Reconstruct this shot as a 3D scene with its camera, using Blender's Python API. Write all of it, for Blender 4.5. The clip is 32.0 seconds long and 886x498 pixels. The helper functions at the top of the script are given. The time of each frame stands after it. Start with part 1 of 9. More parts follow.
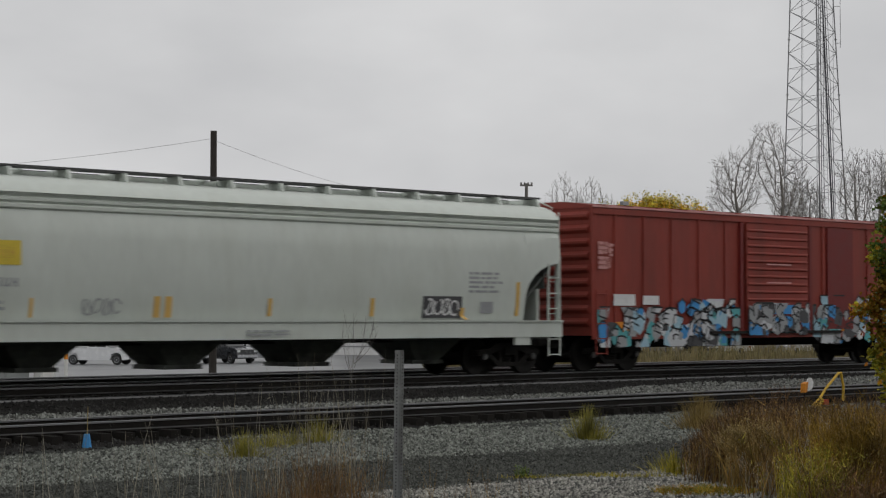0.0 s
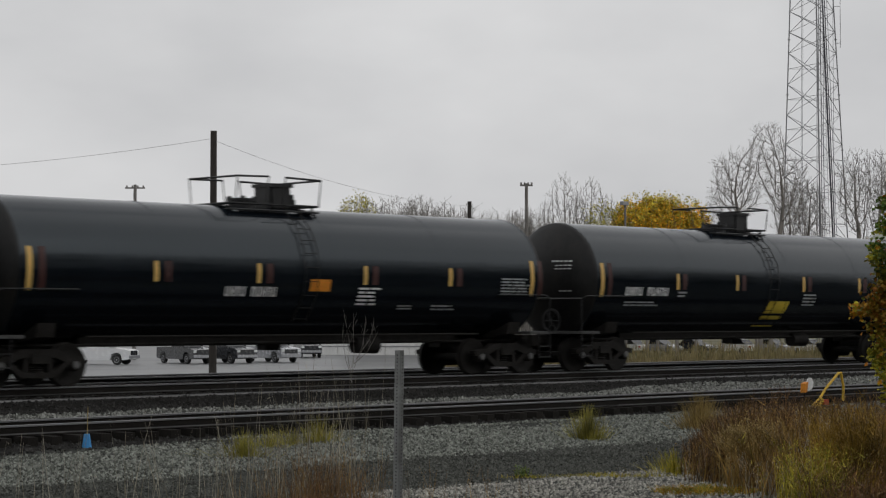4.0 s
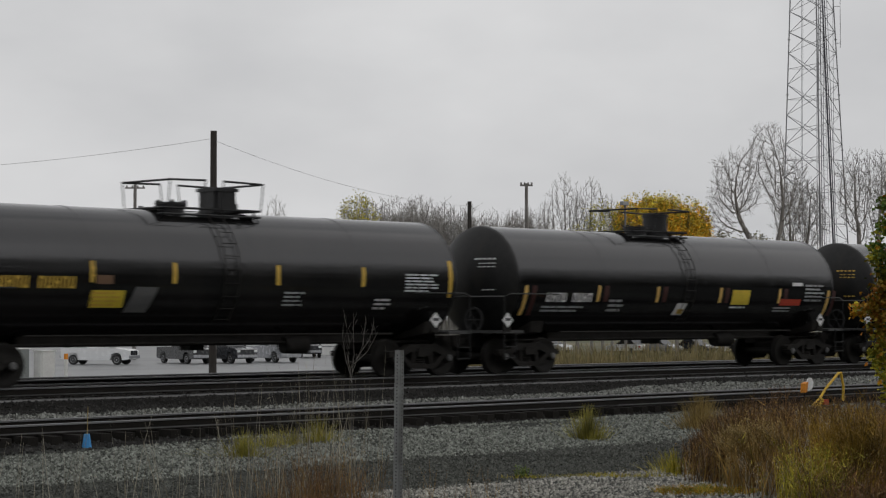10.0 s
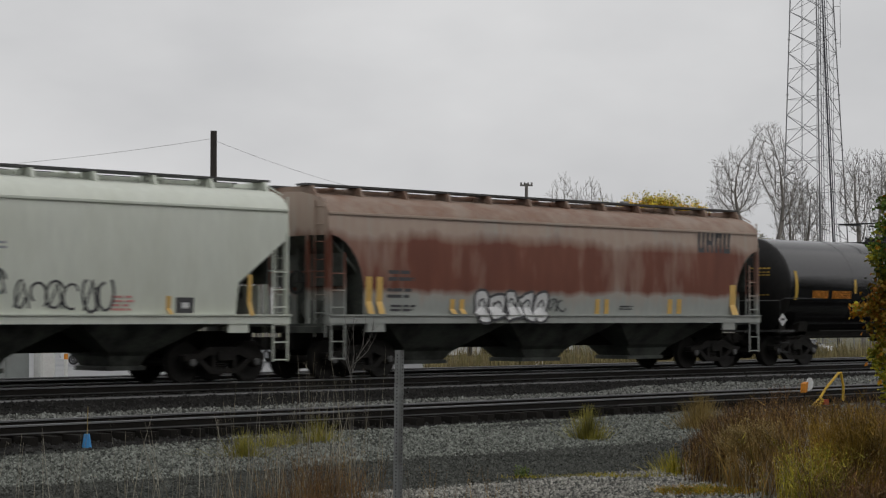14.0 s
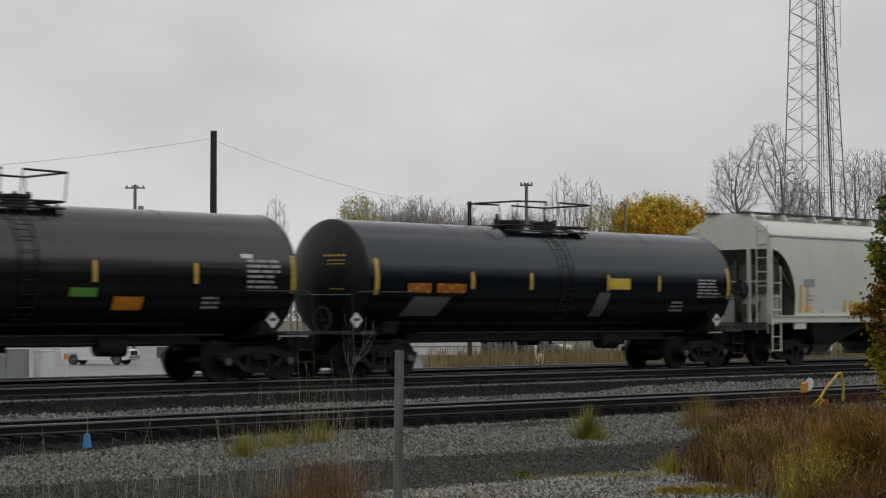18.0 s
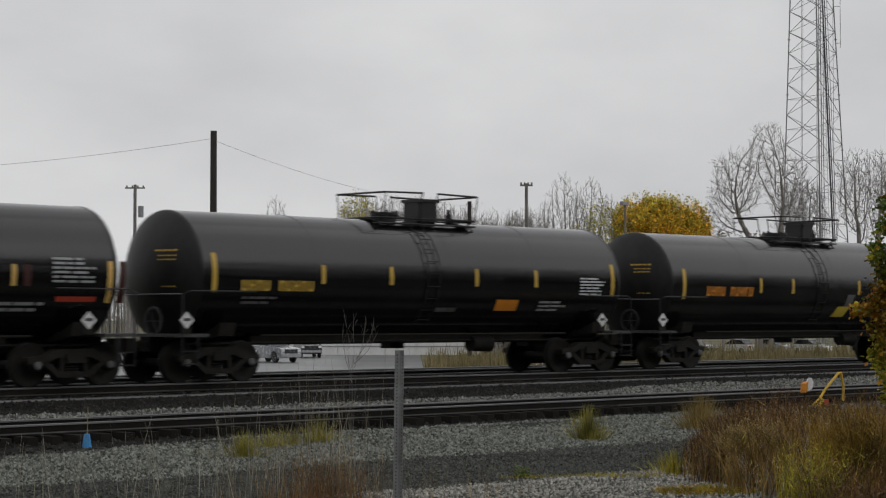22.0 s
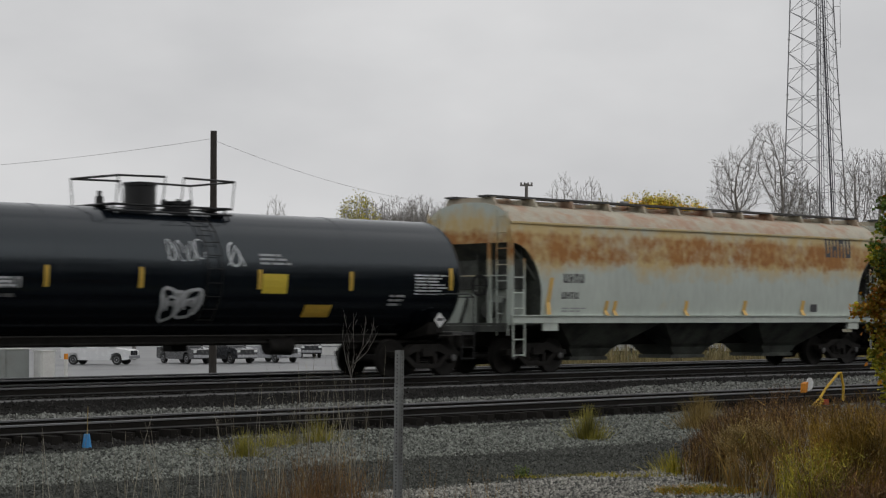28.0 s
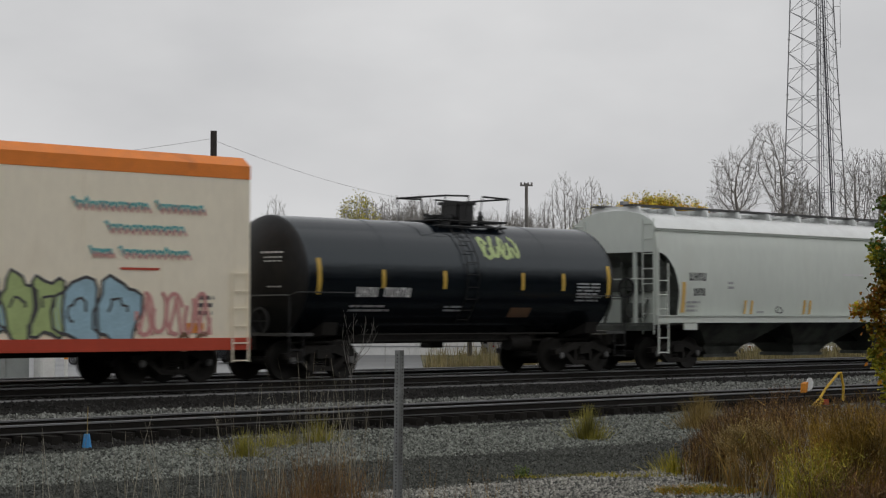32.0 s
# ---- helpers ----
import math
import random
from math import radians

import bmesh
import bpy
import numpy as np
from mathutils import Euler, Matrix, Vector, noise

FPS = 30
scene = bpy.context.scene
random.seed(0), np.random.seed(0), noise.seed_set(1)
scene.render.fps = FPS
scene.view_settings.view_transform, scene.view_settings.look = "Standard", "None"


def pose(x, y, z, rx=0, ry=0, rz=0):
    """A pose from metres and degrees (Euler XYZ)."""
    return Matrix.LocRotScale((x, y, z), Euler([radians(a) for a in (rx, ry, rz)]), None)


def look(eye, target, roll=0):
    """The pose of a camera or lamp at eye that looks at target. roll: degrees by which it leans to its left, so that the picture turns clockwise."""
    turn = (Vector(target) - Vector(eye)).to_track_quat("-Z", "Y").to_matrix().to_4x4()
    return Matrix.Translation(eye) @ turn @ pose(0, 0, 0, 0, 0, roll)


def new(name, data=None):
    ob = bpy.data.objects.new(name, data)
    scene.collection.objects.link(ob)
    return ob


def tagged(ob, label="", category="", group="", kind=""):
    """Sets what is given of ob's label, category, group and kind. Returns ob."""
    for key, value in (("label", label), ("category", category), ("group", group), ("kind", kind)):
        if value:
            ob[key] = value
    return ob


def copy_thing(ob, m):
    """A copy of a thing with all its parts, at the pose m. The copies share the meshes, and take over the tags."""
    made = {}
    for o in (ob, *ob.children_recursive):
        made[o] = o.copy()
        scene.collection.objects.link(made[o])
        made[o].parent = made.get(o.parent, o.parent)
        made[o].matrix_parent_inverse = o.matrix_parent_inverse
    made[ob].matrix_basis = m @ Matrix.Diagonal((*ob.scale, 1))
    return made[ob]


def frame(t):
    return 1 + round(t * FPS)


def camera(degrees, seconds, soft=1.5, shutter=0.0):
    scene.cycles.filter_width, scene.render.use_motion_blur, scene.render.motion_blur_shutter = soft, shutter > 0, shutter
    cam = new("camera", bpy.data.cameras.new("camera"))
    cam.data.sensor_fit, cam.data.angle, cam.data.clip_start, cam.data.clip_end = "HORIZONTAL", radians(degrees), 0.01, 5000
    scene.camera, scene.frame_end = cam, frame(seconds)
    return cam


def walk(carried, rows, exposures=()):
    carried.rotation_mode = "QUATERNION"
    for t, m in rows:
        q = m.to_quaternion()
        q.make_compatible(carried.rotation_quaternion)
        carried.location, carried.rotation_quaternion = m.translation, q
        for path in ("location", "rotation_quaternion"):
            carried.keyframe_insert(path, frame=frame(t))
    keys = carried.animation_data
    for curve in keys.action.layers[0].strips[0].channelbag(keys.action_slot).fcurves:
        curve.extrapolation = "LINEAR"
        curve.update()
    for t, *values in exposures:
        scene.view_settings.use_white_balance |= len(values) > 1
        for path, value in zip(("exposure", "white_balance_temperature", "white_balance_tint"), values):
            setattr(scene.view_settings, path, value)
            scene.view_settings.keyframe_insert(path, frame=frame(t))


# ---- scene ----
# World: x along the railway in the train's way, y away from the camera, z = 0 on the rail heads of the main track.
EYE = (0.0, 0.0, 1.44)
cam = camera(26.73, 32.0, soft=1.2, shutter=0.18)
STAND = look(EYE, (68.81, 72.56, 5.167))
walk(cam, [(0, STAND), (32, STAND)], exposures=[(0, -0.04), (1, -0.07), (2, -0.16), (2.5, -0.1), (3.2, 0.0), (32, 0.0)])

MAIN_Y, SIDING_Y, BACK_Y, SIDING_Z = 35.08, 30.81, 39.35, -0.50
SPEED = 19.2


# ---- light: overcast sky ----
def make_world():
    world = bpy.data.worlds.new("overcast_sky")
    scene.world = world
    world.use_nodes = True
    nt = world.node_tree
    nt.nodes.clear()
    N = nt.nodes.new
    out, bg, sky = N("ShaderNodeOutputWorld"), N("ShaderNodeBackground"), N("ShaderNodeTexSky")
    sky.sky_type, sky.sun_disc = "NISHITA", False
    sky.sun_elevation, sky.sun_rotation = radians(36), radians(151)
    sky.dust_density, sky.air_density = 6.0, 1.5
    grey = N("ShaderNodeHueSaturation")
    grey.inputs["Saturation"].default_value = 0.05
    grey.inputs["Value"].default_value = 0.05
    nt.links.new(sky.outputs[0], grey.inputs["Color"])
    co, mp, no, no2 = N("ShaderNodeTexCoord"), N("ShaderNodeMapping"), N("ShaderNodeTexNoise"), N("ShaderNodeTexNoise")
    mp.inputs["Scale"].default_value = (1.0, 1.0, 2.2)
    no.inputs["Scale"].default_value, no.inputs["Detail"].default_value, no.inputs["Roughness"].default_value = 3.2, 5.0, 0.5
    no2.inputs["Scale"].default_value, no2.inputs["Detail"].default_value = 9.0, 4.0
    nt.links.new(co.outputs["Generated"], mp.inputs[0])
    nt.links.new(mp.outputs[0], no.inputs["Vector"])
    nt.links.new(mp.outputs[0], no2.inputs["Vector"])
    ramp = N("ShaderNodeValToRGB")
    ramp.color_ramp.elements[0].position, ramp.color_ramp.elements[0].color = 0.30, (0.565, 0.57, 0.585, 1)
    ramp.color_ramp.elements[1].position, ramp.color_ramp.elements[1].color = 0.72, (0.825, 0.825, 0.83, 1)
    mix0 = N("ShaderNodeMix")
    mix0.data_type = "FLOAT"
    mix0.inputs[0].default_value = 0.25
    nt.links.new(no.outputs["Fac"], mix0.inputs[2])
    nt.links.new(no2.outputs["Fac"], mix0.inputs[3])
    nt.links.new(mix0.outputs[0], ramp.inputs[0])
    mix = N("ShaderNodeMix")
    mix.data_type = "RGBA"
    mix.inputs[0].default_value = 0.12
    nt.links.new(ramp.outputs[0], mix.inputs[6])
    nt.links.new(grey.outputs[0], mix.inputs[7])
    nt.links.new(mix.outputs[2], bg.inputs[0])
    bg.inputs[1].default_value = 1.0
    nt.links.new(bg.outputs[0], out.inputs[0])


make_world()
sun = new("sun", bpy.data.lights.new("sun", "SUN"))
sun.data.energy, sun.data.angle, sun.data.color = 0.5, radians(110), (1.0, 0.97, 0.93)
sun.matrix_world = look((0, 0, 37), (-25, 45, 0))


# ---- materials ----
def material(name, base, rough=0.6, metal=0.0, vary=0.25, scale=3.0, fine=40.0, bump=0.0, bump_scale=60.0, second=None,
             second_at=(0.55, 0.75), second_scale=1.5, stretch=(1, 1, 1), per_object=0.0, per_island=0.0, spec=0.5, coat=0.0, tint=(1, 1, 1)):
    """Paint or mineral with grain at two scales, a second tone (rust, dirt) in patches, and relief."""
    m = bpy.data.materials.new(name)
    m.use_nodes = True
    nt = m.node_tree
    b = nt.nodes["Principled BSDF"]
    N, L = nt.nodes.new, nt.links.new
    co, mp = N("ShaderNodeTexCoord"), N("ShaderNodeMapping")
    L(co.outputs["Object"], mp.inputs[0])
    mp.inputs["Scale"].default_value = stretch
    n1, n2 = N("ShaderNodeTexNoise"), N("ShaderNodeTexNoise")
    n1.inputs["Scale"].default_value, n1.inputs["Detail"].default_value = scale, 4
    n2.inputs["Scale"].default_value, n2.inputs["Detail"].default_value = fine, 3
    L(mp.outputs[0], n1.inputs["Vector"])
    L(mp.outputs[0], n2.inputs["Vector"])
    add = N("ShaderNodeMath")
    add.operation = "ADD"
    L(n1.outputs["Fac"], add.inputs[0])
    L(n2.outputs["Fac"], add.inputs[1])
    last = add.outputs[0]
    for amount, node, sock in ((per_object, "ShaderNodeObjectInfo", "Random"), (per_island, "ShaderNodeNewGeometry", "Random Per Island")):
        if amount:
            info, ma = N(node), N("ShaderNodeMath")
            ma.operation = "MULTIPLY_ADD"
            L(info.outputs[sock], ma.inputs[0])
            ma.inputs[1].default_value = amount * 2
            L(last, ma.inputs[2])
            last = ma.outputs[0]
    mr = N("ShaderNodeMapRange")
    mr.inputs["From Min"].default_value, mr.inputs["From Max"].default_value = 0.6, 1.4 + (per_object + per_island) * 2
    mr.inputs["To Min"].default_value, mr.inputs["To Max"].default_value = 1 - vary, 1 + vary
    L(last, mr.inputs["Value"])
    mul = N("ShaderNodeMix")
    mul.data_type, mul.blend_type = "RGBA", "MULTIPLY"
    mul.inputs[0].default_value = 1.0
    mul.inputs[6].default_value = (*base, 1)
    L(mr.outputs[0], mul.inputs[7])
    col = mul.outputs[2]
    if second:
        n3, rp, mx = N("ShaderNodeTexNoise"), N("ShaderNodeMapRange"), N("ShaderNodeMix")
        n3.inputs["Scale"].default_value, n3.inputs["Detail"].default_value, n3.inputs["Roughness"].default_value = second_scale, 6, 0.6
        L(mp.outputs[0], n3.inputs["Vector"])
        rp.inputs["From Min"].default_value, rp.inputs["From Max"].default_value = second_at
        L(n3.outputs["Fac"], rp.inputs["Value"])
        mx.data_type = "RGBA"
        L(rp.outputs[0], mx.inputs[0])
        L(col, mx.inputs[6])
        mx.inputs[7].default_value = (*second, 1)
        col = mx.outputs[2]
    L(col, b.inputs["Base Color"])
    rr = N("ShaderNodeMapRange")
    rr.inputs["To Min"].default_value, rr.inputs["To Max"].default_value = max(0.03, rough - 0.1), min(1, rough + 0.12)
    L(n1.outputs["Fac"], rr.inputs["Value"])
    L(rr.outputs[0], b.inputs["Roughness"])
    b.inputs["Metallic"].default_value = metal
    b.inputs["Specular IOR Level"].default_value = spec
    b.inputs["Coat Weight"].default_value = coat
    b.inputs["Specular Tint"].default_value = (*tint, 1)
    b.inputs["Coat Tint"].default_value = (*tint, 1)
    b.inputs["Coat Roughness"].default_value = 0.12
    if bump:
        bp, n4 = N("ShaderNodeBump"), N("ShaderNodeTexNoise")
        n4.inputs["Scale"].default_value, n4.inputs["Detail"].default_value = bump_scale, 4
        L(co.outputs["Object"], n4.inputs["Vector"])
        bp.inputs["Strength"].default_value = bump
        bp.inputs["Distance"].default_value = 0.02
        L(n4.outputs["Fac"], bp.inputs["Height"])
        L(bp.outputs[0], b.inputs["Normal"])
    return m


M = {}
M["tank_black"] = material("tank_black", (0.0055, 0.0055, 0.0058), 0.15, vary=0.35, scale=0.8, fine=9, second=(0.011, 0.0105, 0.010), second_at=(0.5, 0.8), second_scale=0.9, stretch=(0.6, 1, 1.2), spec=0.55, coat=0.10, tint=(0.97, 0.97, 1.0))
M["tank_worn"] = material("tank_worn", (0.008, 0.008, 0.008), 0.15, vary=0.4, scale=0.8, fine=9, second=(0.018, 0.017, 0.0155), second_at=(0.48, 0.75), second_scale=0.7, stretch=(1.2, 1, 0.5), spec=0.55, coat=0.10, tint=(0.97, 0.97, 1.0))
M["tank_grime"] = material("tank_grime", (0.011, 0.011, 0.011), 0.5, vary=0.5, scale=1.2, fine=9, second=(0.024, 0.022, 0.019), second_at=(0.5, 0.8), second_scale=1.4, stretch=(1, 1, 0.6), spec=0.28)
M["tank_blue"] = material("tank_blue", (0.004, 0.006, 0.009), 0.15, vary=0.3, scale=0.8, fine=9, spec=0.45, coat=0.08, tint=(0.82, 0.93, 1.0))
M["dark_steel"] = material("dark_steel", (0.022, 0.0205, 0.019), 0.65, vary=0.5, scale=4, fine=30, second=(0.015, 0.012, 0.009), second_at=(0.55, 0.8), second_scale=3, spec=0.12)
M["black_fitting"] = material("black_fitting", (0.012, 0.012, 0.013), 0.5, vary=0.3)
M["wheel_steel"] = material("wheel_steel", (0.020, 0.0185, 0.017), 0.65, spec=0.2, metal=0.1, vary=0.4, scale=6, fine=30)
M["bright_steel"] = material("bright_steel", (0.21, 0.21, 0.215), 0.38, metal=0.4, vary=0.25, scale=2, fine=20, stretch=(0.1, 1, 1))
# Rail foot tops far lighter than the web: wet sky sheen put into colour.
M["rail_foot_sheen"] = material("rail_foot_sheen", (0.10, 0.10, 0.10), 0.3, metal=0.3, vary=0.5, scale=1.5, fine=14, stretch=(0.15, 1, 1))
M["rail_side"] = material("rail_side", (0.018, 0.016, 0.014), 0.8, spec=0.15, vary=0.4, scale=3, fine=30)
M["tie_wood"] = material("tie_wood", (0.022, 0.020, 0.018), 0.85, spec=0.1, vary=0.5, scale=3, fine=25, bump=0.4, per_object=0.4)
M["hopper_grey"] = material("hopper_grey", (0.61, 0.65, 0.60), 0.55, vary=0.06, scale=0.7, fine=6, second=(0.52, 0.55, 0.49), second_at=(0.5, 0.85), second_scale=0.6, stretch=(1, 1, 0.35))
M["hopper_pale"] = material("hopper_pale", (0.67, 0.715, 0.665), 0.5, vary=0.05, scale=0.7, fine=6, second=(0.62, 0.65, 0.59), second_at=(0.55, 0.85), second_scale=0.6, stretch=(1, 1, 0.35))
M["hopper_tan"] = material("hopper_tan", (0.64, 0.55, 0.37), 0.6, vary=0.1, scale=0.7, fine=6, second=(0.36, 0.22, 0.10), second_at=(0.58, 0.85), second_scale=0.7, stretch=(1, 1, 0.35))
M["hopper_cream"] = material("hopper_cream", (0.68, 0.71, 0.63), 0.55, vary=0.07, scale=0.7, fine=6, second=(0.54, 0.56, 0.47), second_at=(0.52, 0.85), second_scale=0.7, stretch=(1, 1, 0.3))
M["roof_metal"] = material("roof_metal", (0.55, 0.57, 0.58), 0.45, vary=0.12, second=(0.4, 0.38, 0.36), second_at=(0.5, 0.8), second_scale=1.2)
# Pale hopper's roof: the sky's brightness on the slope put into its colour.
M["roof_skylit"] = material("roof_skylit", (0.80, 0.82, 0.81), 0.4, vary=0.08, second=(0.66, 0.67, 0.66), second_at=(0.5, 0.8), second_scale=1.2)
M["box_dark"] = material("box_dark", (0.17, 0.014, 0.012), 0.55, vary=0.1)
M["roof_brown"] = material("roof_brown", (0.30, 0.22, 0.17), 0.6, vary=0.2, second=(0.20, 0.09, 0.05), second_at=(0.4, 0.7), second_scale=1.3)
M["roof_rust"] = material("roof_rust", (0.46, 0.42, 0.33), 0.6, vary=0.2, second=(0.40, 0.18, 0.09), second_at=(0.45, 0.7), second_scale=1.3)
# Hopper undersides and open ends: their shade is put into this dark grey.
M["under_shaded_grey"] = material("under_shaded_grey", (0.10, 0.11, 0.097), 0.65, vary=0.4, scale=1.5, fine=14, second=(0.02, 0.02, 0.019), second_at=(0.45, 0.7), second_scale=1.2)
M["walkway_steel"] = material("walkway_steel", (0.06, 0.06, 0.06), 0.6, vary=0.3)
M["box_red"] = material("box_red", (0.26, 0.038, 0.024), 0.6, vary=0.18, scale=0.8, fine=8, second=(0.18, 0.032, 0.022), second_at=(0.5, 0.8), second_scale=1.0, stretch=(1.5, 1, 0.3))
M["reefer_white"] = material("reefer_white", (0.92, 0.84, 0.68), 0.5, vary=0.05, scale=0.8, fine=8, second=(0.80, 0.71, 0.55), second_at=(0.55, 0.85), second_scale=0.8, stretch=(1, 1, 0.4))
M["reefer_orange"] = material("reefer_orange", (0.82, 0.23, 0.025), 0.5, vary=0.12, second=(0.45, 0.13, 0.04), second_at=(0.6, 0.85), second_scale=1.0)
M["reefer_red"] = material("reefer_red", (0.50, 0.06, 0.025), 0.55, vary=0.12)
for nm, c in (("white", (0.72, 0.72, 0.72)), ("stripe_yellow", (0.70, 0.45, 0.13)), ("stripe_red", (0.05, 0.012, 0.009)), ("yellow", (0.66, 0.50, 0.05)), ("gold", (0.62, 0.40, 0.06)),
              ("orange", (0.72, 0.26, 0.02)), ("grey_mark", (0.34, 0.35, 0.36)), ("dark_mark", (0.07, 0.07, 0.075)), ("red_mark", (0.5, 0.06, 0.03)), ("faint_mark", (0.12, 0.12, 0.12)),
              ("blue", (0.05, 0.28, 0.62)), ("pale_blue", (0.34, 0.52, 0.62)), ("green", (0.12, 0.32, 0.05)), ("pale_green", (0.42, 0.52, 0.22)), ("silver", (0.58, 0.60, 0.62)),
              ("purple", (0.12, 0.05, 0.16)), ("black", (0.012, 0.012, 0.014)), ("teal", (0.10, 0.40, 0.42)), ("pink", (0.62, 0.30, 0.28)), ("brown_mark", (0.16, 0.09, 0.05)), ("rust", (0.33, 0.13, 0.035)), ("purple_black", (0.035, 0.025, 0.06)), ("plum", (0.075, 0.02, 0.03)), ("tan_band", (0.40, 0.29, 0.16))):
    M[nm] = material("paint_" + nm, c, 0.55, vary=0.14, scale=3, fine=18)


# ---- mesh helpers ----
def link(name, bm, mat, parent=None, label="", smooth=None):
    me = bpy.data.meshes.new(name)
    bm.to_mesh(me)
    bm.free()
    for m in (mat if isinstance(mat, (list, tuple)) else [mat]):
        me.materials.append(m)
    if smooth is not None:
        me.shade_smooth()
        me.set_sharp_from_angle(angle=radians(smooth))
    ob = new(name, me)
    if parent is not None:
        ob.parent = parent
    if label:
        ob["label"] = label
    return ob


def part(name, bm, mat, parent, label="", smooth=None):
    return link(name, bm, mat, parent, label, smooth)


def thing(name, label, category, group="", m=None):
    e = new(name)
    e.empty_display_size = 0.3
    if m is not None:
        e.matrix_world = m
    return tagged(e, label, category, group)


def box(bm, x0, x1, y0, y1, z0, z1, m=None):
    vs = [bm.verts.new((x, y, z)) for x in (x0, x1) for y in (y0, y1) for z in (z0, z1)]
    if m is not None:
        for v in vs:
            v.co = m @ v.co
    for q in ((0, 1, 3, 2), (4, 6, 7, 5), (0, 4, 5, 1), (2, 3, 7, 6), (0, 2, 6, 4), (1, 5, 7, 3)):
        bm.faces.new([vs[i] for i in q])
    return vs


def bbox(*a):
    bm = bmesh.new()
    box(bm, *a)
    return bm


def tube(bm, pts, r, seg=6, caps=True):
    """A round bar through the points; r may be one radius or one a point."""
    pts = [Vector(p) for p in pts]
    rs = r if isinstance(r, (list, tuple)) else [r] * len(pts)
    rings = []
    up = None
    for i, p in enumerate(pts):
        d = (pts[min(i + 1, len(pts) - 1)] - pts[max(i - 1, 0)]).normalized()
        if up is None or abs(up.dot(d)) > 0.95:
            up = Vector((0, 0, 1)) if abs(d.z) < 0.9 else Vector((1, 0, 0))
        a = d.cross(up).normalized()
        b = a.cross(d).normalized()
        rings.append([bm.verts.new(p + (a * math.cos(t) + b * math.sin(t)) * rs[i]) for t in [2 * math.pi * k / seg for k in range(seg)]])
    for r0, r1 in zip(rings, rings[1:]):
        for k in range(seg):
            bm.faces.new((r0[k], r0[(k + 1) % seg], r1[(k + 1) % seg], r1[k]))
    if caps:
        bm.faces.new(rings[0][::-1])
        bm.faces.new(rings[-1])


def tubes(paths, r, seg=6):
    bm = bmesh.new()
    for p in paths:
        tube(bm, p, r, seg)
    return bm


def prism(bm, outline, a0, a1, axis="y", m=None):
    """An outline in two axes, drawn out along the third."""
    def at(u, v, w):
        p = {"y": (u, w, v), "x": (w, u, v), "z": (u, v, w)}[axis]
        return m @ Vector(p) if m is not None else Vector(p)
    r0 = [bm.verts.new(at(u, v, a0)) for u, v in outline]
    r1 = [bm.verts.new(at(u, v, a1)) for u, v in outline]
    n = len(outline)
    for i in range(n):
        bm.faces.new((r0[i], r0[(i + 1) % n], r1[(i + 1) % n], r1[i]))
    bm.faces.new(r0[::-1])
    bm.faces.new(r1)


def revolve_x(bm, prof, seg=40, cy=0.0, cz=0.0):
    """(x, radius) pairs turned about an axis along x; a radius of 0 closes the end."""
    rings = []
    for x, r in prof:
        if r < 1e-5:
            rings.append([bm.verts.new((x, cy, cz))])
        else:
            rings.append([bm.verts.new((x, cy + r * math.cos(t), cz + r * math.sin(t))) for t in [2 * math.pi * k / seg for k in range(seg)]])
    for a, b in zip(rings, rings[1:]):
        for k in range(seg):
            k2 = (k + 1) % seg
            if len(a) == 1 and len(b) > 1:
                bm.faces.new((a[0], b[k2], b[k]))
            elif len(b) == 1 and len(a) > 1:
                bm.faces.new((a[k], a[k2], b[0]))
            elif len(a) > 1:
                bm.faces.new((a[k], a[k2], b[k2], b[k]))
    bmesh.ops.recalc_face_normals(bm, faces=bm.faces)


def revolve_y(bm, prof, seg=24, cx=0.0, cz=0.0):
    sub = bmesh.new()
    revolve_x(sub, prof, seg)
    me = bpy.data.meshes.new("tmp")
    sub.to_mesh(me)
    sub.free()
    me.transform(Matrix.Translation((cx, 0, cz)) @ Matrix.Rotation(radians(90), 4, "Z"))
    bm.from_mesh(me)
    bpy.data.meshes.remove(me)


# ---- the train ----
TRUCK_MESH = {}


def shared(name, key, build, mat, parent, m=None, label="", smooth=None):
    """An object on a mesh that alike parts share."""
    if key not in TRUCK_MESH:
        bm = build()
        me = bpy.data.meshes.new(name)
        bm.to_mesh(me)
        bm.free()
        me.materials.append(mat)
        if smooth is not None:
            me.shade_smooth()
            me.set_sharp_from_angle(angle=radians(smooth))
        TRUCK_MESH[key] = me
    ob = new(name, TRUCK_MESH[key])
    ob.parent = parent
    if m is not None:
        ob.matrix_basis = m
    if label:
        ob["label"] = label
    return ob


def b_wheelset():
    bm = bmesh.new()
    revolve_y(bm, [(-1.05, 0), (-1.05, 0.085), (-0.8, 0.085), (-0.79, 0.2), (-0.79, 0.36), (-0.80, 0.38), (-0.80, 0.457), (-0.70, 0.460), (-0.69, 0.485), (-0.665, 0.485),
                   (-0.66, 0.40), (-0.70, 0.34), (-0.70, 0.16), (-0.62, 0.09), (0.62, 0.09), (0.70, 0.16), (0.70, 0.34), (0.66, 0.40), (0.665, 0.485), (0.69, 0.485),
                   (0.70, 0.460), (0.80, 0.457), (0.80, 0.38), (0.79, 0.36), (0.79, 0.2), (0.80, 0.085), (1.05, 0.085), (1.05, 0)], 28)
    return bm


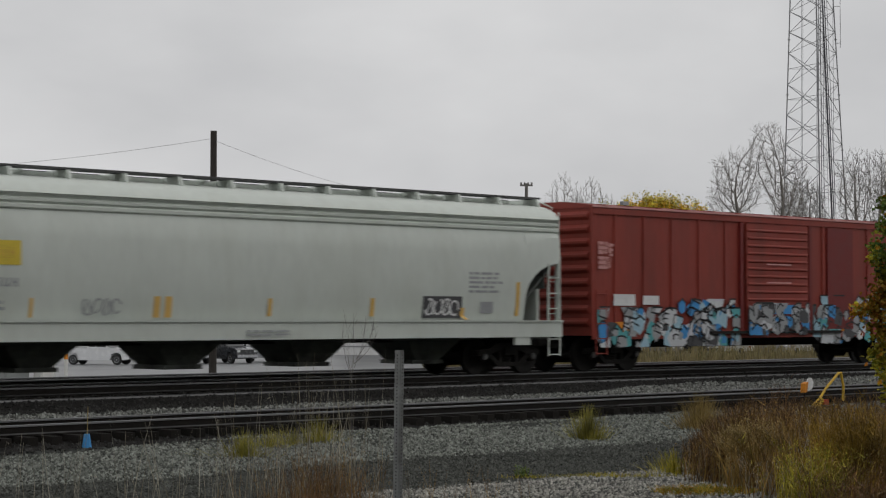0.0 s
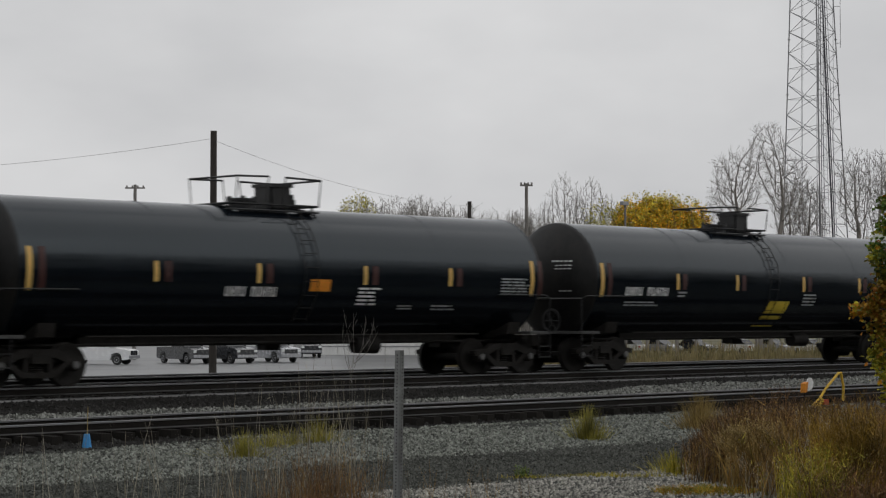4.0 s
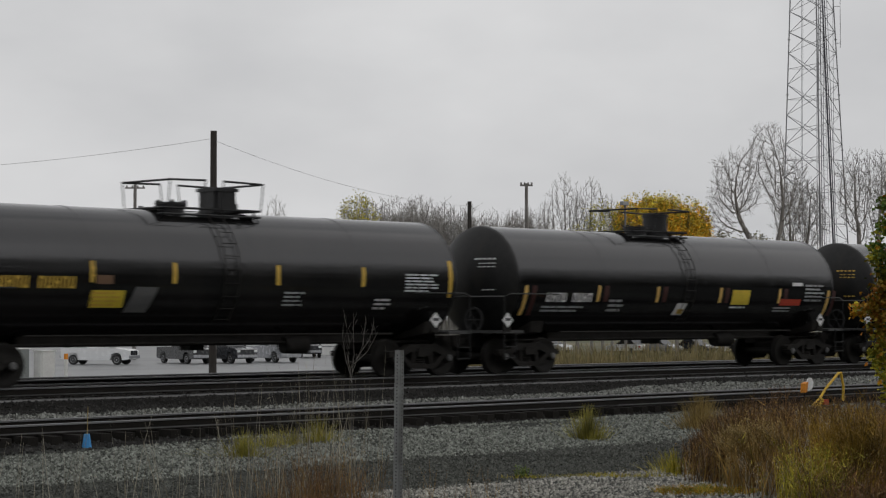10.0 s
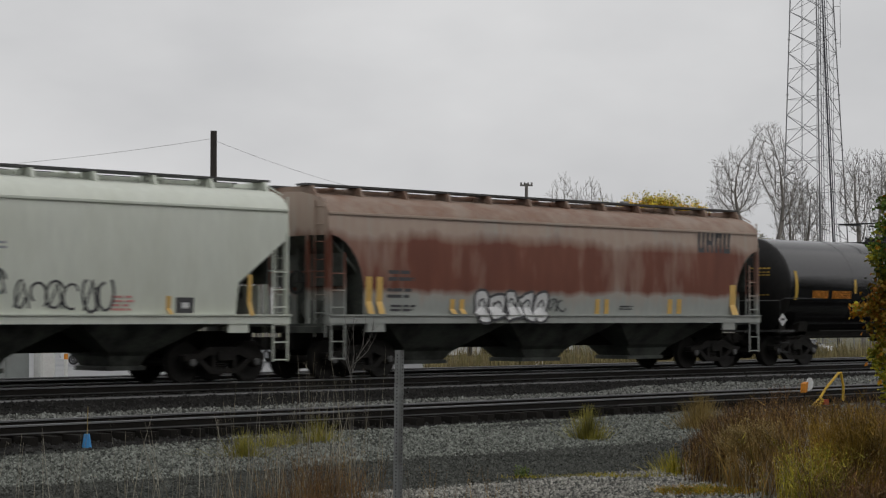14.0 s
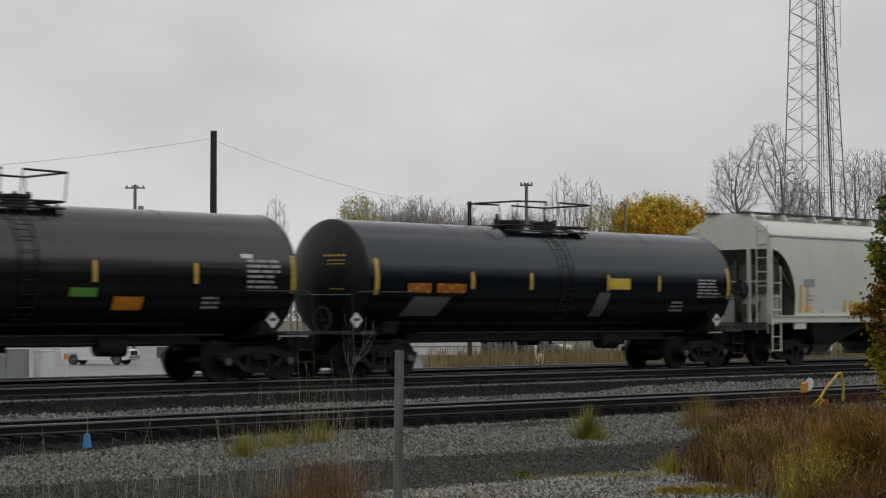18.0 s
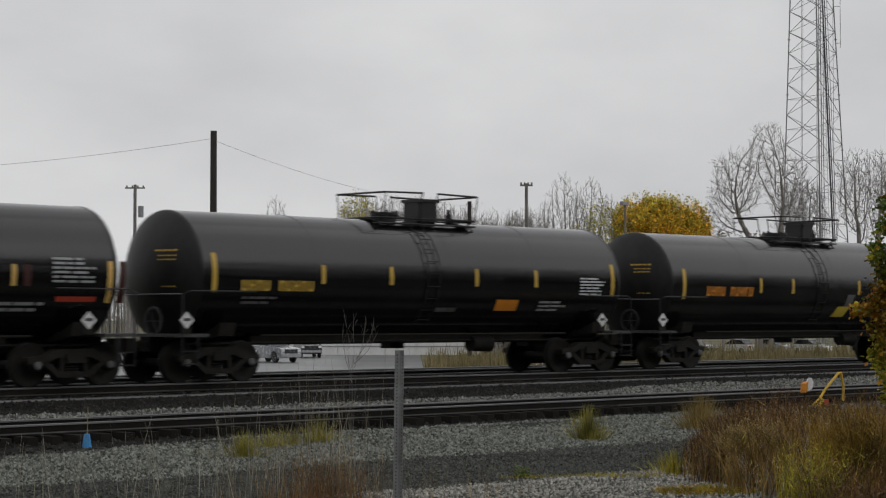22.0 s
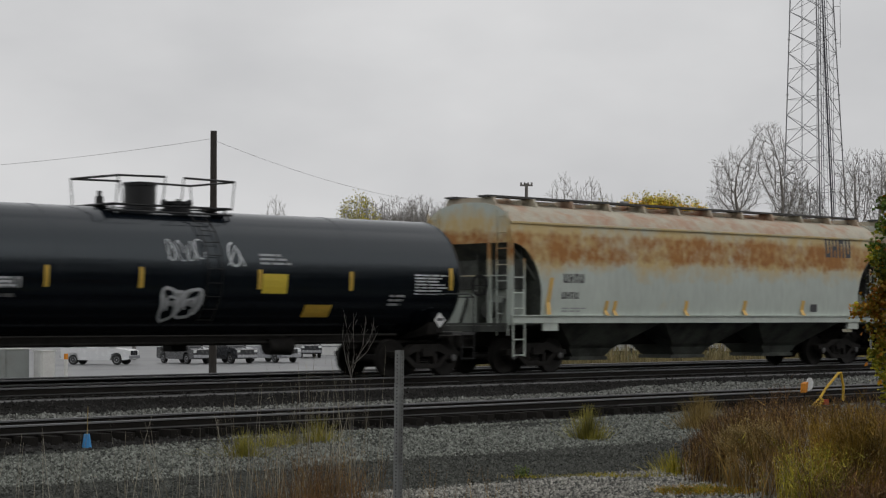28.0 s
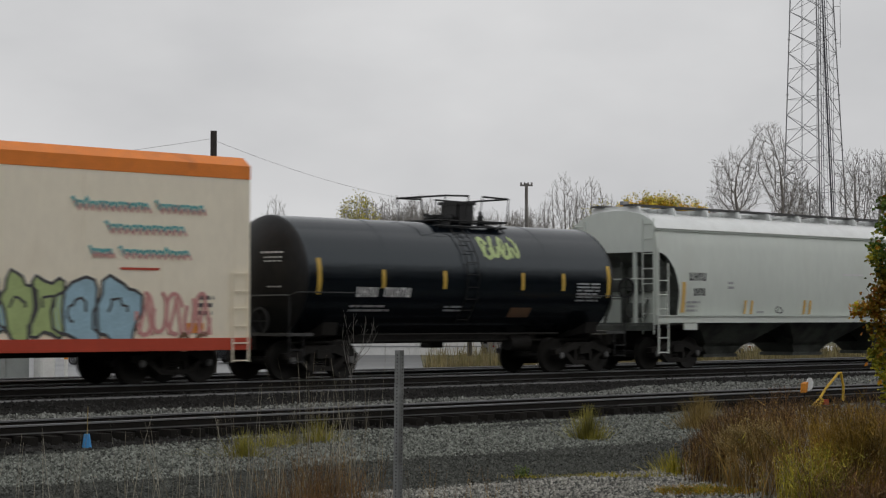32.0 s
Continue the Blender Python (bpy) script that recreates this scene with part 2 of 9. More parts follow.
def b_sideframe(side):
    def f():
        bm = bmesh.new()
        y0, y1 = (-1.12, -0.90) if side < 0 else (0.90, 1.12)
        top = [(-1.12, 0.62), (-0.72, 0.66), (-0.45, 0.80), (0.45, 0.80), (0.72, 0.66), (1.12, 0.62), (1.12, 0.50), (0.76, 0.46), (0.60, 0.54), (0.40, 0.62), (-0.40, 0.62), (-0.60, 0.54), (-0.76, 0.46), (-1.12, 0.50)]
        prism(bm, top, y0, y1)
        prism(bm, [(-0.78, 0.50), (-0.40, 0.20), (0.40, 0.20), (0.78, 0.50), (0.62, 0.52), (0.34, 0.31), (-0.34, 0.31), (-0.62, 0.52)], y0, y1)
        for x in (-0.34, 0.24):
            box(bm, x, x + 0.10, y0 + 0.02, y1 - 0.02, 0.28, 0.66)
        return bm
    return f


def b_springs(side):
    def f():
        bm = bmesh.new()
        prof = []
        for i in range(6):
            prof += [(0.29 + i * 0.05, 0.10), (0.315 + i * 0.05, 0.14)]
        rings = [[bm.verts.new((r * 1.5 * math.cos(t), side * 1.0 + r * 0.7 * math.sin(t), z)) for t in [2 * math.pi * k / 10 for k in range(10)]] for z, r in prof]
        for p, q in zip(rings, rings[1:]):
            for k in range(10):
                bm.faces.new((p[k], p[(k + 1) % 10], q[(k + 1) % 10], q[k]))
        return bm
    return f


def revolve_z(bm, x, y, z, r, h, seg=10):
    a = [bm.verts.new((x + r * math.cos(t), y + r * math.sin(t), z)) for t in [2 * math.pi * k / seg for k in range(seg)]]
    b = [bm.verts.new((v.co.x, v.co.y, z + h)) for v in a]
    for k in range(seg):
        bm.faces.new((a[k], a[(k + 1) % seg], b[(k + 1) % seg], b[k]))
    bm.faces.new(a[::-1])
    bm.faces.new(b)


def b_bearing():
    bm = bmesh.new()
    revolve_y(bm, [(-0.10, 0), (-0.10, 0.11), (-0.06, 0.135), (0.08, 0.135), (0.08, 0)], 14)
    return bm


def b_bearing_cap():
    bm = bmesh.new()
    revolve_y(bm, [(-0.03, 0), (-0.03, 0.06), (-0.015, 0.08), (0.01, 0.085), (0.01, 0)], 12)
    return bm


def b_bolster():
    bm = bmesh.new()
    box(bm, -0.2, 0.2, -1.16, 1.16, 0.50, 0.70)
    box(bm, -0.16, 0.16, -0.5, 0.5, 0.70, 0.90)
    return bm


def b_coupler(sgn):
    def f():
        bm = bmesh.new()
        box(bm, 0.30, 0.98, -0.08, 0.08, 0.78, 0.92)
        prism(bm, [(0.0, -0.02), (0.06, -0.16), (0.30, -0.17), (0.36, 0.0), (0.30, 0.16), (0.10, 0.17)], 0.70, 1.0, "z")
        tube(bm, [(0.35, 0.10, 0.86), (0.2, 0.22, 0.70), (0.05, 0.24, 0.56), (0.0, 0.2, 0.52)], 0.02, 6)
        if sgn > 0:
            bmesh.ops.rotate(bm, verts=bm.verts, cent=(0, 0, 0), matrix=Matrix.Rotation(math.pi, 3, "Z"))
        return bm
    return f


def add_truck(car, x):
    """A three-piece freight truck about its centre x."""
    b = shared("truck", "bolster", b_bolster, M["dark_steel"], car, pose(x, 0, 0))
    for s in (-1, 1):
        f = shared("sideframe", ("sf", s), b_sideframe(s), M["dark_steel"], b)
        shared("spring_nest", ("sp", s), b_springs(s), M["dark_steel"], b)
        for w in (-0.89, 0.89):
            shared("bearing", "bearing", b_bearing, M["dark_steel"], b, pose(w, s * 1.03, 0.457, 0, 0, 0 if s < 0 else 180))
            shared("bearing_cap", "cap", b_bearing_cap, M["faint_mark"], b, pose(w, s * 1.14, 0.457, 0, 0, 0 if s < 0 else 180), "worn bare steel bearing cap")
    for w in (-0.89, 0.89):
        shared("wheelset", "wheelset", b_wheelset, M["wheel_steel"], b, pose(w, 0, 0.457), smooth=40)


def add_coupler(car, half):
    for s in (-1, 1):
        shared("coupler", ("cp", s), b_coupler(s), M["dark_steel"], car, pose(s * half, 0, 0))


# flat marks laid on a car's side: surf(x, z) gives the outer skin's y at the camera's side
def mark_quads(bm, surf, x0, x1, z0, z1, slant=0.0, nz=1):
    for k in range(nz):
        za, zb = z0 + (z1 - z0) * k / nz, z0 + (z1 - z0) * (k + 1) / nz
        sa, sb = slant * k / nz, slant * (k + 1) / nz
        q = [(x0 + sa, za), (x1 + sa, za), (x1 + sb, zb), (x0 + sb, zb)]
        bm.faces.new([bm.verts.new((x, surf(x, z) - 0.006, z)) for x, z in q])


def add_mark(car, name, surf, x0, x1, z0, z1, mat, label="", slant=0.0, nz=3):
    bm = bmesh.new()
    mark_quads(bm, surf, x0, x1, z0, z1, slant, nz)
    return part(name, bm, M[mat], car, label)


def add_lettering(car, surf, x0, x1, z0, z1, chars, mat, label="", name="letter"):
    """Unreadable lettering: one upright bar for each character."""
    w = (x1 - x0) / len(chars)
    for i, ch in enumerate(chars):
        if ch == " ":
            continue
        bm = bmesh.new()
        a = x0 + i * w
        mark_quads(bm, surf, a + 0.10 * w, a + 0.36 * w, z0, z1, 0, 2)
        mark_quads(bm, surf, a + 0.62 * w, a + 0.86 * w, z0, z1, 0, 2)
        zz = z0 + (z1 - z0) * (0.0, 0.4, 0.78)[i % 3]
        mark_quads(bm, surf, a + 0.36 * w, a + 0.62 * w, zz, zz + (z1 - z0) * 0.22, 0, 1)
        part(name, bm, M[mat], car, label)


def add_lines(car, surf, x0, x1, z0, z1, n, mat, seed=1, label=""):
    """A block of small print, as bars."""
    rnd = random.Random(seed)
    bm = bmesh.new()
    h = (z1 - z0) / n
    for i in range(n):
        a = x0
        end = x0 + (x1 - x0) * rnd.uniform(0.7, 1.0)
        while a < end:
            b = min(end, a + rnd.uniform(0.12, 0.5))
            mark_quads(bm, surf, a, b, z0 + i * h + 0.2 * h, z0 + i * h + 0.72 * h, 0, 1)
            a = b + rnd.uniform(0.03, 0.07)
    return part("small_print", bm, M[mat], car, label)


def stroke(bm, surf, pts, w, close=False):
    """A brush stroke through (x, z) points."""
    P = [Vector((x, z)) for x, z in pts]
    if close:
        P.append(P[0])
    out = []
    for i, p in enumerate(P):
        d = P[min(i + 1, len(P) - 1)] - P[max(i - 1, 0)]
        n = Vector((-d.y, d.x)).normalized() * w * 0.5 if d.length > 1e-6 else Vector((0, w * 0.5))
        out.append((p + n, p - n))
    vs = [[bm.verts.new((q.x, surf(q.x, q.y) - 0.010, q.y)) for q in pair] for pair in out]
    for a, b in zip(vs, vs[1:]):
        bm.faces.new((a[0], a[1], b[1], b[0]))


def add_graffiti(car, surf, x0, x1, z0, z1, n, fill, edge, seed, label, weight=0.10, lift=0.0, blocks=True):
    """Sprayed shapes, abstract: rounded bodies with an outline of another colour."""
    rnd = random.Random(seed)
    w = (x1 - x0) / n
    s2 = lambda x, z: surf(x, z) + 0.004
    for i in range(n):
        cx, cz, hh = x0 + (i + 0.5) * w, (z0 + z1) / 2, (z1 - z0) / 2
        eb = bmesh.new()
        if blocks:
            fb = bmesh.new()
            k, ph, lobes = 18, rnd.uniform(0, 6), rnd.choice((2, 3, 4))
            ring = []
            for j in range(k):
                t = 2 * math.pi * j / k
                r = 1 + 0.20 * math.sin(lobes * t + ph) + rnd.uniform(-0.05, 0.05)
                ring.append((cx + 0.56 * w * r * math.copysign(abs(math.cos(t)) ** 0.7, math.cos(t)), cz + hh * 0.86 * r * math.copysign(abs(math.sin(t)) ** 0.7, math.sin(t))))
            c = fb.verts.new((cx, s2(cx, cz) - 0.008, cz))
            vs = [fb.verts.new((x, s2(x, z) - 0.008, z)) for x, z in ring]
            for j in range(k):
                fb.faces.new((c, vs[j], vs[(j + 1) % k]))
            part("graffiti_fill", fb, M[fill], car, label)
            stroke(eb, surf, ring + ring[:2], weight)
            part("graffiti_outline", eb, M[edge], car, label)
            eb = bmesh.new()
            stroke(eb, surf, [(cx + (x - cx) * 0.40, cz + (z - cz) * rnd.uniform(0.25, 0.5)) for x, z in ring[: rnd.choice((8, 10, 13))]], weight * 0.8)
            part("graffiti_line", eb, M[edge], car, label)
        else:
            # one looping stroke: a rounded hook with a curl
            a0, turn = rnd.uniform(-1.2, 2.2), rnd.choice((-1, 1)) * rnd.uniform(4.4, 6.2)
            pts = []
            for j in range(22):
                t = j / 21
                a = a0 + turn * t
                q = 1.0 - 0.35 * t * rnd.uniform(0.8, 1.2) * (1 if i % 2 else 0.4)
                pts.append((cx + 0.46 * w * q * math.cos(a) + 0.12 * w * math.sin(5 * t + i), cz + hh * 0.92 * q * math.sin(a)))
            stroke(eb, surf, pts, weight)
            part("graffiti_stroke", eb, M[edge], car, label)
            if i % 2 == 0:
                eb = bmesh.new()
                stroke(eb, surf, [(cx - 0.36 * w, cz - hh * 0.8), (cx - 0.05 * w, cz + hh * 0.1), (cx + 0.1 * w, cz + hh * 0.75), (cx + 0.4 * w, cz - hh * 0.3), (cx + 0.5 * w, cz - hh * 0.85)], weight * 0.9)
                part("graffiti_stroke", eb, M[edge], car, label)


# ---- tank cars ----
def tank_surf(R, zc):
    return lambda x, z: -math.sqrt(max(0.0004, R * R - (z - zc) ** 2))


KNUCKLE, DISH = 0.10, 0.50


def dish(R):
    """The radius of the head's crown."""
    q = R - KNUCKLE * 0.4
    return (q * q + DISH * DISH) / (2 * DISH)


def head_profile(R, st):
    """A dished head: a shallow crown that turns into the shell over a tight knuckle."""
    q, S = R - KNUCKLE * 0.4, dish(R)
    prof = [(-st - KNUCKLE - DISH + S - math.sqrt(S * S - (q * k / 10) ** 2), q * k / 10) for k in range(11)]
    return prof + [(-st - KNUCKLE * 0.55, R - KNUCKLE * 0.12), (-st - KNUCKLE * 0.2, R - KNUCKLE * 0.02), (-st, R)]


def build_tank(name, L, R, zc, body, label=""):
    car = thing(name, label, "tank car", "freight train cars")
    half = L / 2
    st = half - 1.16
    prof = head_profile(R, st)
    rev = [(-x, r) for x, r in prof[::-1]]
    bm = bmesh.new()
    revolve_x(bm, [prof[-1], (-st * 0.5, R), (0, R), (st * 0.5, R), rev[0]], 48, 0, zc)
    part("tank", bm, M[body], car, smooth=35)
    for line in (prof, rev):
        bm = bmesh.new()
        revolve_x(bm, line, 48, 0, zc)
        part("tank_head", bm, M["tank_grime"], car, "dished end under dull grime", smooth=35)
    # weld bands round the shell
    for x in (-st + 0.02, -st * 0.52, st * 0.1, st * 0.55, st - 0.02):
        bm = bmesh.new()
        revolve_x(bm, [(x - 0.02, R + 0.001), (x - 0.012, R + 0.008), (x + 0.012, R + 0.008), (x + 0.02, R + 0.001)], 48, 0, zc)
        part("weld_seam", bm, M[body], car, smooth=50)
    zb = zc - R
    # stub sills, bolsters and end platforms
    for s in (-1, 1):
        xs = sorted((s * (half - 0.62), s * (half - 3.4)))
        part("stub_sill", bbox(xs[0], xs[1], -0.2, 0.2, 0.70, zb + 0.16), M["dark_steel"], car)
        bx = s * (half - 1.9)
        bm = bmesh.new()
        prism(bm, [(-1.42, zb + 0.42), (-1.35, zb + 0.12), (-0.3, zb - 0.05), (0.3, zb - 0.05), (1.35, zb + 0.12), (1.42, zb + 0.42), (0.9, zb + 0.2), (-0.9, zb + 0.2)], bx - 0.22, bx + 0.22, "x")
        part("body_bolster", bm, M["dark_steel"], car)
        xs = sorted((s * (half - 0.55), s * (half - 1.35)))
        part("end_platform", bbox(xs[0], xs[1], -1.45, 1.45, zb + 0.10, zb + 0.17), M["walkway_steel"], car)
        for sd in (-1, 1):
            y = sd * 1.46
            xe = s * (half - 0.62)
            xi = s * (half - 2.6)
            # grab rail, corner steps and the side sill angle
            part("handrail", tubes([[(xe, y, zb + 0.14), (xe, y, zb + 1.05), (xe - s * 0.2, y * 1.02, zb + 1.12), (xi, y * 1.06, zb + 1.12)]], 0.018), M["black_fitting"], car)
            bm = bmesh.new()
            for zz in (0.42, 0.70):
                box(bm, min(xe, xe - s * 0.42), max(xe, xe - s * 0.42), y - 0.03, y + 0.03, zz, zz + 0.03)
            tube(bm, [(xe, y, 0.40), (xe, y, zb + 0.14)], 0.018)
            tube(bm, [(xe - s * 0.42, y, 0.40), (xe - s * 0.42, y, zb + 0.14)], 0.018)
            part("corner_steps", bm, M["black_fitting"], car)
        # rail across the end
        xe = s * (half - 0.58)
        part("end_rail", tubes([[(xe, -1.45, zb + 1.05), (xe, 1.45, zb + 1.05)]], 0.018), M["faint_mark"], car)
        add_truck(car, s * (half - 1.9))
    # side sill rail along the bottom of the shell
    for sd in (-1, 1):
        part("side_rail", tubes([[(-half + 3.0, sd * 1.18, zb + 0.12), (half - 3.0, sd * 1.18, zb + 0.12)]], 0.028), M["dark_steel"], car)
    add_coupler(car, half)
    # brake gear, outlet valve
    part("belly_channel", bbox(-half + 3.2, half - 3.2, -0.55, -0.2, 0.87, zb + 0.14), M["dark_steel"], car)
    part("train_line", tubes([[(-half + 1.2, -0.62, 0.86), (-2.0, -0.62, 0.88), (2.0, -0.62, 0.88), (half - 1.2, -0.62, 0.86)]], 0.035, 6), M["dark_steel"], car)
    part("outlet_valve", bbox(-0.22, 0.22, -0.2, 0.2, zb - 0.24, zb + 0.08), M["dark_steel"], car)
    bm = bmesh.new()
    revolve_x(bm, [(2.2, 0), (2.2, 0.2), (2.9, 0.22), (2.95, 0)], 14, -0.55, zb - 0.14)
    part("air_reservoir", bm, M["dark_steel"], car, smooth=40)
    part("brake_rod", tubes([[(-half + 2.6, -0.3, 0.84), (half - 2.6, -0.3, 0.84)]], 0.022), M["dark_steel"], car)
    bm = bmesh.new()
    revolve_x(bm, [(-0.03, 0.28), (-0.03, 0.33), (0.03, 0.33), (0.03, 0.28), (-0.03, 0.28)], 20)
    for k in range(3):
        a = k * math.pi / 3
        tube(bm, [(0, -0.3 * math.cos(a), -0.3 * math.sin(a)), (0, 0.3 * math.cos(a), 0.3 * math.sin(a))], 0.015, 5)
    w = part("brake_wheel", bm, M["black_fitting"], car)
    w.location = (-half + 0.62, -0.35, zb + 0.45)
    zt = zc + R
    # side ladder on each flank
    for sd in (-1, 1):
        bm = bmesh.new()
        for x in (-0.2, 0.2):
            pts = [(x, sd * (R * math.cos(a) + 0.08), zc + R * math.sin(a) + 0.04) for a in [radians(q) for q in (-48, -20, 0, 20, 40, 55)]] + [(x, sd * 0.8, zt + 0.05)]
            tube(bm, pts, 0.014, 5)
        for q in range(-45, 55, 12):
            a = radians(q)
            tube(bm, [(-0.2, sd * (R * math.cos(a) + 0.08), zc + R * math.sin(a) + 0.04), (0.2, sd * (R * math.cos(a) + 0.08), zc + R * math.sin(a) + 0.04)], 0.010, 5)
        part("side_ladder", bm, M["dark_steel"], car)
    return car, tank_surf(R, zc), st


def placards(car, surf, L, zc):
    """Diamond hazard placards in their holders near the ends."""
    half = L / 2
    for x in (half - 1.75, -half + 0.72):
        bm = bmesh.new()
        y = -1.40 if x > 0 else -1.47
        z = 1.40
        prism(bm, [(x - 0.19, z), (x, z - 0.19), (x + 0.19, z), (x, z + 0.19)], y - 0.02, y)
        h = part("placard", bm, M["white"], car, "white diamond placard with dark bar")
        part("placard_bar", bbox(x - 0.1, x + 0.1, y - 0.026, y - 0.021, z - 0.02, z + 0.05), M["dark_mark"], h)
        part("placard_holder", bbox(x - 0.13, x + 0.13, y, y + 0.05, z - 0.3, z + 0.13), M["dark_steel"], car)


# ---- covered hoppers ----
def build_hopper(name, L, paint, label, W=3.2, eave=3.95, top=4.66, cut_top=3.45, cut=1.2, straight_cut=False, sill=(1.32, 1.53), bays=3, corrugated=False,
                 roof=None, bulge=0.06, hatch_frames=True, under="under_shaded_grey", ends=None):
    car = thing(name, label, "hopper car", "freight train cars")
    half = L / 2
    xe = half - 0.60
    hw = W / 2
    z_low = sill[1] - 0.02
    roof = roof or paint
    zr = top - 0.17

    def width(z):
        t = (z - z_low) / (eave - z_low)
        return hw - bulge + bulge * math.sin(max(0, min(1, t)) * math.pi) ** 0.6 if t < 1 else hw - bulge

    def zcut(d):
        """How far up the side sheet is cut away, d metres from the end."""
        if d >= cut:
            return z_low
        q = d / cut
        if straight_cut:
            return cut_top - (cut_top - 2.2) * q if q < 0.98 else z_low
        return 1.9 + (cut_top - 1.9) * math.sqrt(max(0, 1 - q * q))
    ds = [0, 0.06, 0.15, 0.3, 0.45, 0.6, 0.75, 0.88, 0.95, 0.985]
    stations = [(-xe + q * cut, zcut(q * cut)) for q in ds] + [(-xe + cut, z_low)]
    mid = [(-xe + cut + (2 * xe - 2 * cut) * i / 8, z_low) for i in range(1, 8)]
    stations += mid + [(-x, z) for x, z in stations[::-1]]
    if corrugated:
        zs = [0.0, 0.2, 0.4, 0.6, 0.75, 0.85]
        tops = [(eave - 0.34, 0), (eave - 0.30, 0.05), (eave - 0.24, 0.05), (eave - 0.20, 0), (eave - 0.16, 0.05), (eave - 0.11, 0.05), (eave - 0.07, 0), (eave - 0.02, 0.06), (eave, 0.06)]
    else:
        zs = [0.0, 0.2, 0.4, 0.6, 0.8, 0.95]
        tops = [(eave - 0.06, 0), (eave - 0.055, 0.05), (eave, 0.05)]
    zroof = [(hw * 0.98, eave + 0.01), (hw * 0.88, eave + (zr - eave) * 0.42), (hw * 0.66, eave + (zr - eave) * 0.76), (hw * 0.34, eave + (zr - eave) * 0.95), (0, zr)]
    ztop0 = tops[0][0]
    bm = bmesh.new()
    rows = []
    for x, zb in stations:
        side = [(width(zb + (ztop0 - zb) * q), zb + (ztop0 - zb) * q) for q in zs] + [(hw - bulge + o, z) for z, o in tops]
        sec = [(-w, z) for w, z in side] + [(-w, z) for w, z in zroof] + [(w, z) for w, z in zroof[-2::-1]] + [(w, z) for w, z in side[::-1]]
        rows.append([bm.verts.new((x, y, z)) for y, z in sec])
    nsec = len(rows[0])
    roof_from, roof_to = len(zs) + len(tops) - 1, nsec - len(zs) - len(tops)
    for a, b in zip(rows, rows[1:]):
        for k in range(nsec - 1):
            fc = bm.faces.new((a[k], b[k], b[k + 1], a[k + 1]))
            if roof_from <= k < roof_to:
                fc.material_index = 1
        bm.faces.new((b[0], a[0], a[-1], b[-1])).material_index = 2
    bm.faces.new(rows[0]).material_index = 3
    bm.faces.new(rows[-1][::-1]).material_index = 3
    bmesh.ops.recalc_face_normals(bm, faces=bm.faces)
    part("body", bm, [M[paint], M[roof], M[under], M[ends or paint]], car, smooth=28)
    # side sills and the cross frames at the ends
    for sd in (-1, 1):
        y = sd * (hw - 0.05)
        bm = bmesh.new()
        box(bm, -xe - 0.02, xe + 0.02, min(y, y + sd * 0.09), max(y, y + sd * 0.09), sill[0], sill[1])
        box(bm, -xe - 0.02, xe + 0.02, min(y, y + sd * 0.13), max(y, y + sd * 0.13), sill[1] - 0.03, sill[1] + 0.002)
        part("side_sill", bm, M[paint], car)
        for s in (-1, 1):
            x = s * xe
            # corner post, inner post, ladder and steps
            part("corner_post", bbox(min(x, x - s * 0.10), max(x, x - s * 0.10), min(y - sd * 0.06, y + sd * 0.03), max(y - sd * 0.06, y + sd * 0.03), sill[0] - 0.05, cut_top + 0.03), M[paint], car)
            part("end_post", bbox(min(x, x - s * 0.08), max(x, x - s * 0.08), sd * hw * 0.48 - 0.05, sd * hw * 0.48 + 0.05, 1.1, cut_top + 0.05), M[paint], car)
            bm = bmesh.new()
            for dx in (0.05, 0.47):
                tube(bm, [(x - s * dx, y + sd * 0.06, 0.46), (x - s * dx, y + sd * 0.06, min(cut_top, 3.0) if dx > 0.2 else cut_top + 0.1)], 0.024, 5)
            z = 0.5
            while z < cut_top - 0.2:
                if z < 2.9:
                    tube(bm, [(x - s * 0.05, y + sd * 0.06, z), (x - s * 0.47, y + sd * 0.06, z)], 0.016, 5)
                z += 0.40
            part("side_ladder", bm, M[paint], car)
            bm = bmesh.new()
            for yy in (0.55, 0.95):
                tube(bm, [(x + s * 0.03, y - sd * (yy - 0.5), 1.0), (x + s * 0.03, y - sd * (yy - 0.5), zr - 0.25)], 0.02, 5)
            z = 1.15
            while z < zr - 0.3:
                tube(bm, [(x + s * 0.03, y - sd * 0.05, z), (x + s * 0.03, y - sd * 0.45, z)], 0.014, 5)
                z += 0.42
            part("end_ladder", bm, M[paint], car)
            # jacking pad / bolster web
            bx = s * (half - 2.05)
            part("bolster_web", bbox(bx - 0.28, bx + 0.28, min(y, y + sd * 0.07), max(y, y + sd * 0.07), sill[0] - 0.20, sill[0] + 0.01), M[paint], car)
    for s in (-1, 1):
        x = s * xe
        xa, xb = sorted((x + s * 0.05, x - s * cut * 1.5))
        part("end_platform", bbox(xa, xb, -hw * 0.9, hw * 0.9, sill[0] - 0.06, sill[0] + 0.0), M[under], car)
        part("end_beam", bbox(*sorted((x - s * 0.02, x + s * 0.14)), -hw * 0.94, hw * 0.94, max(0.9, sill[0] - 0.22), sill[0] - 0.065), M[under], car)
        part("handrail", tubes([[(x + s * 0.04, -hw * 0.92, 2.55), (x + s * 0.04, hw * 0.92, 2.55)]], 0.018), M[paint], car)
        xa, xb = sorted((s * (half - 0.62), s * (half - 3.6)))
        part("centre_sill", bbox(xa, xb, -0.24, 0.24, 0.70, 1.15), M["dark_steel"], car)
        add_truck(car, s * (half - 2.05))
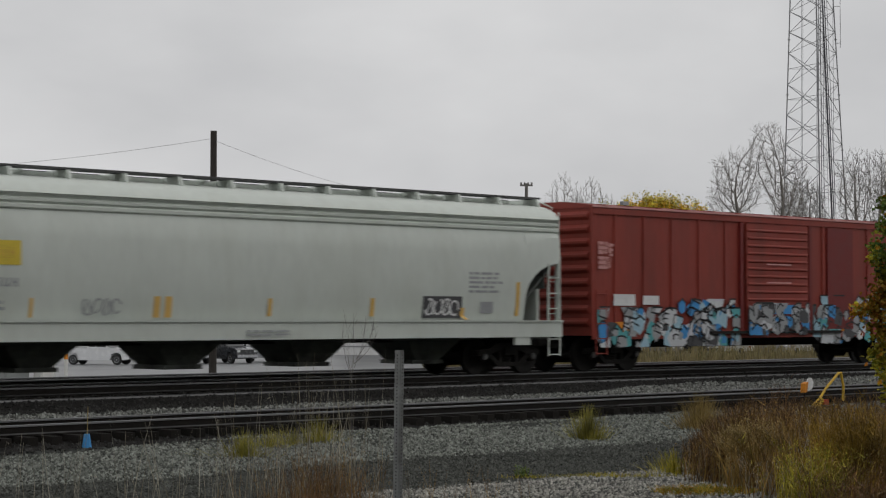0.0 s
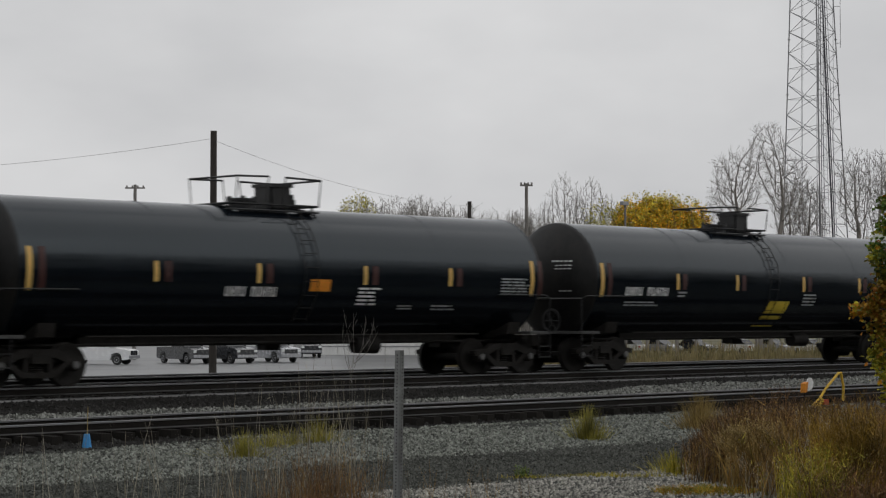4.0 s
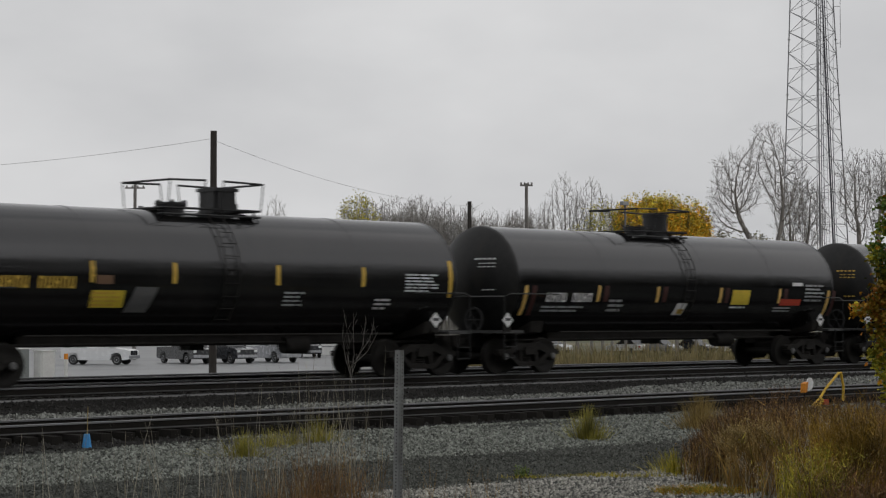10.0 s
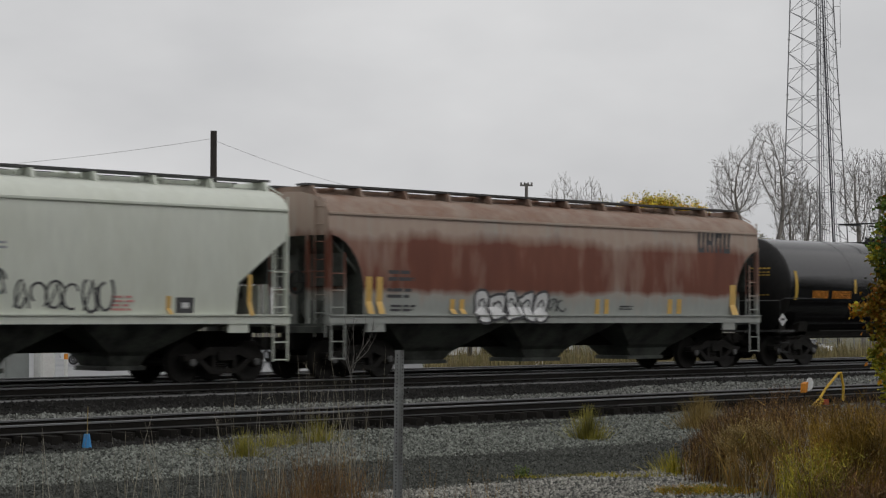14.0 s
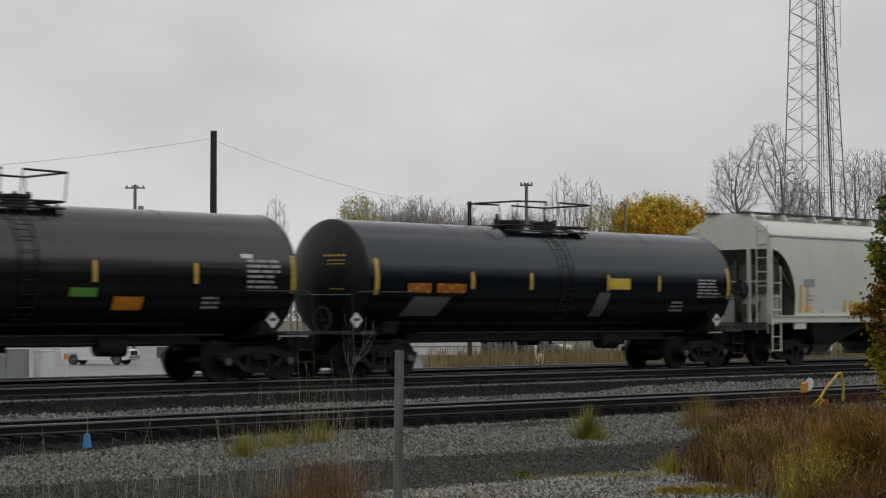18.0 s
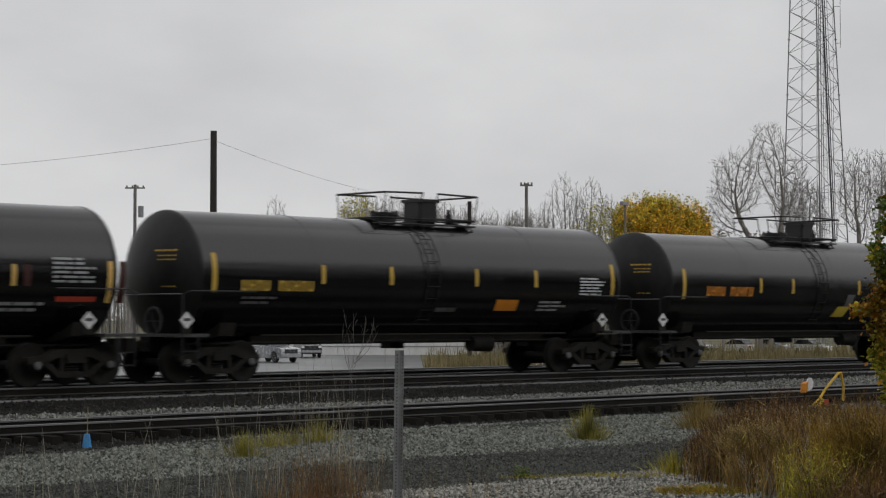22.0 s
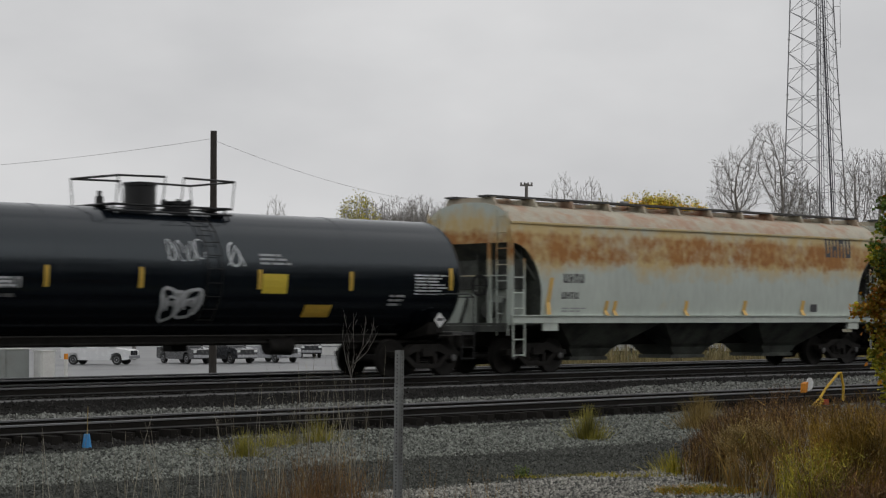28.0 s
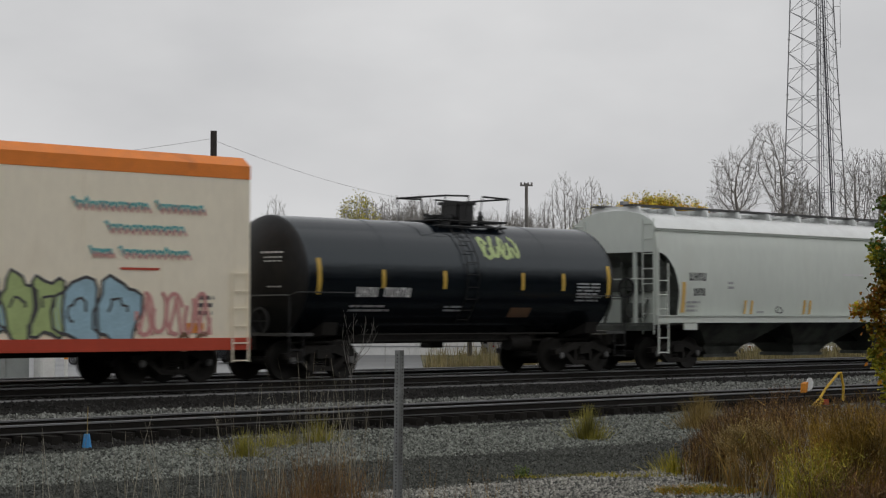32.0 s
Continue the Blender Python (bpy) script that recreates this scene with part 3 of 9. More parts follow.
        # Inner end plates in the under tone, its darkness standing for the shaded hollow.
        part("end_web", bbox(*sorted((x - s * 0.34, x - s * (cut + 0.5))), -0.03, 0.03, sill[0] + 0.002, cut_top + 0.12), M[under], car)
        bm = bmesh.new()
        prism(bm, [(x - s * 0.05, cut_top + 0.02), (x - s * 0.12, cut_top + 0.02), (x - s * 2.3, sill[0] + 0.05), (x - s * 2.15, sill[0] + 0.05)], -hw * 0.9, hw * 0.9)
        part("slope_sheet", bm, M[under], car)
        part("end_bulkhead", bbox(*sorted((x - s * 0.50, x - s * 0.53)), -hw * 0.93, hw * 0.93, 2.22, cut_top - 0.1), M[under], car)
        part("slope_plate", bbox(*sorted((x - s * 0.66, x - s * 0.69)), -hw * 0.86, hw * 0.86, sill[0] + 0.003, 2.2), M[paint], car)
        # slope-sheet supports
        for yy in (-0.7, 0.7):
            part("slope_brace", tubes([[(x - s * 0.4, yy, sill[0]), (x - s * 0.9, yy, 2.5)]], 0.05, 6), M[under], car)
    bm = bmesh.new()
    revolve_x(bm, [(-0.3, 0), (-0.3, 0.22), (0.3, 0.22), (0.3, 0)], 14)
    t = part("air_reservoir", bm, M[under], car, smooth=40)
    t.location = (-xe + 0.55, -0.45, sill[0] + 0.35)
    bm = bmesh.new()
    revolve_x(bm, [(-0.03, 0.24), (-0.03, 0.29), (0.03, 0.29), (0.03, 0.24), (-0.03, 0.24)], 18)
    tube(bm, [(0, -0.26, 0), (0, 0.26, 0)], 0.015, 5)
    tube(bm, [(0, 0, -0.26), (0, 0, 0.26)], 0.015, 5)
    w = part("brake_wheel", bm, M["black_fitting"], car)
    w.location = (-xe - 0.16, -0.6, 2.3)
    add_coupler(car, half)
    # discharge bays
    bw = {2: 3.53, 3: 4.33 * L / 18, 4: 3.73 * L / 20}[bays]
    deep = sill[0] < 1.2
    part("centre_sill", bbox(-half + 3.6, half - 3.6, -0.24, 0.24, 0.84 if deep else 0.70, 1.15), M["dark_steel"], car)
    for i in range(bays):
        c = (i - (bays - 1) / 2) * bw
        bm = bmesh.new()
        g = max(0.40, bw / 2 - 1.5)
        rr = []
        for q, w, z in ((bw * 0.49, hw * 0.93, sill[0] + 0.02), (bw / 2 - 1.0, 0.85, 0.88) if deep else (bw / 2 - 1.15, 0.85, 0.72), (bw / 2 - 1.25, 0.70, 0.62), (g, 0.6, 0.40)):
            q = max(q, g)
            rr.append([bm.verts.new(p) for p in ((c - q, -w, z), (c + q, -w, z), (c + q, w, z), (c - q, w, z))])
        for a, b in zip(rr, rr[1:]):
            for k in range(4):
                bm.faces.new((a[k], a[(k + 1) % 4], b[(k + 1) % 4], b[k]))
        bm.faces.new(rr[3])
        bm.faces.new(rr[0][::-1])
        bmesh.ops.recalc_face_normals(bm, faces=bm.faces)
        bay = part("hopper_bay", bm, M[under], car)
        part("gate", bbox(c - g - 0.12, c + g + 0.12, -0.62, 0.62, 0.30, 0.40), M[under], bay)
    # running boards on their brackets, and the hatch line
    for sd in (-1, 1):
        part("running_board", bbox(-xe - 0.05, xe + 0.05, sd * 0.62 - 0.2, sd * 0.62 + 0.2, top - 0.05, top), M["walkway_steel"], car)
    part("hatch_trough", bbox(-xe + 0.6, xe - 0.6, -0.28, 0.28, zr - 0.06, zr + 0.09), M[roof], car)
    n = int(2 * xe / 1.45)
    for i in range(n + 1):
        x = -xe + 0.12 + (2 * xe - 0.24) * i / n
        bm = bmesh.new()
        prism(bm, [(-0.86, top - 0.052), (0.86, top - 0.052), (1.02, zr - 0.22), (-1.02, zr - 0.22)], x - 0.035, x + 0.035, "x")
        part("board_bracket", bm, M[roof], car)
    for i in range(int(2 * xe / 2.4)):
        x = -xe + 1.2 + i * 2.4
        part("hatch_clamp", bbox(x - 0.05, x + 0.05, -0.34, 0.34, zr + 0.09, zr + 0.14), M[roof], car)
    for s in (-1, 1):
        x = s * xe
        part("roof_grab", tubes([[(x - s * 0.1, -hw * 0.8, eave + 0.1), (x + s * 0.02, -hw * 0.8, eave + 0.35), (x - s * 0.1, -hw * 0.45, top - 0.05)]], 0.016), M[roof], car)
    return car, (lambda x, z: -(width(z) if z < ztop0 else hw - bulge + 0.06) if z > sill[1] + 0.02 else -(hw + 0.085)), xe


# ---- boxcar and refrigerator car ----
def build_boxcar(L):
    car = thing("boxcar", "dark red steel boxcar with ribbed sliding door and painted graffiti", "boxcar", "freight train cars")
    half, hw, z0, z1 = L / 2, 1.56, 0.98, 4.42
    xe = half - 0.65
    part("body", bbox(-xe, xe, -hw, hw, z0, z1), M["box_red"], car)
    bm = bmesh.new()
    prism(bm, [(-hw - 0.05, z1), (hw + 0.05, z1), (hw + 0.05, z1 + 0.07), (hw * 0.5, z1 + 0.17), (0, z1 + 0.2), (-hw * 0.5, z1 + 0.17), (-hw - 0.05, z1 + 0.07)], -xe - 0.03, xe + 0.03, "x")
    part("roof", bm, M["box_red"], car)
    for i in range(14):
        x = -xe + 0.5 + (2 * xe - 1) * i / 13
        bm = bmesh.new()
        prism(bm, [(-hw, z1 + 0.075), (-hw * 0.5, z1 + 0.175), (0, z1 + 0.205), (hw * 0.5, z1 + 0.175), (hw, z1 + 0.075), (hw, z1 + 0.10), (0, z1 + 0.24), (-hw, z1 + 0.10)], x - 0.05, x + 0.05, "x")
        part("roof_rib", bm, M["box_red"], car)
    for s in (-1, 1):
        for k in range(9):
            z = z0 + 0.35 + k * 0.36
            bm = bmesh.new()
            prism(bm, [(0, z - 0.12), (s * 0.09, z - 0.03), (s * 0.09, z + 0.03), (0, z + 0.12)], -hw + 0.08, hw - 0.08, "y", Matrix.Translation((s * xe, 0, 0)))
            part("end_corrugation", bm, M["box_red"], car)
        add_truck(car, s * (half - 2.1))
        for sd in (-1, 1):
            part("corner_post", bbox(*sorted((s * xe + s * 0.03, s * xe - s * 0.10)), sd * hw - 0.04, sd * hw + 0.04, z0, z1), M["box_red"], car)
            bm = bmesh.new()
            x = s * xe
            for dx in (0.12, 0.55):
                tube(bm, [(x - s * dx, sd * (hw + 0.06), 0.46), (x - s * dx, sd * (hw + 0.06), 2.2)], 0.02, 5)
            for k in range(5):
                tube(bm, [(x - s * 0.12, sd * (hw + 0.06), 0.5 + k * 0.4), (x - s * 0.55, sd * (hw + 0.06), 0.5 + k * 0.4)], 0.015, 5)
            part("side_ladder", bm, M["box_red"], car)
    add_coupler(car, half)
    part("underframe", bbox(-xe + 0.3, xe - 0.3, -0.3, 0.3, 0.62, z0 - 0.01), M["dark_steel"], car)
    for sd in (-1, 1):
        y = sd * hw
        part("side_sill", bbox(-xe, xe, min(y, y + sd * 0.05), max(y, y + sd * 0.05), z0 - 0.10, z0 + 0.12), M["box_red"], car)
        # Roof edge strip in a paler tone than the side.
        part("roof_edge", bbox(-xe - 0.02, xe + 0.02, min(y + sd * 0.051, y + sd * 0.065), max(y + sd * 0.051, y + sd * 0.065), z1 + 0.02, z1 + 0.065), M["pink"], car, "pale strip along the roof edge")
        for x in (-1.72, 1.66):
            part("door_post", bbox(x - 0.06, x + 0.06, min(y, y + sd * 0.09), max(y, y + sd * 0.09), z0 + 0.14, z1 - 0.17), M["box_dark"], car)
        part("plug_door", bbox(2.6, 3.95, min(y, y + sd * 0.06), max(y, y + sd * 0.06), z0 + 0.14, z1 - 0.2), M["box_dark"], car)
        part("top_chord", bbox(-xe, xe, min(y, y + sd * 0.045), max(y, y + sd * 0.045), z1 - 0.16, z1 - 0.01), M["box_red"], car)
        for i in range(13):
            x = -xe + 0.95 + (2 * xe - 1.9) * i / 12
            if abs(x) > 1.7:
                part("side_rib", bbox(x - 0.05, x + 0.05, min(y, y + sd * 0.04), max(y, y + sd * 0.04), z0 + 0.13, z1 - 0.17), M["box_red"], car)
        d = part("sliding_door", bbox(-1.52, 1.52, min(y + sd * 0.03, y + sd * 0.10), max(y + sd * 0.03, y + sd * 0.10), z0 + 0.14, z1 - 0.20), M["box_red"], car)
        for k in range(13):
            z = z0 + 0.34 + k * 0.225
            bm = bmesh.new()
            prism(bm, [(y + sd * 0.095, z - 0.05), (y + sd * 0.135, z - 0.015), (y + sd * 0.135, z + 0.015), (y + sd * 0.095, z + 0.05)], -1.45, 1.45, "x")
            part("door_rib", bm, M["box_red"], d)
        part("door_track", bbox(-3.2, 3.2, min(y + sd * 0.05, y + sd * 0.13), max(y + sd * 0.05, y + sd * 0.13), z0 + 0.02, z0 + 0.10), M["dark_steel"], car)
    return car, (lambda x, z: -(hw + (0.14 if abs(x) < 1.5 else 0.045)))


def build_reefer(L):
    car = thing("refrigerator_car", "white refrigerator car with orange roof band and blue-green graffiti", "refrigerator car", "freight train cars")
    half, hw, z0, z1, zt = L / 2, 1.58, 0.98, 4.57, 5.08
    xe = half - 0.62
    part("body", bbox(-xe, xe, -hw, hw, z0, z1), M["reefer_white"], car)
    bm = bmesh.new()
    prism(bm, [(-hw - 0.01, z1), (hw + 0.01, z1), (hw + 0.01, z1 + 0.30), (hw * 0.82, zt), (-hw * 0.82, zt), (-hw - 0.01, z1 + 0.30)], -xe - 0.005, xe + 0.005, "x")
    part("roof", bm, M["reefer_orange"], car)
    for s in (-1, 1):
        add_truck(car, s * (half - 2.3))
        for k in range(6):
            part("end_rib", bbox(*sorted((s * xe, s * (xe + 0.06))), -hw + 0.1, hw - 0.1, z0 + 0.4 + k * 0.55, z0 + 0.5 + k * 0.55), M["reefer_white"], car)
    add_coupler(car, half)
    part("underframe", bbox(-xe + 0.3, xe - 0.3, -0.35, 0.35, 0.60, z0 - 0.13), M["dark_steel"], car)
    for sd in (-1, 1):
        y = sd * hw
        part("side_sill", bbox(-xe, xe, min(y, y + sd * 0.03), max(y, y + sd * 0.03), z0 - 0.24, z0 + 0.03), M["reefer_red"], car)
        for i in range(11):
            x = -xe + 0.4 + (2 * xe - 0.8) * i / 10
            part("panel_seam", bbox(x - 0.02, x + 0.02, min(y, y + sd * 0.008), max(y, y + sd * 0.008), z0 + 0.04, z1 - 0.02), M["reefer_white"], car)
        part("roof_vent", bbox(-2.4, 2.4, min(y, y + sd * 0.015), max(y, y + sd * 0.015), z1 + 0.08, z1 + 0.22), M["brown_mark"], car)
        d = part("door", bbox(-1.5, 1.5, min(y, y + sd * 0.07), max(y, y + sd * 0.07), z0 + 0.06, z1 - 0.12), M["reefer_white"], car)
        for x in (-0.75, 0.75):
            part("lock_bar", tubes([[(x, y + sd * 0.10, z0 + 0.2), (x, y + sd * 0.10, z1 - 0.3)]], 0.025), M["grey_mark"], d)
        for s in (-1, 1):
            bm = bmesh.new()
            for dx in (0.08, 0.52):
                tube(bm, [(s * (xe - dx), sd * (hw + 0.06), 0.46), (s * (xe - dx), sd * (hw + 0.06), 2.5)], 0.022, 5)
            for k in range(6):
                tube(bm, [(s * (xe - 0.08), sd * (hw + 0.06), 0.5 + k * 0.39), (s * (xe - 0.52), sd * (hw + 0.06), 0.5 + k * 0.39)], 0.016, 5)
            part("side_ladder", bm, M["reefer_white"], car)
    return car, (lambda x, z: -(hw + 0.012))


# ---- the consist: (seconds at which the front and the rear coupler pass the view's middle) ----
TIMES = [-1.170, -0.251, 0.801, 1.844, 2.828, 3.762, 4.681, 5.615, 6.558, 7.406, 8.225, 9.069, 9.915, 10.759, 11.611, 12.465, 13.303, 14.225, 14.865, 15.794, 16.684,
         17.335, 18.182, 19.029, 19.882, 20.726, 21.593, 22.438, 23.287, 24.216, 25.147, 26.067, 26.978, 27.908, 28.817, 29.682, 30.670, 31.607, 32.282, 33.42]
ROLLING = []


def place(car, i):
    """Keep the car with its centre's passing time for motions()."""
    tc = (TIMES[i] + TIMES[i + 1]) / 2
    car.location = (31.8 - SPEED * tc, MAIN_Y, 0)
    ROLLING.append((car, tc))


def span(i):
    return (TIMES[i + 1] - TIMES[i]) * SPEED


def tank_utlx(i, body="tank_black", tone="gold", label="black tank car with yellow lettering and wet dirty paint", R=1.49, zc=2.42, placard=True):
    L = span(i)
    car, surf, st = build_tank("tank_car", L, R, zc, body, label)
    TONE[i], SHELL[i] = tone, (R, zc)
    if placard:
        placards(car, surf, L, zc)
    place(car, i)
    return car, surf, L


def rust_layer(m, rust, z_range, thr, scale=(0.55, 1, 0.22), dark=None, streak=0.5, seed=0.0):
    """Rust that starts from a height band and runs down in uneven streaks, over what the paint has already."""
    nt = m.node_tree
    b = nt.nodes["Principled BSDF"]
    N, L = nt.nodes.new, nt.links.new
    co, mp, n1, n2, sep = N("ShaderNodeTexCoord"), N("ShaderNodeMapping"), N("ShaderNodeTexNoise"), N("ShaderNodeTexNoise"), N("ShaderNodeSeparateXYZ")
    mp.inputs["Scale"].default_value = scale
    mp.inputs["Location"].default_value = (seed, 0, seed * 0.7)
    L(co.outputs["Object"], mp.inputs[0])
    L(co.outputs["Object"], sep.inputs[0])
    n1.inputs["Scale"].default_value, n1.inputs["Detail"].default_value, n1.inputs["Roughness"].default_value = 1.1, 6, 0.62
    n2.inputs["Scale"].default_value, n2.inputs["Detail"].default_value = 5.0, 5
    L(mp.outputs[0], n1.inputs["Vector"])
    L(mp.outputs[0], n2.inputs["Vector"])
    up, dn, mu, ad, cut = N("ShaderNodeMapRange"), N("ShaderNodeMapRange"), N("ShaderNodeMath"), N("ShaderNodeMath"), N("ShaderNodeMapRange")
    up.inputs["From Min"].default_value, up.inputs["From Max"].default_value = z_range[0], z_range[1]
    dn.inputs["From Min"].default_value, dn.inputs["From Max"].default_value = z_range[3], z_range[2]
    for q in (up, dn):
        L(sep.outputs[2], q.inputs["Value"])
    mu.operation = "MULTIPLY"
    L(up.outputs[0], mu.inputs[0])
    L(dn.outputs[0], mu.inputs[1])
    mixn = N("ShaderNodeMix")
    mixn.data_type = "FLOAT"
    mixn.inputs[0].default_value = 0.35
    L(n1.outputs["Fac"], mixn.inputs[2])
    L(n2.outputs["Fac"], mixn.inputs[3])
    ad.operation = "MULTIPLY_ADD"
    L(mu.outputs[0], ad.inputs[0])
    ad.inputs[1].default_value = streak
    L(mixn.outputs[0], ad.inputs[2])
    cut.inputs["From Min"].default_value, cut.inputs["From Max"].default_value = thr
    L(ad.outputs[0], cut.inputs["Value"])
    rc = N("ShaderNodeMix")
    rc.data_type = "RGBA"
    L(n2.outputs["Fac"], rc.inputs[0])
    rc.inputs[6].default_value = (*rust, 1)
    rc.inputs[7].default_value = (*(dark or tuple(c * 0.45 for c in rust)), 1)
    mx = N("ShaderNodeMix")
    mx.data_type = "RGBA"
    old = b.inputs["Base Color"].links[0].from_socket
    L(cut.outputs[0], mx.inputs[0])
    L(old, mx.inputs[6])
    L(rc.outputs[2], mx.inputs[7])
    L(mx.outputs[2], b.inputs["Base Color"])
    return m


def rust_material(name, base, rust, z_range, thr, scale=(0.55, 1, 0.22), dark=None, streak=0.5):
    return rust_layer(material(name, base, 0.62, vary=0.12, scale=0.8, fine=7, stretch=(1, 1, 0.3)), rust, z_range, thr, scale, dark, streak)


M["rust_brown"] = rust_material("rust_brown", (0.37, 0.385, 0.36), (0.50, 0.40, 0.33), (1.7, 2.4, 4.6, 5.2), (0.56, 0.86), scale=(0.9, 1, 0.16), dark=(0.40, 0.29, 0.23), streak=0.36)
rust_layer(M["rust_brown"], (0.27, 0.095, 0.055), (1.85, 2.2, 3.25, 3.95), (0.70, 0.90), scale=(0.42, 1, 0.10), dark=(0.12, 0.032, 0.020), streak=0.42, seed=3.1)
M["rust_orange"] = rust_material("rust_orange", (0.54, 0.59, 0.54), (0.66, 0.56, 0.32), (2.3, 3.0, 4.0, 4.6), (0.62, 0.90), scale=(0.6, 1, 0.6), dark=(0.58, 0.40, 0.15), streak=0.36)
rust_layer(M["rust_orange"], (0.52, 0.25, 0.05), (2.55, 3.05, 3.6, 4.0), (0.75, 0.95), scale=(1.0, 1, 0.9), dark=(0.28, 0.10, 0.03), streak=0.40, seed=1.7)
M["rust_red"] = rust_material("rust_red", (0.52, 0.54, 0.49), (0.58, 0.46, 0.30), (2.2, 2.9, 4.0, 4.6), (0.62, 0.92), scale=(0.6, 1, 0.6), dark=(0.50, 0.30, 0.15), streak=0.36)
rust_layer(M["rust_red"], (0.46, 0.15, 0.06), (2.4, 2.95, 3.65, 4.15), (0.76, 0.98), scale=(0.8, 1, 1.2), dark=(0.24, 0.06, 0.03), streak=0.42, seed=5.2)
M["rust_low"] = rust_material("rust_low", (0.60, 0.50, 0.31), (0.40, 0.27, 0.12), (1.0, 1.3, 1.7, 3.0), (0.66, 1.0), scale=(0.5, 1, 0.4), dark=(0.34, 0.20, 0.08), streak=0.34)
rust_layer(M["rust_low"], (0.46, 0.16, 0.03), (1.2, 1.42, 1.6, 2.15), (0.84, 1.04), scale=(0.45, 1, 0.6), dark=(0.22, 0.07, 0.02), streak=0.42, seed=2.2)
M["stain_olive"] = rust_material("stain_olive", (0.50, 0.53, 0.47), (0.42, 0.34, 0.17), (1.0, 1.4, 1.8, 2.8), (0.70, 1.05), scale=(0.5, 1, 0.3), dark=(0.34, 0.22, 0.09), streak=0.4)
rust_layer(M["stain_olive"], (0.34, 0.24, 0.13), (1.9, 3.2, 3.9, 4.3), (0.86, 1.02), scale=(2.2, 1, 0.06), dark=(0.24, 0.15, 0.08), streak=0.26, seed=4.4)
CARS, TONE, SHELL = {}, {}, {}


def hopper_cars():
    deep = dict(bulge=0.13, eave=4.02, sill=(0.96, 1.39), bays=4)
    for i, kw in ((1, dict(paint="hopper_grey", label="pale grey covered hopper with deep side sill and yellow panel", corrugated=True, cut_top=2.88, cut=1.3, **deep)),
                  (2, dict(paint="hopper_pale", label="clean pale grey covered hopper with orange sill reflectors", corrugated=True, cut_top=2.88, cut=1.3, **deep)),
                  (3, dict(paint="rust_low", label="tan covered hopper with rust stains low on its side", cut_top=2.88, cut=1.3, straight_cut=True, roof="hopper_tan", ends="hopper_cream", **deep)),
                  (16, dict(paint="rust_brown", label="covered hopper rusted red-brown with white graffiti", roof="roof_brown", cut_top=3.41, cut=1.1)),
                  (17, dict(paint="hopper_cream", label="cream two-bay covered hopper with black tags", bays=2, straight_cut=True, cut_top=3.3, cut=1.5)),
                  (20, dict(paint="hopper_cream", label="dirty cream two-bay covered hopper with yellow reflectors", bays=2, cut_top=3.52, cut=1.25)),
                  (31, dict(paint="rust_red", label="grey covered hopper with red rust over its upper side", roof="roof_rust", cut_top=3.4, cut=1.15)),
                  (32, dict(paint="rust_orange", label="grey covered hopper with orange rust over its upper side", roof="roof_rust", cut_top=3.4, cut=1.15)),
                  (35, dict(paint="stain_olive", label="dirty grey covered hopper with purple graffiti", corrugated=True, cut_top=3.2, cut=1.2, straight_cut=True, roof="roof_metal", **deep)),
                  (36, dict(paint="hopper_pale", label="pale grey covered hopper with dark lettering", cut_top=3.3, cut=1.0, bulge=0.12, roof="roof_skylit"))):
        c, s, xe = build_hopper("hopper_car", span(i), **kw)
        place(c, i)
        CARS[i] = (c, s, None)


def tank_cars():
    big = dict(R=1.57, zc=2.50, placard=False, tone="stripe_yellow")
    wl = "black tank car with white lettering and yellow-red reflectors"
    yl = "black tank car with yellow lettering and a grey sheen"
    gl = "black tank car with white lettering and slanted reflectors"
    for i, kw in ((4, dict(big, body="tank_blue", label="blue-black tank car with a yellow slanted panel")), (5, dict(big, body="tank_blue", label=wl)), (6, dict(big, label="black tank car with white graffiti and a yellow panel")),
                  (7, dict(big, label=wl)), (8, dict(label=yl, body="tank_worn")), (9, dict(big, label=gl, placard=True)), (10, dict(label=yl, body="tank_worn", R=1.46)), (11, dict(label=gl, tone="stripe_yellow", R=1.46)),
                  (12, dict(label=yl, body="tank_worn", R=1.47)), (13, dict(label="black tank car with pale blue graffiti", tone="stripe_yellow")), (14, dict(label="black tank car with green and white graffiti", body="tank_worn")),
                  (15, dict(label="clean black tank car with yellow lettering")), (18, dict(big, body="tank_blue", label=wl)), (19, dict(R=1.56, zc=2.48, placard=False, label=yl)), (21, dict(label=yl, body="tank_blue", R=1.46)),
                  (22, dict(label=yl, R=1.47)), (23, dict(label="black tank car with patchy grey shell and yellow lettering", body="tank_worn")), (24, dict(label=gl, tone="stripe_yellow")),
                  (25, dict(label=yl, body="tank_worn")), (26, dict(label=yl)), (27, dict(label=gl, tone="stripe_yellow", R=1.47)), (28, dict(big, label="black tank car with white lettering and grey tags")),
                  (29, dict(big, label="black tank car with white lettering and small tags")), (30, dict(big, R=1.50, zc=2.43, label=wl)), (33, dict(body="tank_blue", label="blue-black tank car with white graffiti and yellow panels")),
                  (34, dict(body="tank_blue", label="blue-black tank car with looping white graffiti", R=1.51)), (37, dict(body="tank_blue", label="short blue-black tank car with a green tag", placard=False))):
        CARS[i] = tank_utlx(i, **kw)


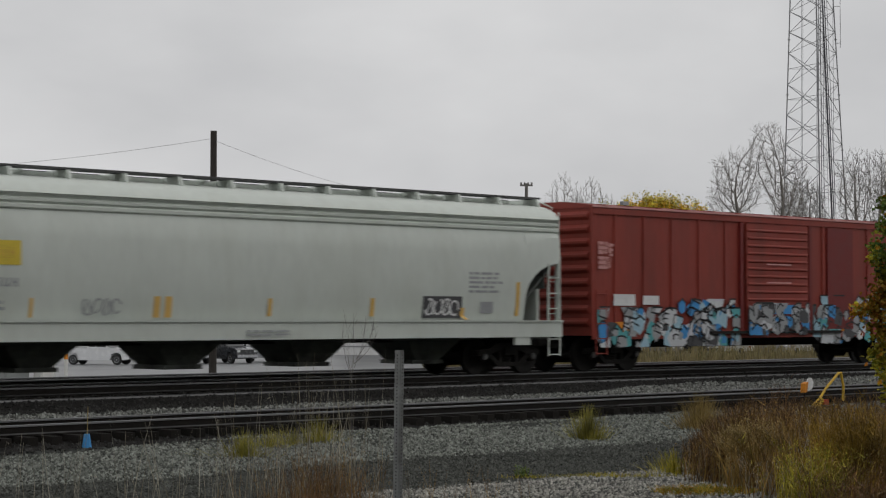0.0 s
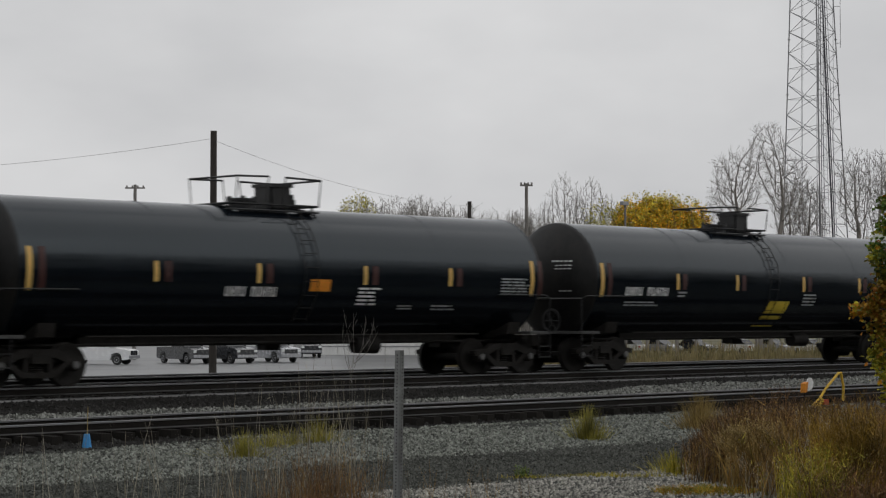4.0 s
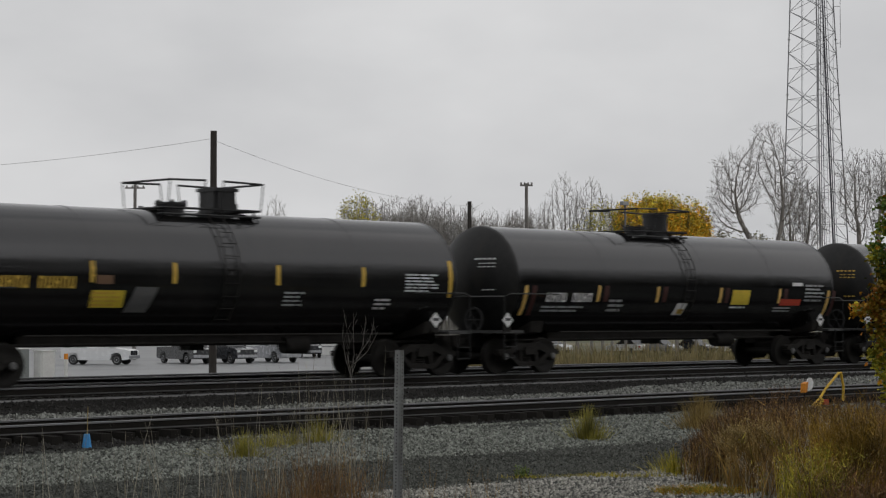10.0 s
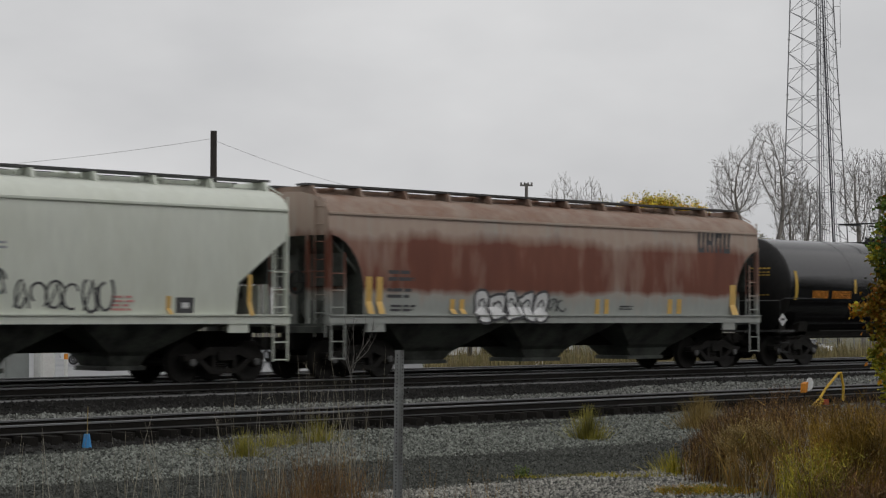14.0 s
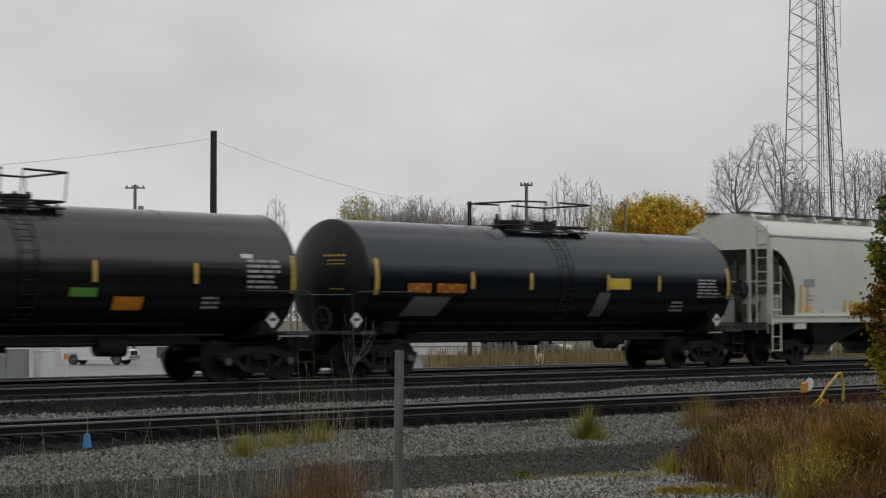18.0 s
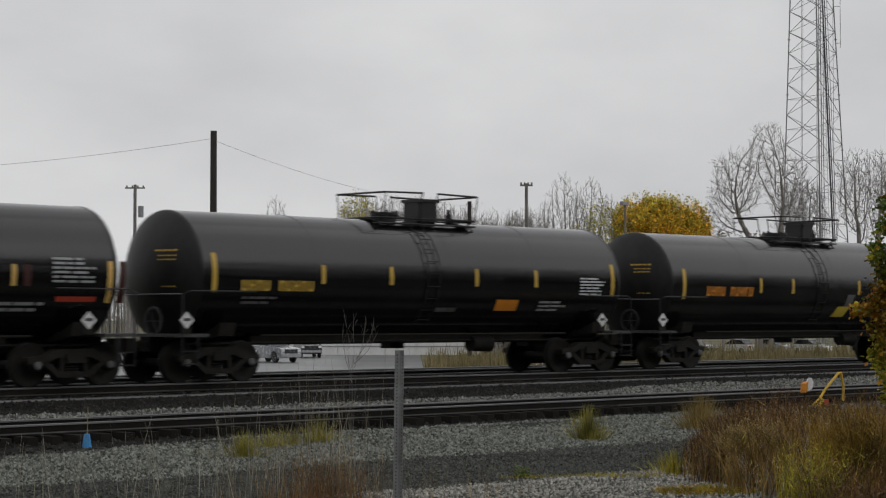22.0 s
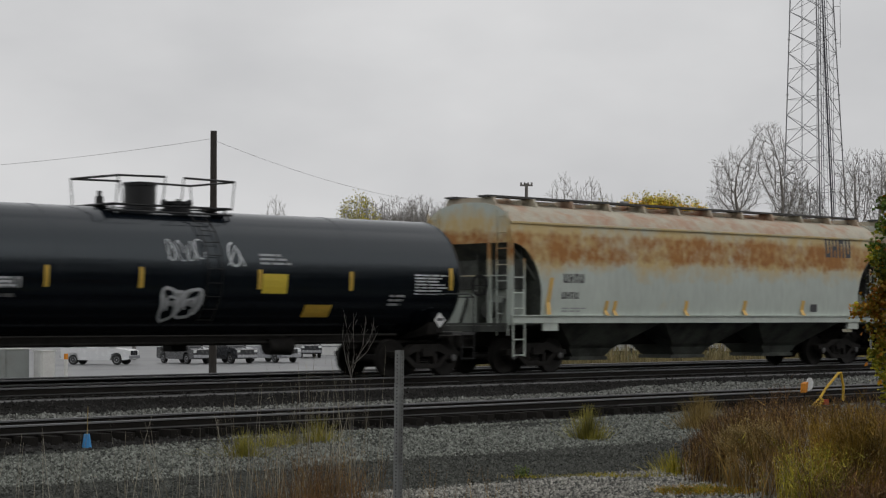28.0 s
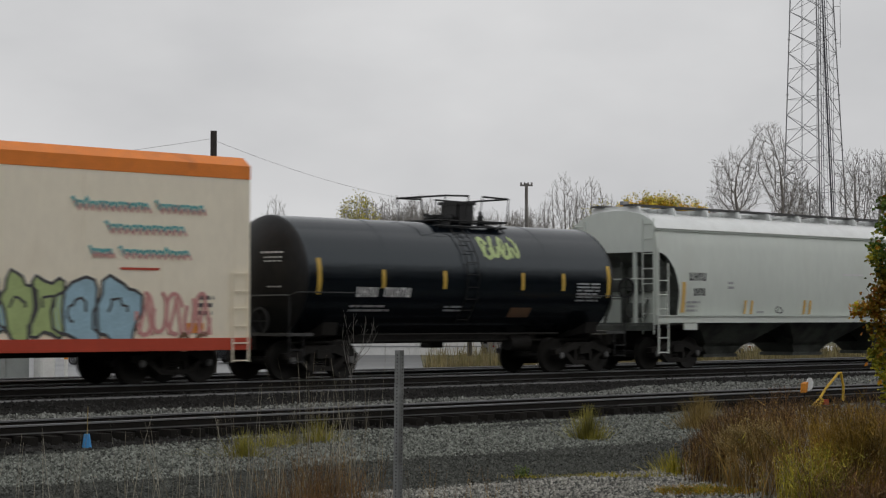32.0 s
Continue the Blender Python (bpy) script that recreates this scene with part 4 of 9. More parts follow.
def deco(i, *items):
    """Marks on a car's flank towards the camera."""
    car, surf, _ = CARS[i]
    for k, (kind, x0, x1, z0, z1, *rest) in enumerate(items):
        if kind == "letters":
            add_lettering(car, surf, x0, x1, z0, z1, "X" * rest[0] if rest[0] < 6 else "XXXX " + "X" * (rest[0] - 5), rest[1])
        elif kind == "print":
            add_lines(car, surf, x0, x1, z0, z1, rest[0], rest[1], i * 31 + k)
        elif kind == "panel":
            add_mark(car, "painted_panel", surf, x0, x1, z0, z1, rest[0])
        elif kind == "slanted":
            add_mark(car, "painted_panel", surf, x0, x1, z0, z1, rest[1], slant=rest[0])
        elif kind == "script":
            rnd = random.Random(i * 7 + k)
            n = max(6, int((x1 - x0) / 0.16))
            for mat, dx, dz, w in ((rest[1], 0.06, -0.08, 0.05), (rest[0], 0.0, 0.0, 0.06)):
                bm = bmesh.new()
                pts, a = [], x0
                for j in range(n * 4):
                    u = j / (n * 4 - 1)
                    top = 1.0 if j < 5 or rnd.random() < 0.06 else 0.55
                    pts.append((x0 + u * (x1 - x0) + dx, z0 + dz + (z1 - z0) * (0.28 + 0.5 * top * (0.5 + 0.5 * math.sin(j * 1.57 + 0.4 * math.sin(j))) - 0.12 * (j % 2))))
                stroke(bm, surf, pts, w)
                part("script_line", bm, M[mat], car, "flowing painted script")
        elif kind == "patchwork":
            rnd = random.Random(i * 5 + k)
            for j in range(rest[0]):
                cx, cz = rnd.uniform(x0, x1), rnd.uniform(z0, z1)
                r, n = rnd.uniform(0.12, 0.36), rnd.choice((4, 5, 6))
                ring = [(min(x1, max(x0, cx + r * rnd.uniform(0.6, 1.2) * math.cos(6.283 * q / n + 0.5))), min(z1, max(z0, cz + r * rnd.uniform(0.6, 1.3) * math.sin(6.283 * q / n + 0.5)))) for q in range(n)]
                bm = bmesh.new()
                lift = 0.006 + 0.00012 * j
                bm.faces.new([bm.verts.new((x, surf(cx, z) - lift, z)) for x, z in ring])
                part("graffiti_fill", bm, M[rest[1][j % len(rest[1])]], car, "sprayed graffiti")
                if j % 2 == 0:
                    bm = bmesh.new()
                    stroke(bm, lambda x, z: surf(cx, z) - 0.012, ring[:rnd.choice((3, 4))], 0.05)
                    part("graffiti_outline", bm, M["black"], car, "sprayed black outline")
        elif kind == "block":
            # thick dark forms on a pale ground
            forms = (((0.0, 0.0), (0.1, 1.0), (0.2, 0.0)), ((0.02, 0.95), (0.2, 0.9)), ((0.28, 0.0), (0.28, 1.0), (0.42, 0.8), (0.3, 0.5), (0.46, 0.0)), ((0.56, 0.85), (0.5, 0.5), (0.56, 0.12), (0.68, 0.15), (0.72, 0.55), (0.66, 0.88), (0.56, 0.85)),
                     ((0.92, 0.95), (0.8, 0.8), (0.92, 0.5), (0.8, 0.12), (0.95, 0.08)), ((0.98, 0.1), (1.05, 0.5), (1.12, 0.1)), ((0.97, 0.33), (1.13, 0.33)))
            for mat, w, off in ((rest[0], 0.40, 0.004), (rest[1], 0.23, -0.004)):
                for q, f in enumerate(forms):
                    bm = bmesh.new()
                    lift = off - 0.0006 * q
                    pts = [(x0 + u * (x1 - x0), z0 + v * (z1 - z0)) for u, v in f]
                    fine = [(p[0] + (r[0] - p[0]) * t / 4, p[1] + (r[1] - p[1]) * t / 4) for p, r in zip(pts, pts[1:]) for t in range(4)] + [pts[-1]]
                    stroke(bm, lambda x, z: min(surf(x, z), surf(x, 1.3), surf(x, 1.6)) + lift, fine, w if q < 5 else w * 0.5)
                    part("graffiti_stroke", bm, M[mat if q != 3 or mat == rest[0] else rest[2]], car, "thick sprayed letter form")
        elif kind == "drawn":
            for pts in (((0.0, 0.0), (0.06, 0.85), (0.2, 0.9), (0.25, 0.65), (0.06, 0.5)), ((0.34, 0.02), (0.4, 0.8)), ((0.44, 0.0), (0.62, 0.5), (0.82, 0.98)), ((0.46, 0.8), (0.6, 0.42), (0.8, 0.05)),
                        ((0.95, 0.75), (0.86, 0.55), (0.9, 0.25), (1.0, 0.2), (1.03, 0.5), (0.95, 0.75))):
                bm = bmesh.new()
                stroke(bm, surf, [(x0 + u * (x1 - x0), z0 + v * (z1 - z0)) for u, v in pts], rest[1])
                part("graffiti_stroke", bm, M[rest[0]], car, "sprayed white stroke")
        elif kind == "graffiti":
            add_graffiti(car, surf, x0, x1, z0, z1, rest[0], rest[1], rest[2], i * 17 + k, "sprayed graffiti", 0.07)
        else:
            add_graffiti(car, surf, x0, x1, z0, z1, rest[0], rest[1], rest[1], i * 17 + k, "sprayed graffiti tag", rest[2], blocks=False)


def strips(i, ends, mids, z0, z1, e0, e1):
    """Reflective strips along a tank's side: a tall one at each end, short ones between, on some cars with a dull red one beside."""
    car, surf, _ = CARS[i]
    for x in ends:
        add_mark(car, "reflective_strip", surf, x - 0.065, x + 0.065, e0, e1, TONE[i], "tall yellow reflective strip", 0.0, 6)
    for x in mids:
        add_mark(car, "reflective_strip", surf, x - 0.058, x + 0.058, z0, z1, TONE[i], "yellow reflective strip")
    if TONE[i] == "stripe_yellow":
        for x in ends:
            add_mark(car, "reflective_strip", surf, x + 0.22, x + 0.38, e0, e1, "stripe_red", "dull red reflective strip", 0.0, 6)
        for x in mids:
            add_mark(car, "reflective_strip", surf, x + 0.22, x + 0.40, z0, z1, "stripe_red", "dull red reflective strip")


def fittings(i, dome, hx, mx, p0, p1, rails=1):
    """On top of a tank: the walkway from p0 to p1 with its guard rails, the valve housing at hx and the manway at mx."""
    car = CARS[i][0]
    R, zc = SHELL[i]
    zt = zc + R
    black = M["black_fitting"]
    p0, p1 = p0 + 0.2, p1 + 0.2
    ring = [(p0, -0.76, zt + 0.03), (p1, -0.76, zt + 0.03), (p1, 0.76, zt + 0.03), (p0, 0.76, zt + 0.03), (p0, -0.76, zt + 0.03)]
    plat = part("top_walkway", tubes([ring, [(x, y, z - 0.14) for x, y, z in ring]], 0.026, 6), black, car)
    for y0, y1 in ((-0.78, -0.50), (0.50, 0.78)):
        part("grating", bbox(p0, p1, y0, y1, zt + 0.02, zt + 0.055), black, plat)
    for x0, x1 in ((p0, p0 + 0.34), (p1 - 0.34, p1)):
        part("grating", bbox(x0, x1, -0.50, 0.50, zt + 0.021, zt + 0.053), black, plat)
    for x in (p0 + 0.12, p1 - 0.12):
        for y in (-0.7, 0.7):
            part("bracket", tubes([[(x, y, zt + 0.04), (x, y * 0.86, zc + math.sqrt(R * R - 0.36) - 0.02)]], 0.03, 5), black, plat)
    if dome == "square":
        bm = bmesh.new()
        box(bm, hx - 0.31, hx + 0.31, -0.34, 0.34, zt - 0.05, zt + 0.54)
        bmesh.ops.bevel(bm, geom=bm.edges[:], offset=0.05, segments=2, affect="EDGES")
        h = part("valve_housing", bm, black, car)
        part("lid", bbox(hx - 0.34, hx + 0.34, -0.37, 0.37, zt + 0.49, zt + 0.57), black, h)
    else:
        hh = 0.56 if dome == "round" else 0.17
        bm = bmesh.new()
        revolve_z(bm, hx, 0.0, zt - 0.05, 0.36, hh, 18)
        h = part("valve_housing", bm, black, car, smooth=40)
        bm = bmesh.new()
        revolve_z(bm, hx, 0.0, zt + hh - 0.05, 0.39, 0.07, 18)
        part("lid", bm, black, h, smooth=40)
    bm = bmesh.new()
    revolve_z(bm, mx, 0.0, zt - 0.05, 0.32, 0.18, 16)
    h = part("manway", bm, black, car)
    bm = bmesh.new()
    revolve_z(bm, mx, 0.0, zt + 0.13, 0.37, 0.06, 16)
    part("manway_lid", bm, black, h)
    for k in range(6):
        a = k * math.pi / 3
        part("eye_bolt", bbox(mx + 0.34 * math.cos(a) - 0.03, mx + 0.34 * math.cos(a) + 0.03, 0.34 * math.sin(a) - 0.03, 0.34 * math.sin(a) + 0.03, zt + 0.08, zt + 0.24), black, h)
    vx = p1 - 0.2 if hx > mx else p0 + 0.2
    bm = bmesh.new()
    revolve_z(bm, vx, 0.0, zt - 0.05, 0.09, 0.28, 10)
    revolve_z(bm, vx, 0.0, zt + 0.23, 0.05, 0.12, 10)
    part("vent_valve", bm, black, car)
    # guard rails, bent out a little at the middle and open over the ladder
    mid = (p0 + p1) / 2
    for y in (-0.86, 0.86):
        q0 = p0 + 0.12 if y < 0 else p0
        for k in range(rails):
            h = 0.65 - k * 0.32
            part("guard_rail", tubes([[(mid - 0.3, y * 1.04, zt + h + 0.02), (q0, y, zt + h)]], 0.027), black, car)
            part("guard_rail", tubes([[(mid + 0.2, y * 1.04, zt + h + 0.02), (p1, y, zt + h)]], 0.027), black, car)
        for x, w in ((q0, 1.0), (mid - 0.3, 1.04), (mid + 0.2, 1.04), (p1, 1.0)):
            part("guard_post", tubes([[(x, y * 0.9, zt + 0.04), (x, y * w, zt + 0.65)]], 0.015), black, car)
    for x, dx in ((p0, 0.12), (p1, 0.0)):
        part("guard_rail_end", tubes([[(x + dx, -0.86, zt + 0.65), (x, 0.86, zt + 0.65)]], 0.027), black, car)


def head_marks(i, R, zc, tone):
    """Small stencils on the rear head."""
    car, _, L = CARS[i]
    st = L / 2 - 1.16

    def at(y, z):
        S = dish(R)
        return -st - KNUCKLE - DISH + S - math.sqrt(S * S - y * y - (z - zc) ** 2) - 0.012
    bm = bmesh.new()
    for z, h, w in ((zc + 0.52, 0.045, 0.62), (zc + 0.41, 0.03, 0.5), (zc + 0.32, 0.03, 0.4), (zc - 0.28, 0.03, 0.34)):
        y = -0.95
        while y < -0.95 + w:
            q = [(y, z), (y + 0.075, z), (y + 0.075, z + h), (y, z + h)]
            bm.faces.new([bm.verts.new((at(a, b), a, b)) for a, b in q])
            y += 0.125
    part("head_stencil", bm, M[tone], car)


hopper_cars()
tank_cars()
c0, s0 = build_boxcar(span(0))
place(c0, 0)
CARS[0] = (c0, s0, None)
deco(0, ("print", -7.95, -7.55, 2.75, 3.55, 6, "pink"), ("print", -7.5, -7.3, 3.1, 3.5, 3, "pink"), ("panel", -0.6, 0.6, 3.02, 3.06, "pink"), ("panel", -0.6, 0.6, 2.48, 2.52, "pink"))
c1, s1 = build_reefer(span(38))
place(c1, 38)
CARS[38] = (c1, s1, None)
for i in (4, 5, 6, 7, 9, 11, 13, 24, 27, 28, 29, 30, 33, 34, 37):
    head_marks(i, 1.57 if i in (4, 5, 6, 7, 9, 28, 29) else 1.49, 2.45, "white")
for i in (8, 10, 12, 14, 15, 21, 22, 23, 25, 26):
    head_marks(i, 1.48, 2.42, "gold")


# ---- walkways, housings and manways on the tanks ----
fittings(4, "square", 0.10, -0.82, -1.91, 0.49)
fittings(5, "square", 0.10, -0.82, -1.91, 0.69)
fittings(6, "square", 0.14, -1.03, -1.78, 0.89)
fittings(7, "square", -0.53, 0.75, -1.6, 1.28)
fittings(8, "low", -0.54, 0.74, -1.61, 1.01)
fittings(9, "low", 0.65, 1.64, -0.92, 1.48)
fittings(10, "square", 0.80, -0.47, -1.71, 1.19)
fittings(11, "round", 0.21, -0.65, -1.87, 0.53)
fittings(12, "square", 0.69, -0.62, -1.56, 1.17)
fittings(13, "round", -0.15, 0.60, -1.06, 1.34)
fittings(14, "low", -0.69, 0.60, -1.54, 1.09)
fittings(15, "square", 1.00, -0.07, -1.19, 2.07)
fittings(18, "square", -0.30, 0.60, -1.60, 1.20)
fittings(19, "square", -1.01, 0.09, -2.53, 0.96)
fittings(21, "low", -0.64, 0.59, -1.59, 1.37)
fittings(22, "low", -0.70, 0.50, -1.53, 1.06)
fittings(23, "square", 0.71, -0.50, -1.55, 1.21)
fittings(24, "round", 0.02, 0.82, -1.08, 1.32)
fittings(25, "square", 0.87, -0.39, -1.57, 1.60)
fittings(26, "square", 0.96, -0.29, -1.31, 1.97)
fittings(27, "round", -0.17, 0.61, -1.19, 1.21)
fittings(28, "square", -0.18, 0.66, -0.96, 1.44)
fittings(29, "square", 0.16, 0.93, -1.6, 0.39)
fittings(30, "square", -0.09, 0.73, -0.85, 1.25)
fittings(33, "round", -0.97, 0.03, -2.44, 0.83)
fittings(34, "low", -0.71, 0.57, -1.41, 1.12, 2)
fittings(37, "square", 0.91, 0.22, -0.64, 1.76)

# ---- reflective strips ----
strips(4, (-7.61, 7.58), (-4.43, -1.72, 1.54, 4.48), 2.25, 2.70, 2.02, 2.94)
strips(5, (-7.43, 7.43), (-4.3, -1.5, 1.7, 4.5), 2.24, 2.69, 2.02, 2.93)
strips(6, (-7.58, 7.61), (-4.24, -2.16, 1.37, 4.24), 2.24, 2.69, 1.97, 2.95)
strips(7, (-7.68, 7.69), (-4.38, -1.25, 2.21, 4.8), 2.24, 2.69, 2.03, 2.93)
strips(8, (-6.82, 6.85), (-4.52, -1.81, 0.76, 3.57), 1.95, 2.37, 1.92, 2.86)
strips(9, (-6.54, 6.66), (-3.44, -1.01, 1.73, 3.6), 2.20, 2.68, 2.00, 2.89)
strips(10, (-6.61, 6.74), (-3.57, -0.89, 1.58, 3.65), 1.66, 2.10, 2.13, 3.02)
strips(11, (-6.66, 6.76), (-3.83, -1.36, 1.45, 4.28), 1.89, 2.33, 1.52, 2.30)
strips(12, (-6.74, 6.81), (-3.63, -1.53, 1.35, 3.94), 2.20, 2.66, 1.96, 2.88)
strips(13, (-6.92, 6.75), (-3.72, -0.83, 2.17, 4.24), 1.96, 2.40, 1.78, 2.47)
strips(14, (-6.84, 6.88), (-3.51, -1.39, 1.63, 3.86), 2.20, 2.64, 2.04, 2.85)
strips(15, (-6.61, 6.75), (-3.51, -1.3, 1.55, 3.72), 2.22, 2.66, 2.00, 2.88)
strips(18, (-7.5, 7.5), (-4.3, -1.5, 1.7, 4.5), 2.24, 2.69, 2.02, 2.93)
strips(19, (-7.08, 7.18), (-4.06, -1.21, 1.27, 4.09), 2.30, 2.76, 2.06, 2.96)
strips(21, (-6.73, 6.89), (-3.5, -1.37, 1.65, 3.79), 2.19, 2.62, 2.01, 2.89)
strips(22, (-6.83, 6.95), (-3.57, -1.28, 1.58, 4.2), 2.21, 2.67, 2.02, 2.89)
strips(23, (-6.82, 6.82), (-3.44, -1.11, 1.62, 4.32), 2.18, 2.62, 2.06, 2.89)
strips(24, (-6.72, 6.96), (-4.08, -1.19, 1.45, 4.1), 1.62, 2.04, 1.59, 2.26)
strips(25, (-6.65, 7.02), (-3.09, -1.49, 1.99, 4.39), 2.19, 2.63, 1.99, 2.85)
strips(26, (-6.64, 6.71), (-3.49, -1.35, 1.54, 3.7), 2.25, 2.69, 2.03, 2.91)
strips(27, (-6.77, 6.9), (-3.82, -0.67, 2.29, 4.58), 2.11, 2.55, 1.77, 2.66)
strips(28, (-7.73, 7.67), (-3.73, -1.64, 1.63, 4.15), 2.24, 2.68, 2.06, 2.90)
strips(29, (-7.56, 7.58), (-3.74, -1.6, 1.9, 3.74), 2.25, 2.69, 2.01, 2.91)
strips(30, (-7.47, 7.52), (-4.0, -1.03, 1.91, 4.84), 2.11, 2.53, 1.88, 2.68)
strips(33, (-7.38, 7.3), (-4.27, -1.93, 1.29, 4.03), 2.10, 2.55, 2.14, 2.69)
strips(34, (-6.94, 6.83), (-5.01, -1.68, 0.8, 3.75), 2.09, 2.51, 1.88, 2.80)
strips(37, (-4.98, 5.19), (-2.97, -0.93, 1.85, 3.39), 2.17, 2.62, 2.00, 2.86)


# ---- lettering, panels and graffiti: (kind, x0, x1, z0, z1, ...) in each car's own metres ----
deco(0,
     ('patchwork', -8.0, -1.75, 0.66, 1.75, 110, ('grey_mark', 'silver', 'pale_blue', 'dark_mark', 'grey_mark', 'blue', 'grey_mark', 'silver', 'teal')), ('patchwork', -1.5, 1.5, 0.95, 1.9, 52, ('grey_mark', 'silver', 'blue', 'grey_mark', 'dark_mark')),
     ('patchwork', 1.8, 7.6, 0.66, 1.85, 96, ('silver', 'pale_blue', 'blue', 'grey_mark', 'dark_mark', 'grey_mark', 'teal')), ('patchwork', -5.2, -2.0, 1.5, 2.0, 16, ('blue', 'silver', 'pale_blue')), ('patchwork', 2.2, 5.6, 1.6, 2.15, 16, ('blue', 'pale_blue', 'silver')), ('panel', -7.28, -6.58, 1.07, 1.35, 'orange'), ('panel', 2.55, 3.45, 1.06, 1.3, 'orange'),
     ('panel', -7.33, -6.44, 1.79, 2.1, 'white'), ('panel', -6.11, -5.43, 1.82, 2.07, 'white'), ('letters', -7.95, -7.4, 3.21, 3.48, 4, 'pink'),
     ('letters', -7.9, -7.44, 2.81, 3.1, 4, 'pink'), ('panel', -1.14, 0.8, 1.57, 1.84, 'blue'))
deco(1,
     ('panel', -7.68, -6.62, 2.53, 3.03, 'yellow'), ('letters', -7.54, -6.74, 2.67, 2.89, 5, 'gold'), ('letters', -7.63, -6.65, 2.09, 2.27, 5, 'grey_mark'),
     ('print', -7.56, -6.86, 1.58, 1.84, 2, 'grey_mark'), ('panel', 4.59, 5.92, 1.45, 1.99, 'dark_mark'), ('tag', 4.67, 5.82, 1.5, 1.94, 4, 'white', 0.05),
     ('print', 6.14, 7.35, 2.07, 2.64, 5, 'grey_mark'), ('panel', 6.58, 7.02, 1.57, 1.86, 'grey_mark'), ('tag', -5.14, -4.16, 1.49, 1.88, 4, 'grey_mark', 0.04),
     ('print', -0.92, 0.54, 1.04, 1.2, 2, 'grey_mark'), ('panel', -3.33, -3.16, 1.46, 1.92, 'stripe_yellow'), ('panel', -3.04, -2.86, 1.46, 1.92, 'stripe_yellow'),
     ('panel', 2.88, 3.01, 1.49, 1.93, 'stripe_yellow'), ('panel', -0.21, -0.1, 1.49, 1.9, 'stripe_yellow'), ('panel', -6.39, -6.31, 1.46, 1.86, 'stripe_yellow'),
     ('panel', 5.88, 6.02, 1.41, 1.71, 'stripe_yellow'), ('panel', 7.84, 7.97, 1.5, 2.37, 'stripe_yellow'))
deco(2,
     ('print', -2.94, -1.71, 2.08, 2.69, 5, 'grey_mark'), ('panel', -6.17, -5.75, 1.05, 1.16, 'orange'), ('panel', -3.33, -2.87, 1.03, 1.15, 'orange'),
     ('panel', -0.34, 0.17, 1.01, 1.14, 'orange'), ('panel', 2.59, 3.15, 0.99, 1.12, 'orange'), ('panel', 5.47, 6.08, 0.97, 1.11, 'orange'),
     ('panel', 8.55, 9.22, 0.94, 1.09, 'orange'), ('print', 3.52, 4.39, 1.12, 1.21, 1, 'grey_mark'), ('print', 6.7, 7.59, 1.85, 1.97, 1, 'grey_mark'),
     ('letters', -7.52, -6.63, 2.6, 2.81, 4, 'dark_mark'), ('letters', -7.52, -6.53, 2.14, 2.36, 5, 'dark_mark'), ('print', -7.45, -6.65, 1.62, 1.81, 2, 'grey_mark'))
deco(3,
     ('panel', -8.35, 8.35, 3.78, 3.95, 'tan_band'),
     ('panel', 7.15, 7.47, 1.85, 2.18, 'dark_mark'), ('print', -0.46, 0.06, 1.49, 2.15, 4, 'brown_mark'), ('panel', -4.38, -3.41, 1.68, 1.71, 'brown_mark'),
     ('panel', -4.88, -4.5, 1.33, 1.45, 'orange'), ('panel', -2.07, -1.66, 1.33, 1.45, 'orange'), ('panel', 0.67, 1.12, 1.32, 1.45, 'orange'),
     ('panel', 3.53, 4.03, 1.32, 1.45, 'orange'), ('letters', -7.19, -6.51, 2.31, 2.51, 4, 'brown_mark'), ('letters', -7.19, -6.27, 1.84, 2.05, 5, 'brown_mark'))
deco(4,
     ('letters', -6.66, -4.81, 2.07, 2.3, 10, 'white'), ('print', -6.6, -5.15, 1.77, 1.93, 2, 'grey_mark'), ('slanted', -0.22, 0.78, 1.20, 1.95, 0.17, 'yellow'),
     ('print', 1.58, 2.42, 1.81, 2.2, 4, 'grey_mark'), ('print', 6.45, 7.54, 2.12, 2.56, 5, 'grey_mark'), ('print', -4.4, -4.01, 2.03, 2.22, 2, 'grey_mark'))
deco(5,
     ('print', 1.51, 2.22, 1.74, 2.2, 5, 'white'), ('print', 2.89, 3.46, 1.65, 1.78, 2, 'grey_mark'), ('print', 4.01, 4.92, 1.63, 1.79, 2, 'grey_mark'),
     ('print', 6.3, 7.38, 2.02, 2.49, 6, 'grey_mark'), ('letters', -2.43, -0.95, 1.94, 2.16, 10, 'white'), ('panel', 0.01, 0.62, 2.07, 2.35, 'orange'))
deco(6,
     ('letters', -6.55, -4.55, 2.05, 2.31, 10, 'white'), ('print', -6.55, -4.65, 1.71, 1.95, 2, 'grey_mark'), ('print', -4.34, -3.82, 2.04, 2.3, 2, 'grey_mark'),
     ('panel', -1.92, -1.16, 2.13, 2.48, 'orange'), ('print', 2.53, 3.5, 1.81, 2.19, 4, 'grey_mark'), ('tag', 2.99, 4.72, 2.28, 2.96, 4, 'white', 0.07),
     ('slanted', -0.4, 0.42, 1.19, 1.78, 0.2, 'yellow'), ('print', 6.48, 7.54, 2.01, 2.47, 5, 'grey_mark'), ('panel', 5.6, 6.42, 2.01, 2.11, 'grey_mark'),
     ('print', 3.37, 4.67, 1.64, 1.8, 2, 'grey_mark'))
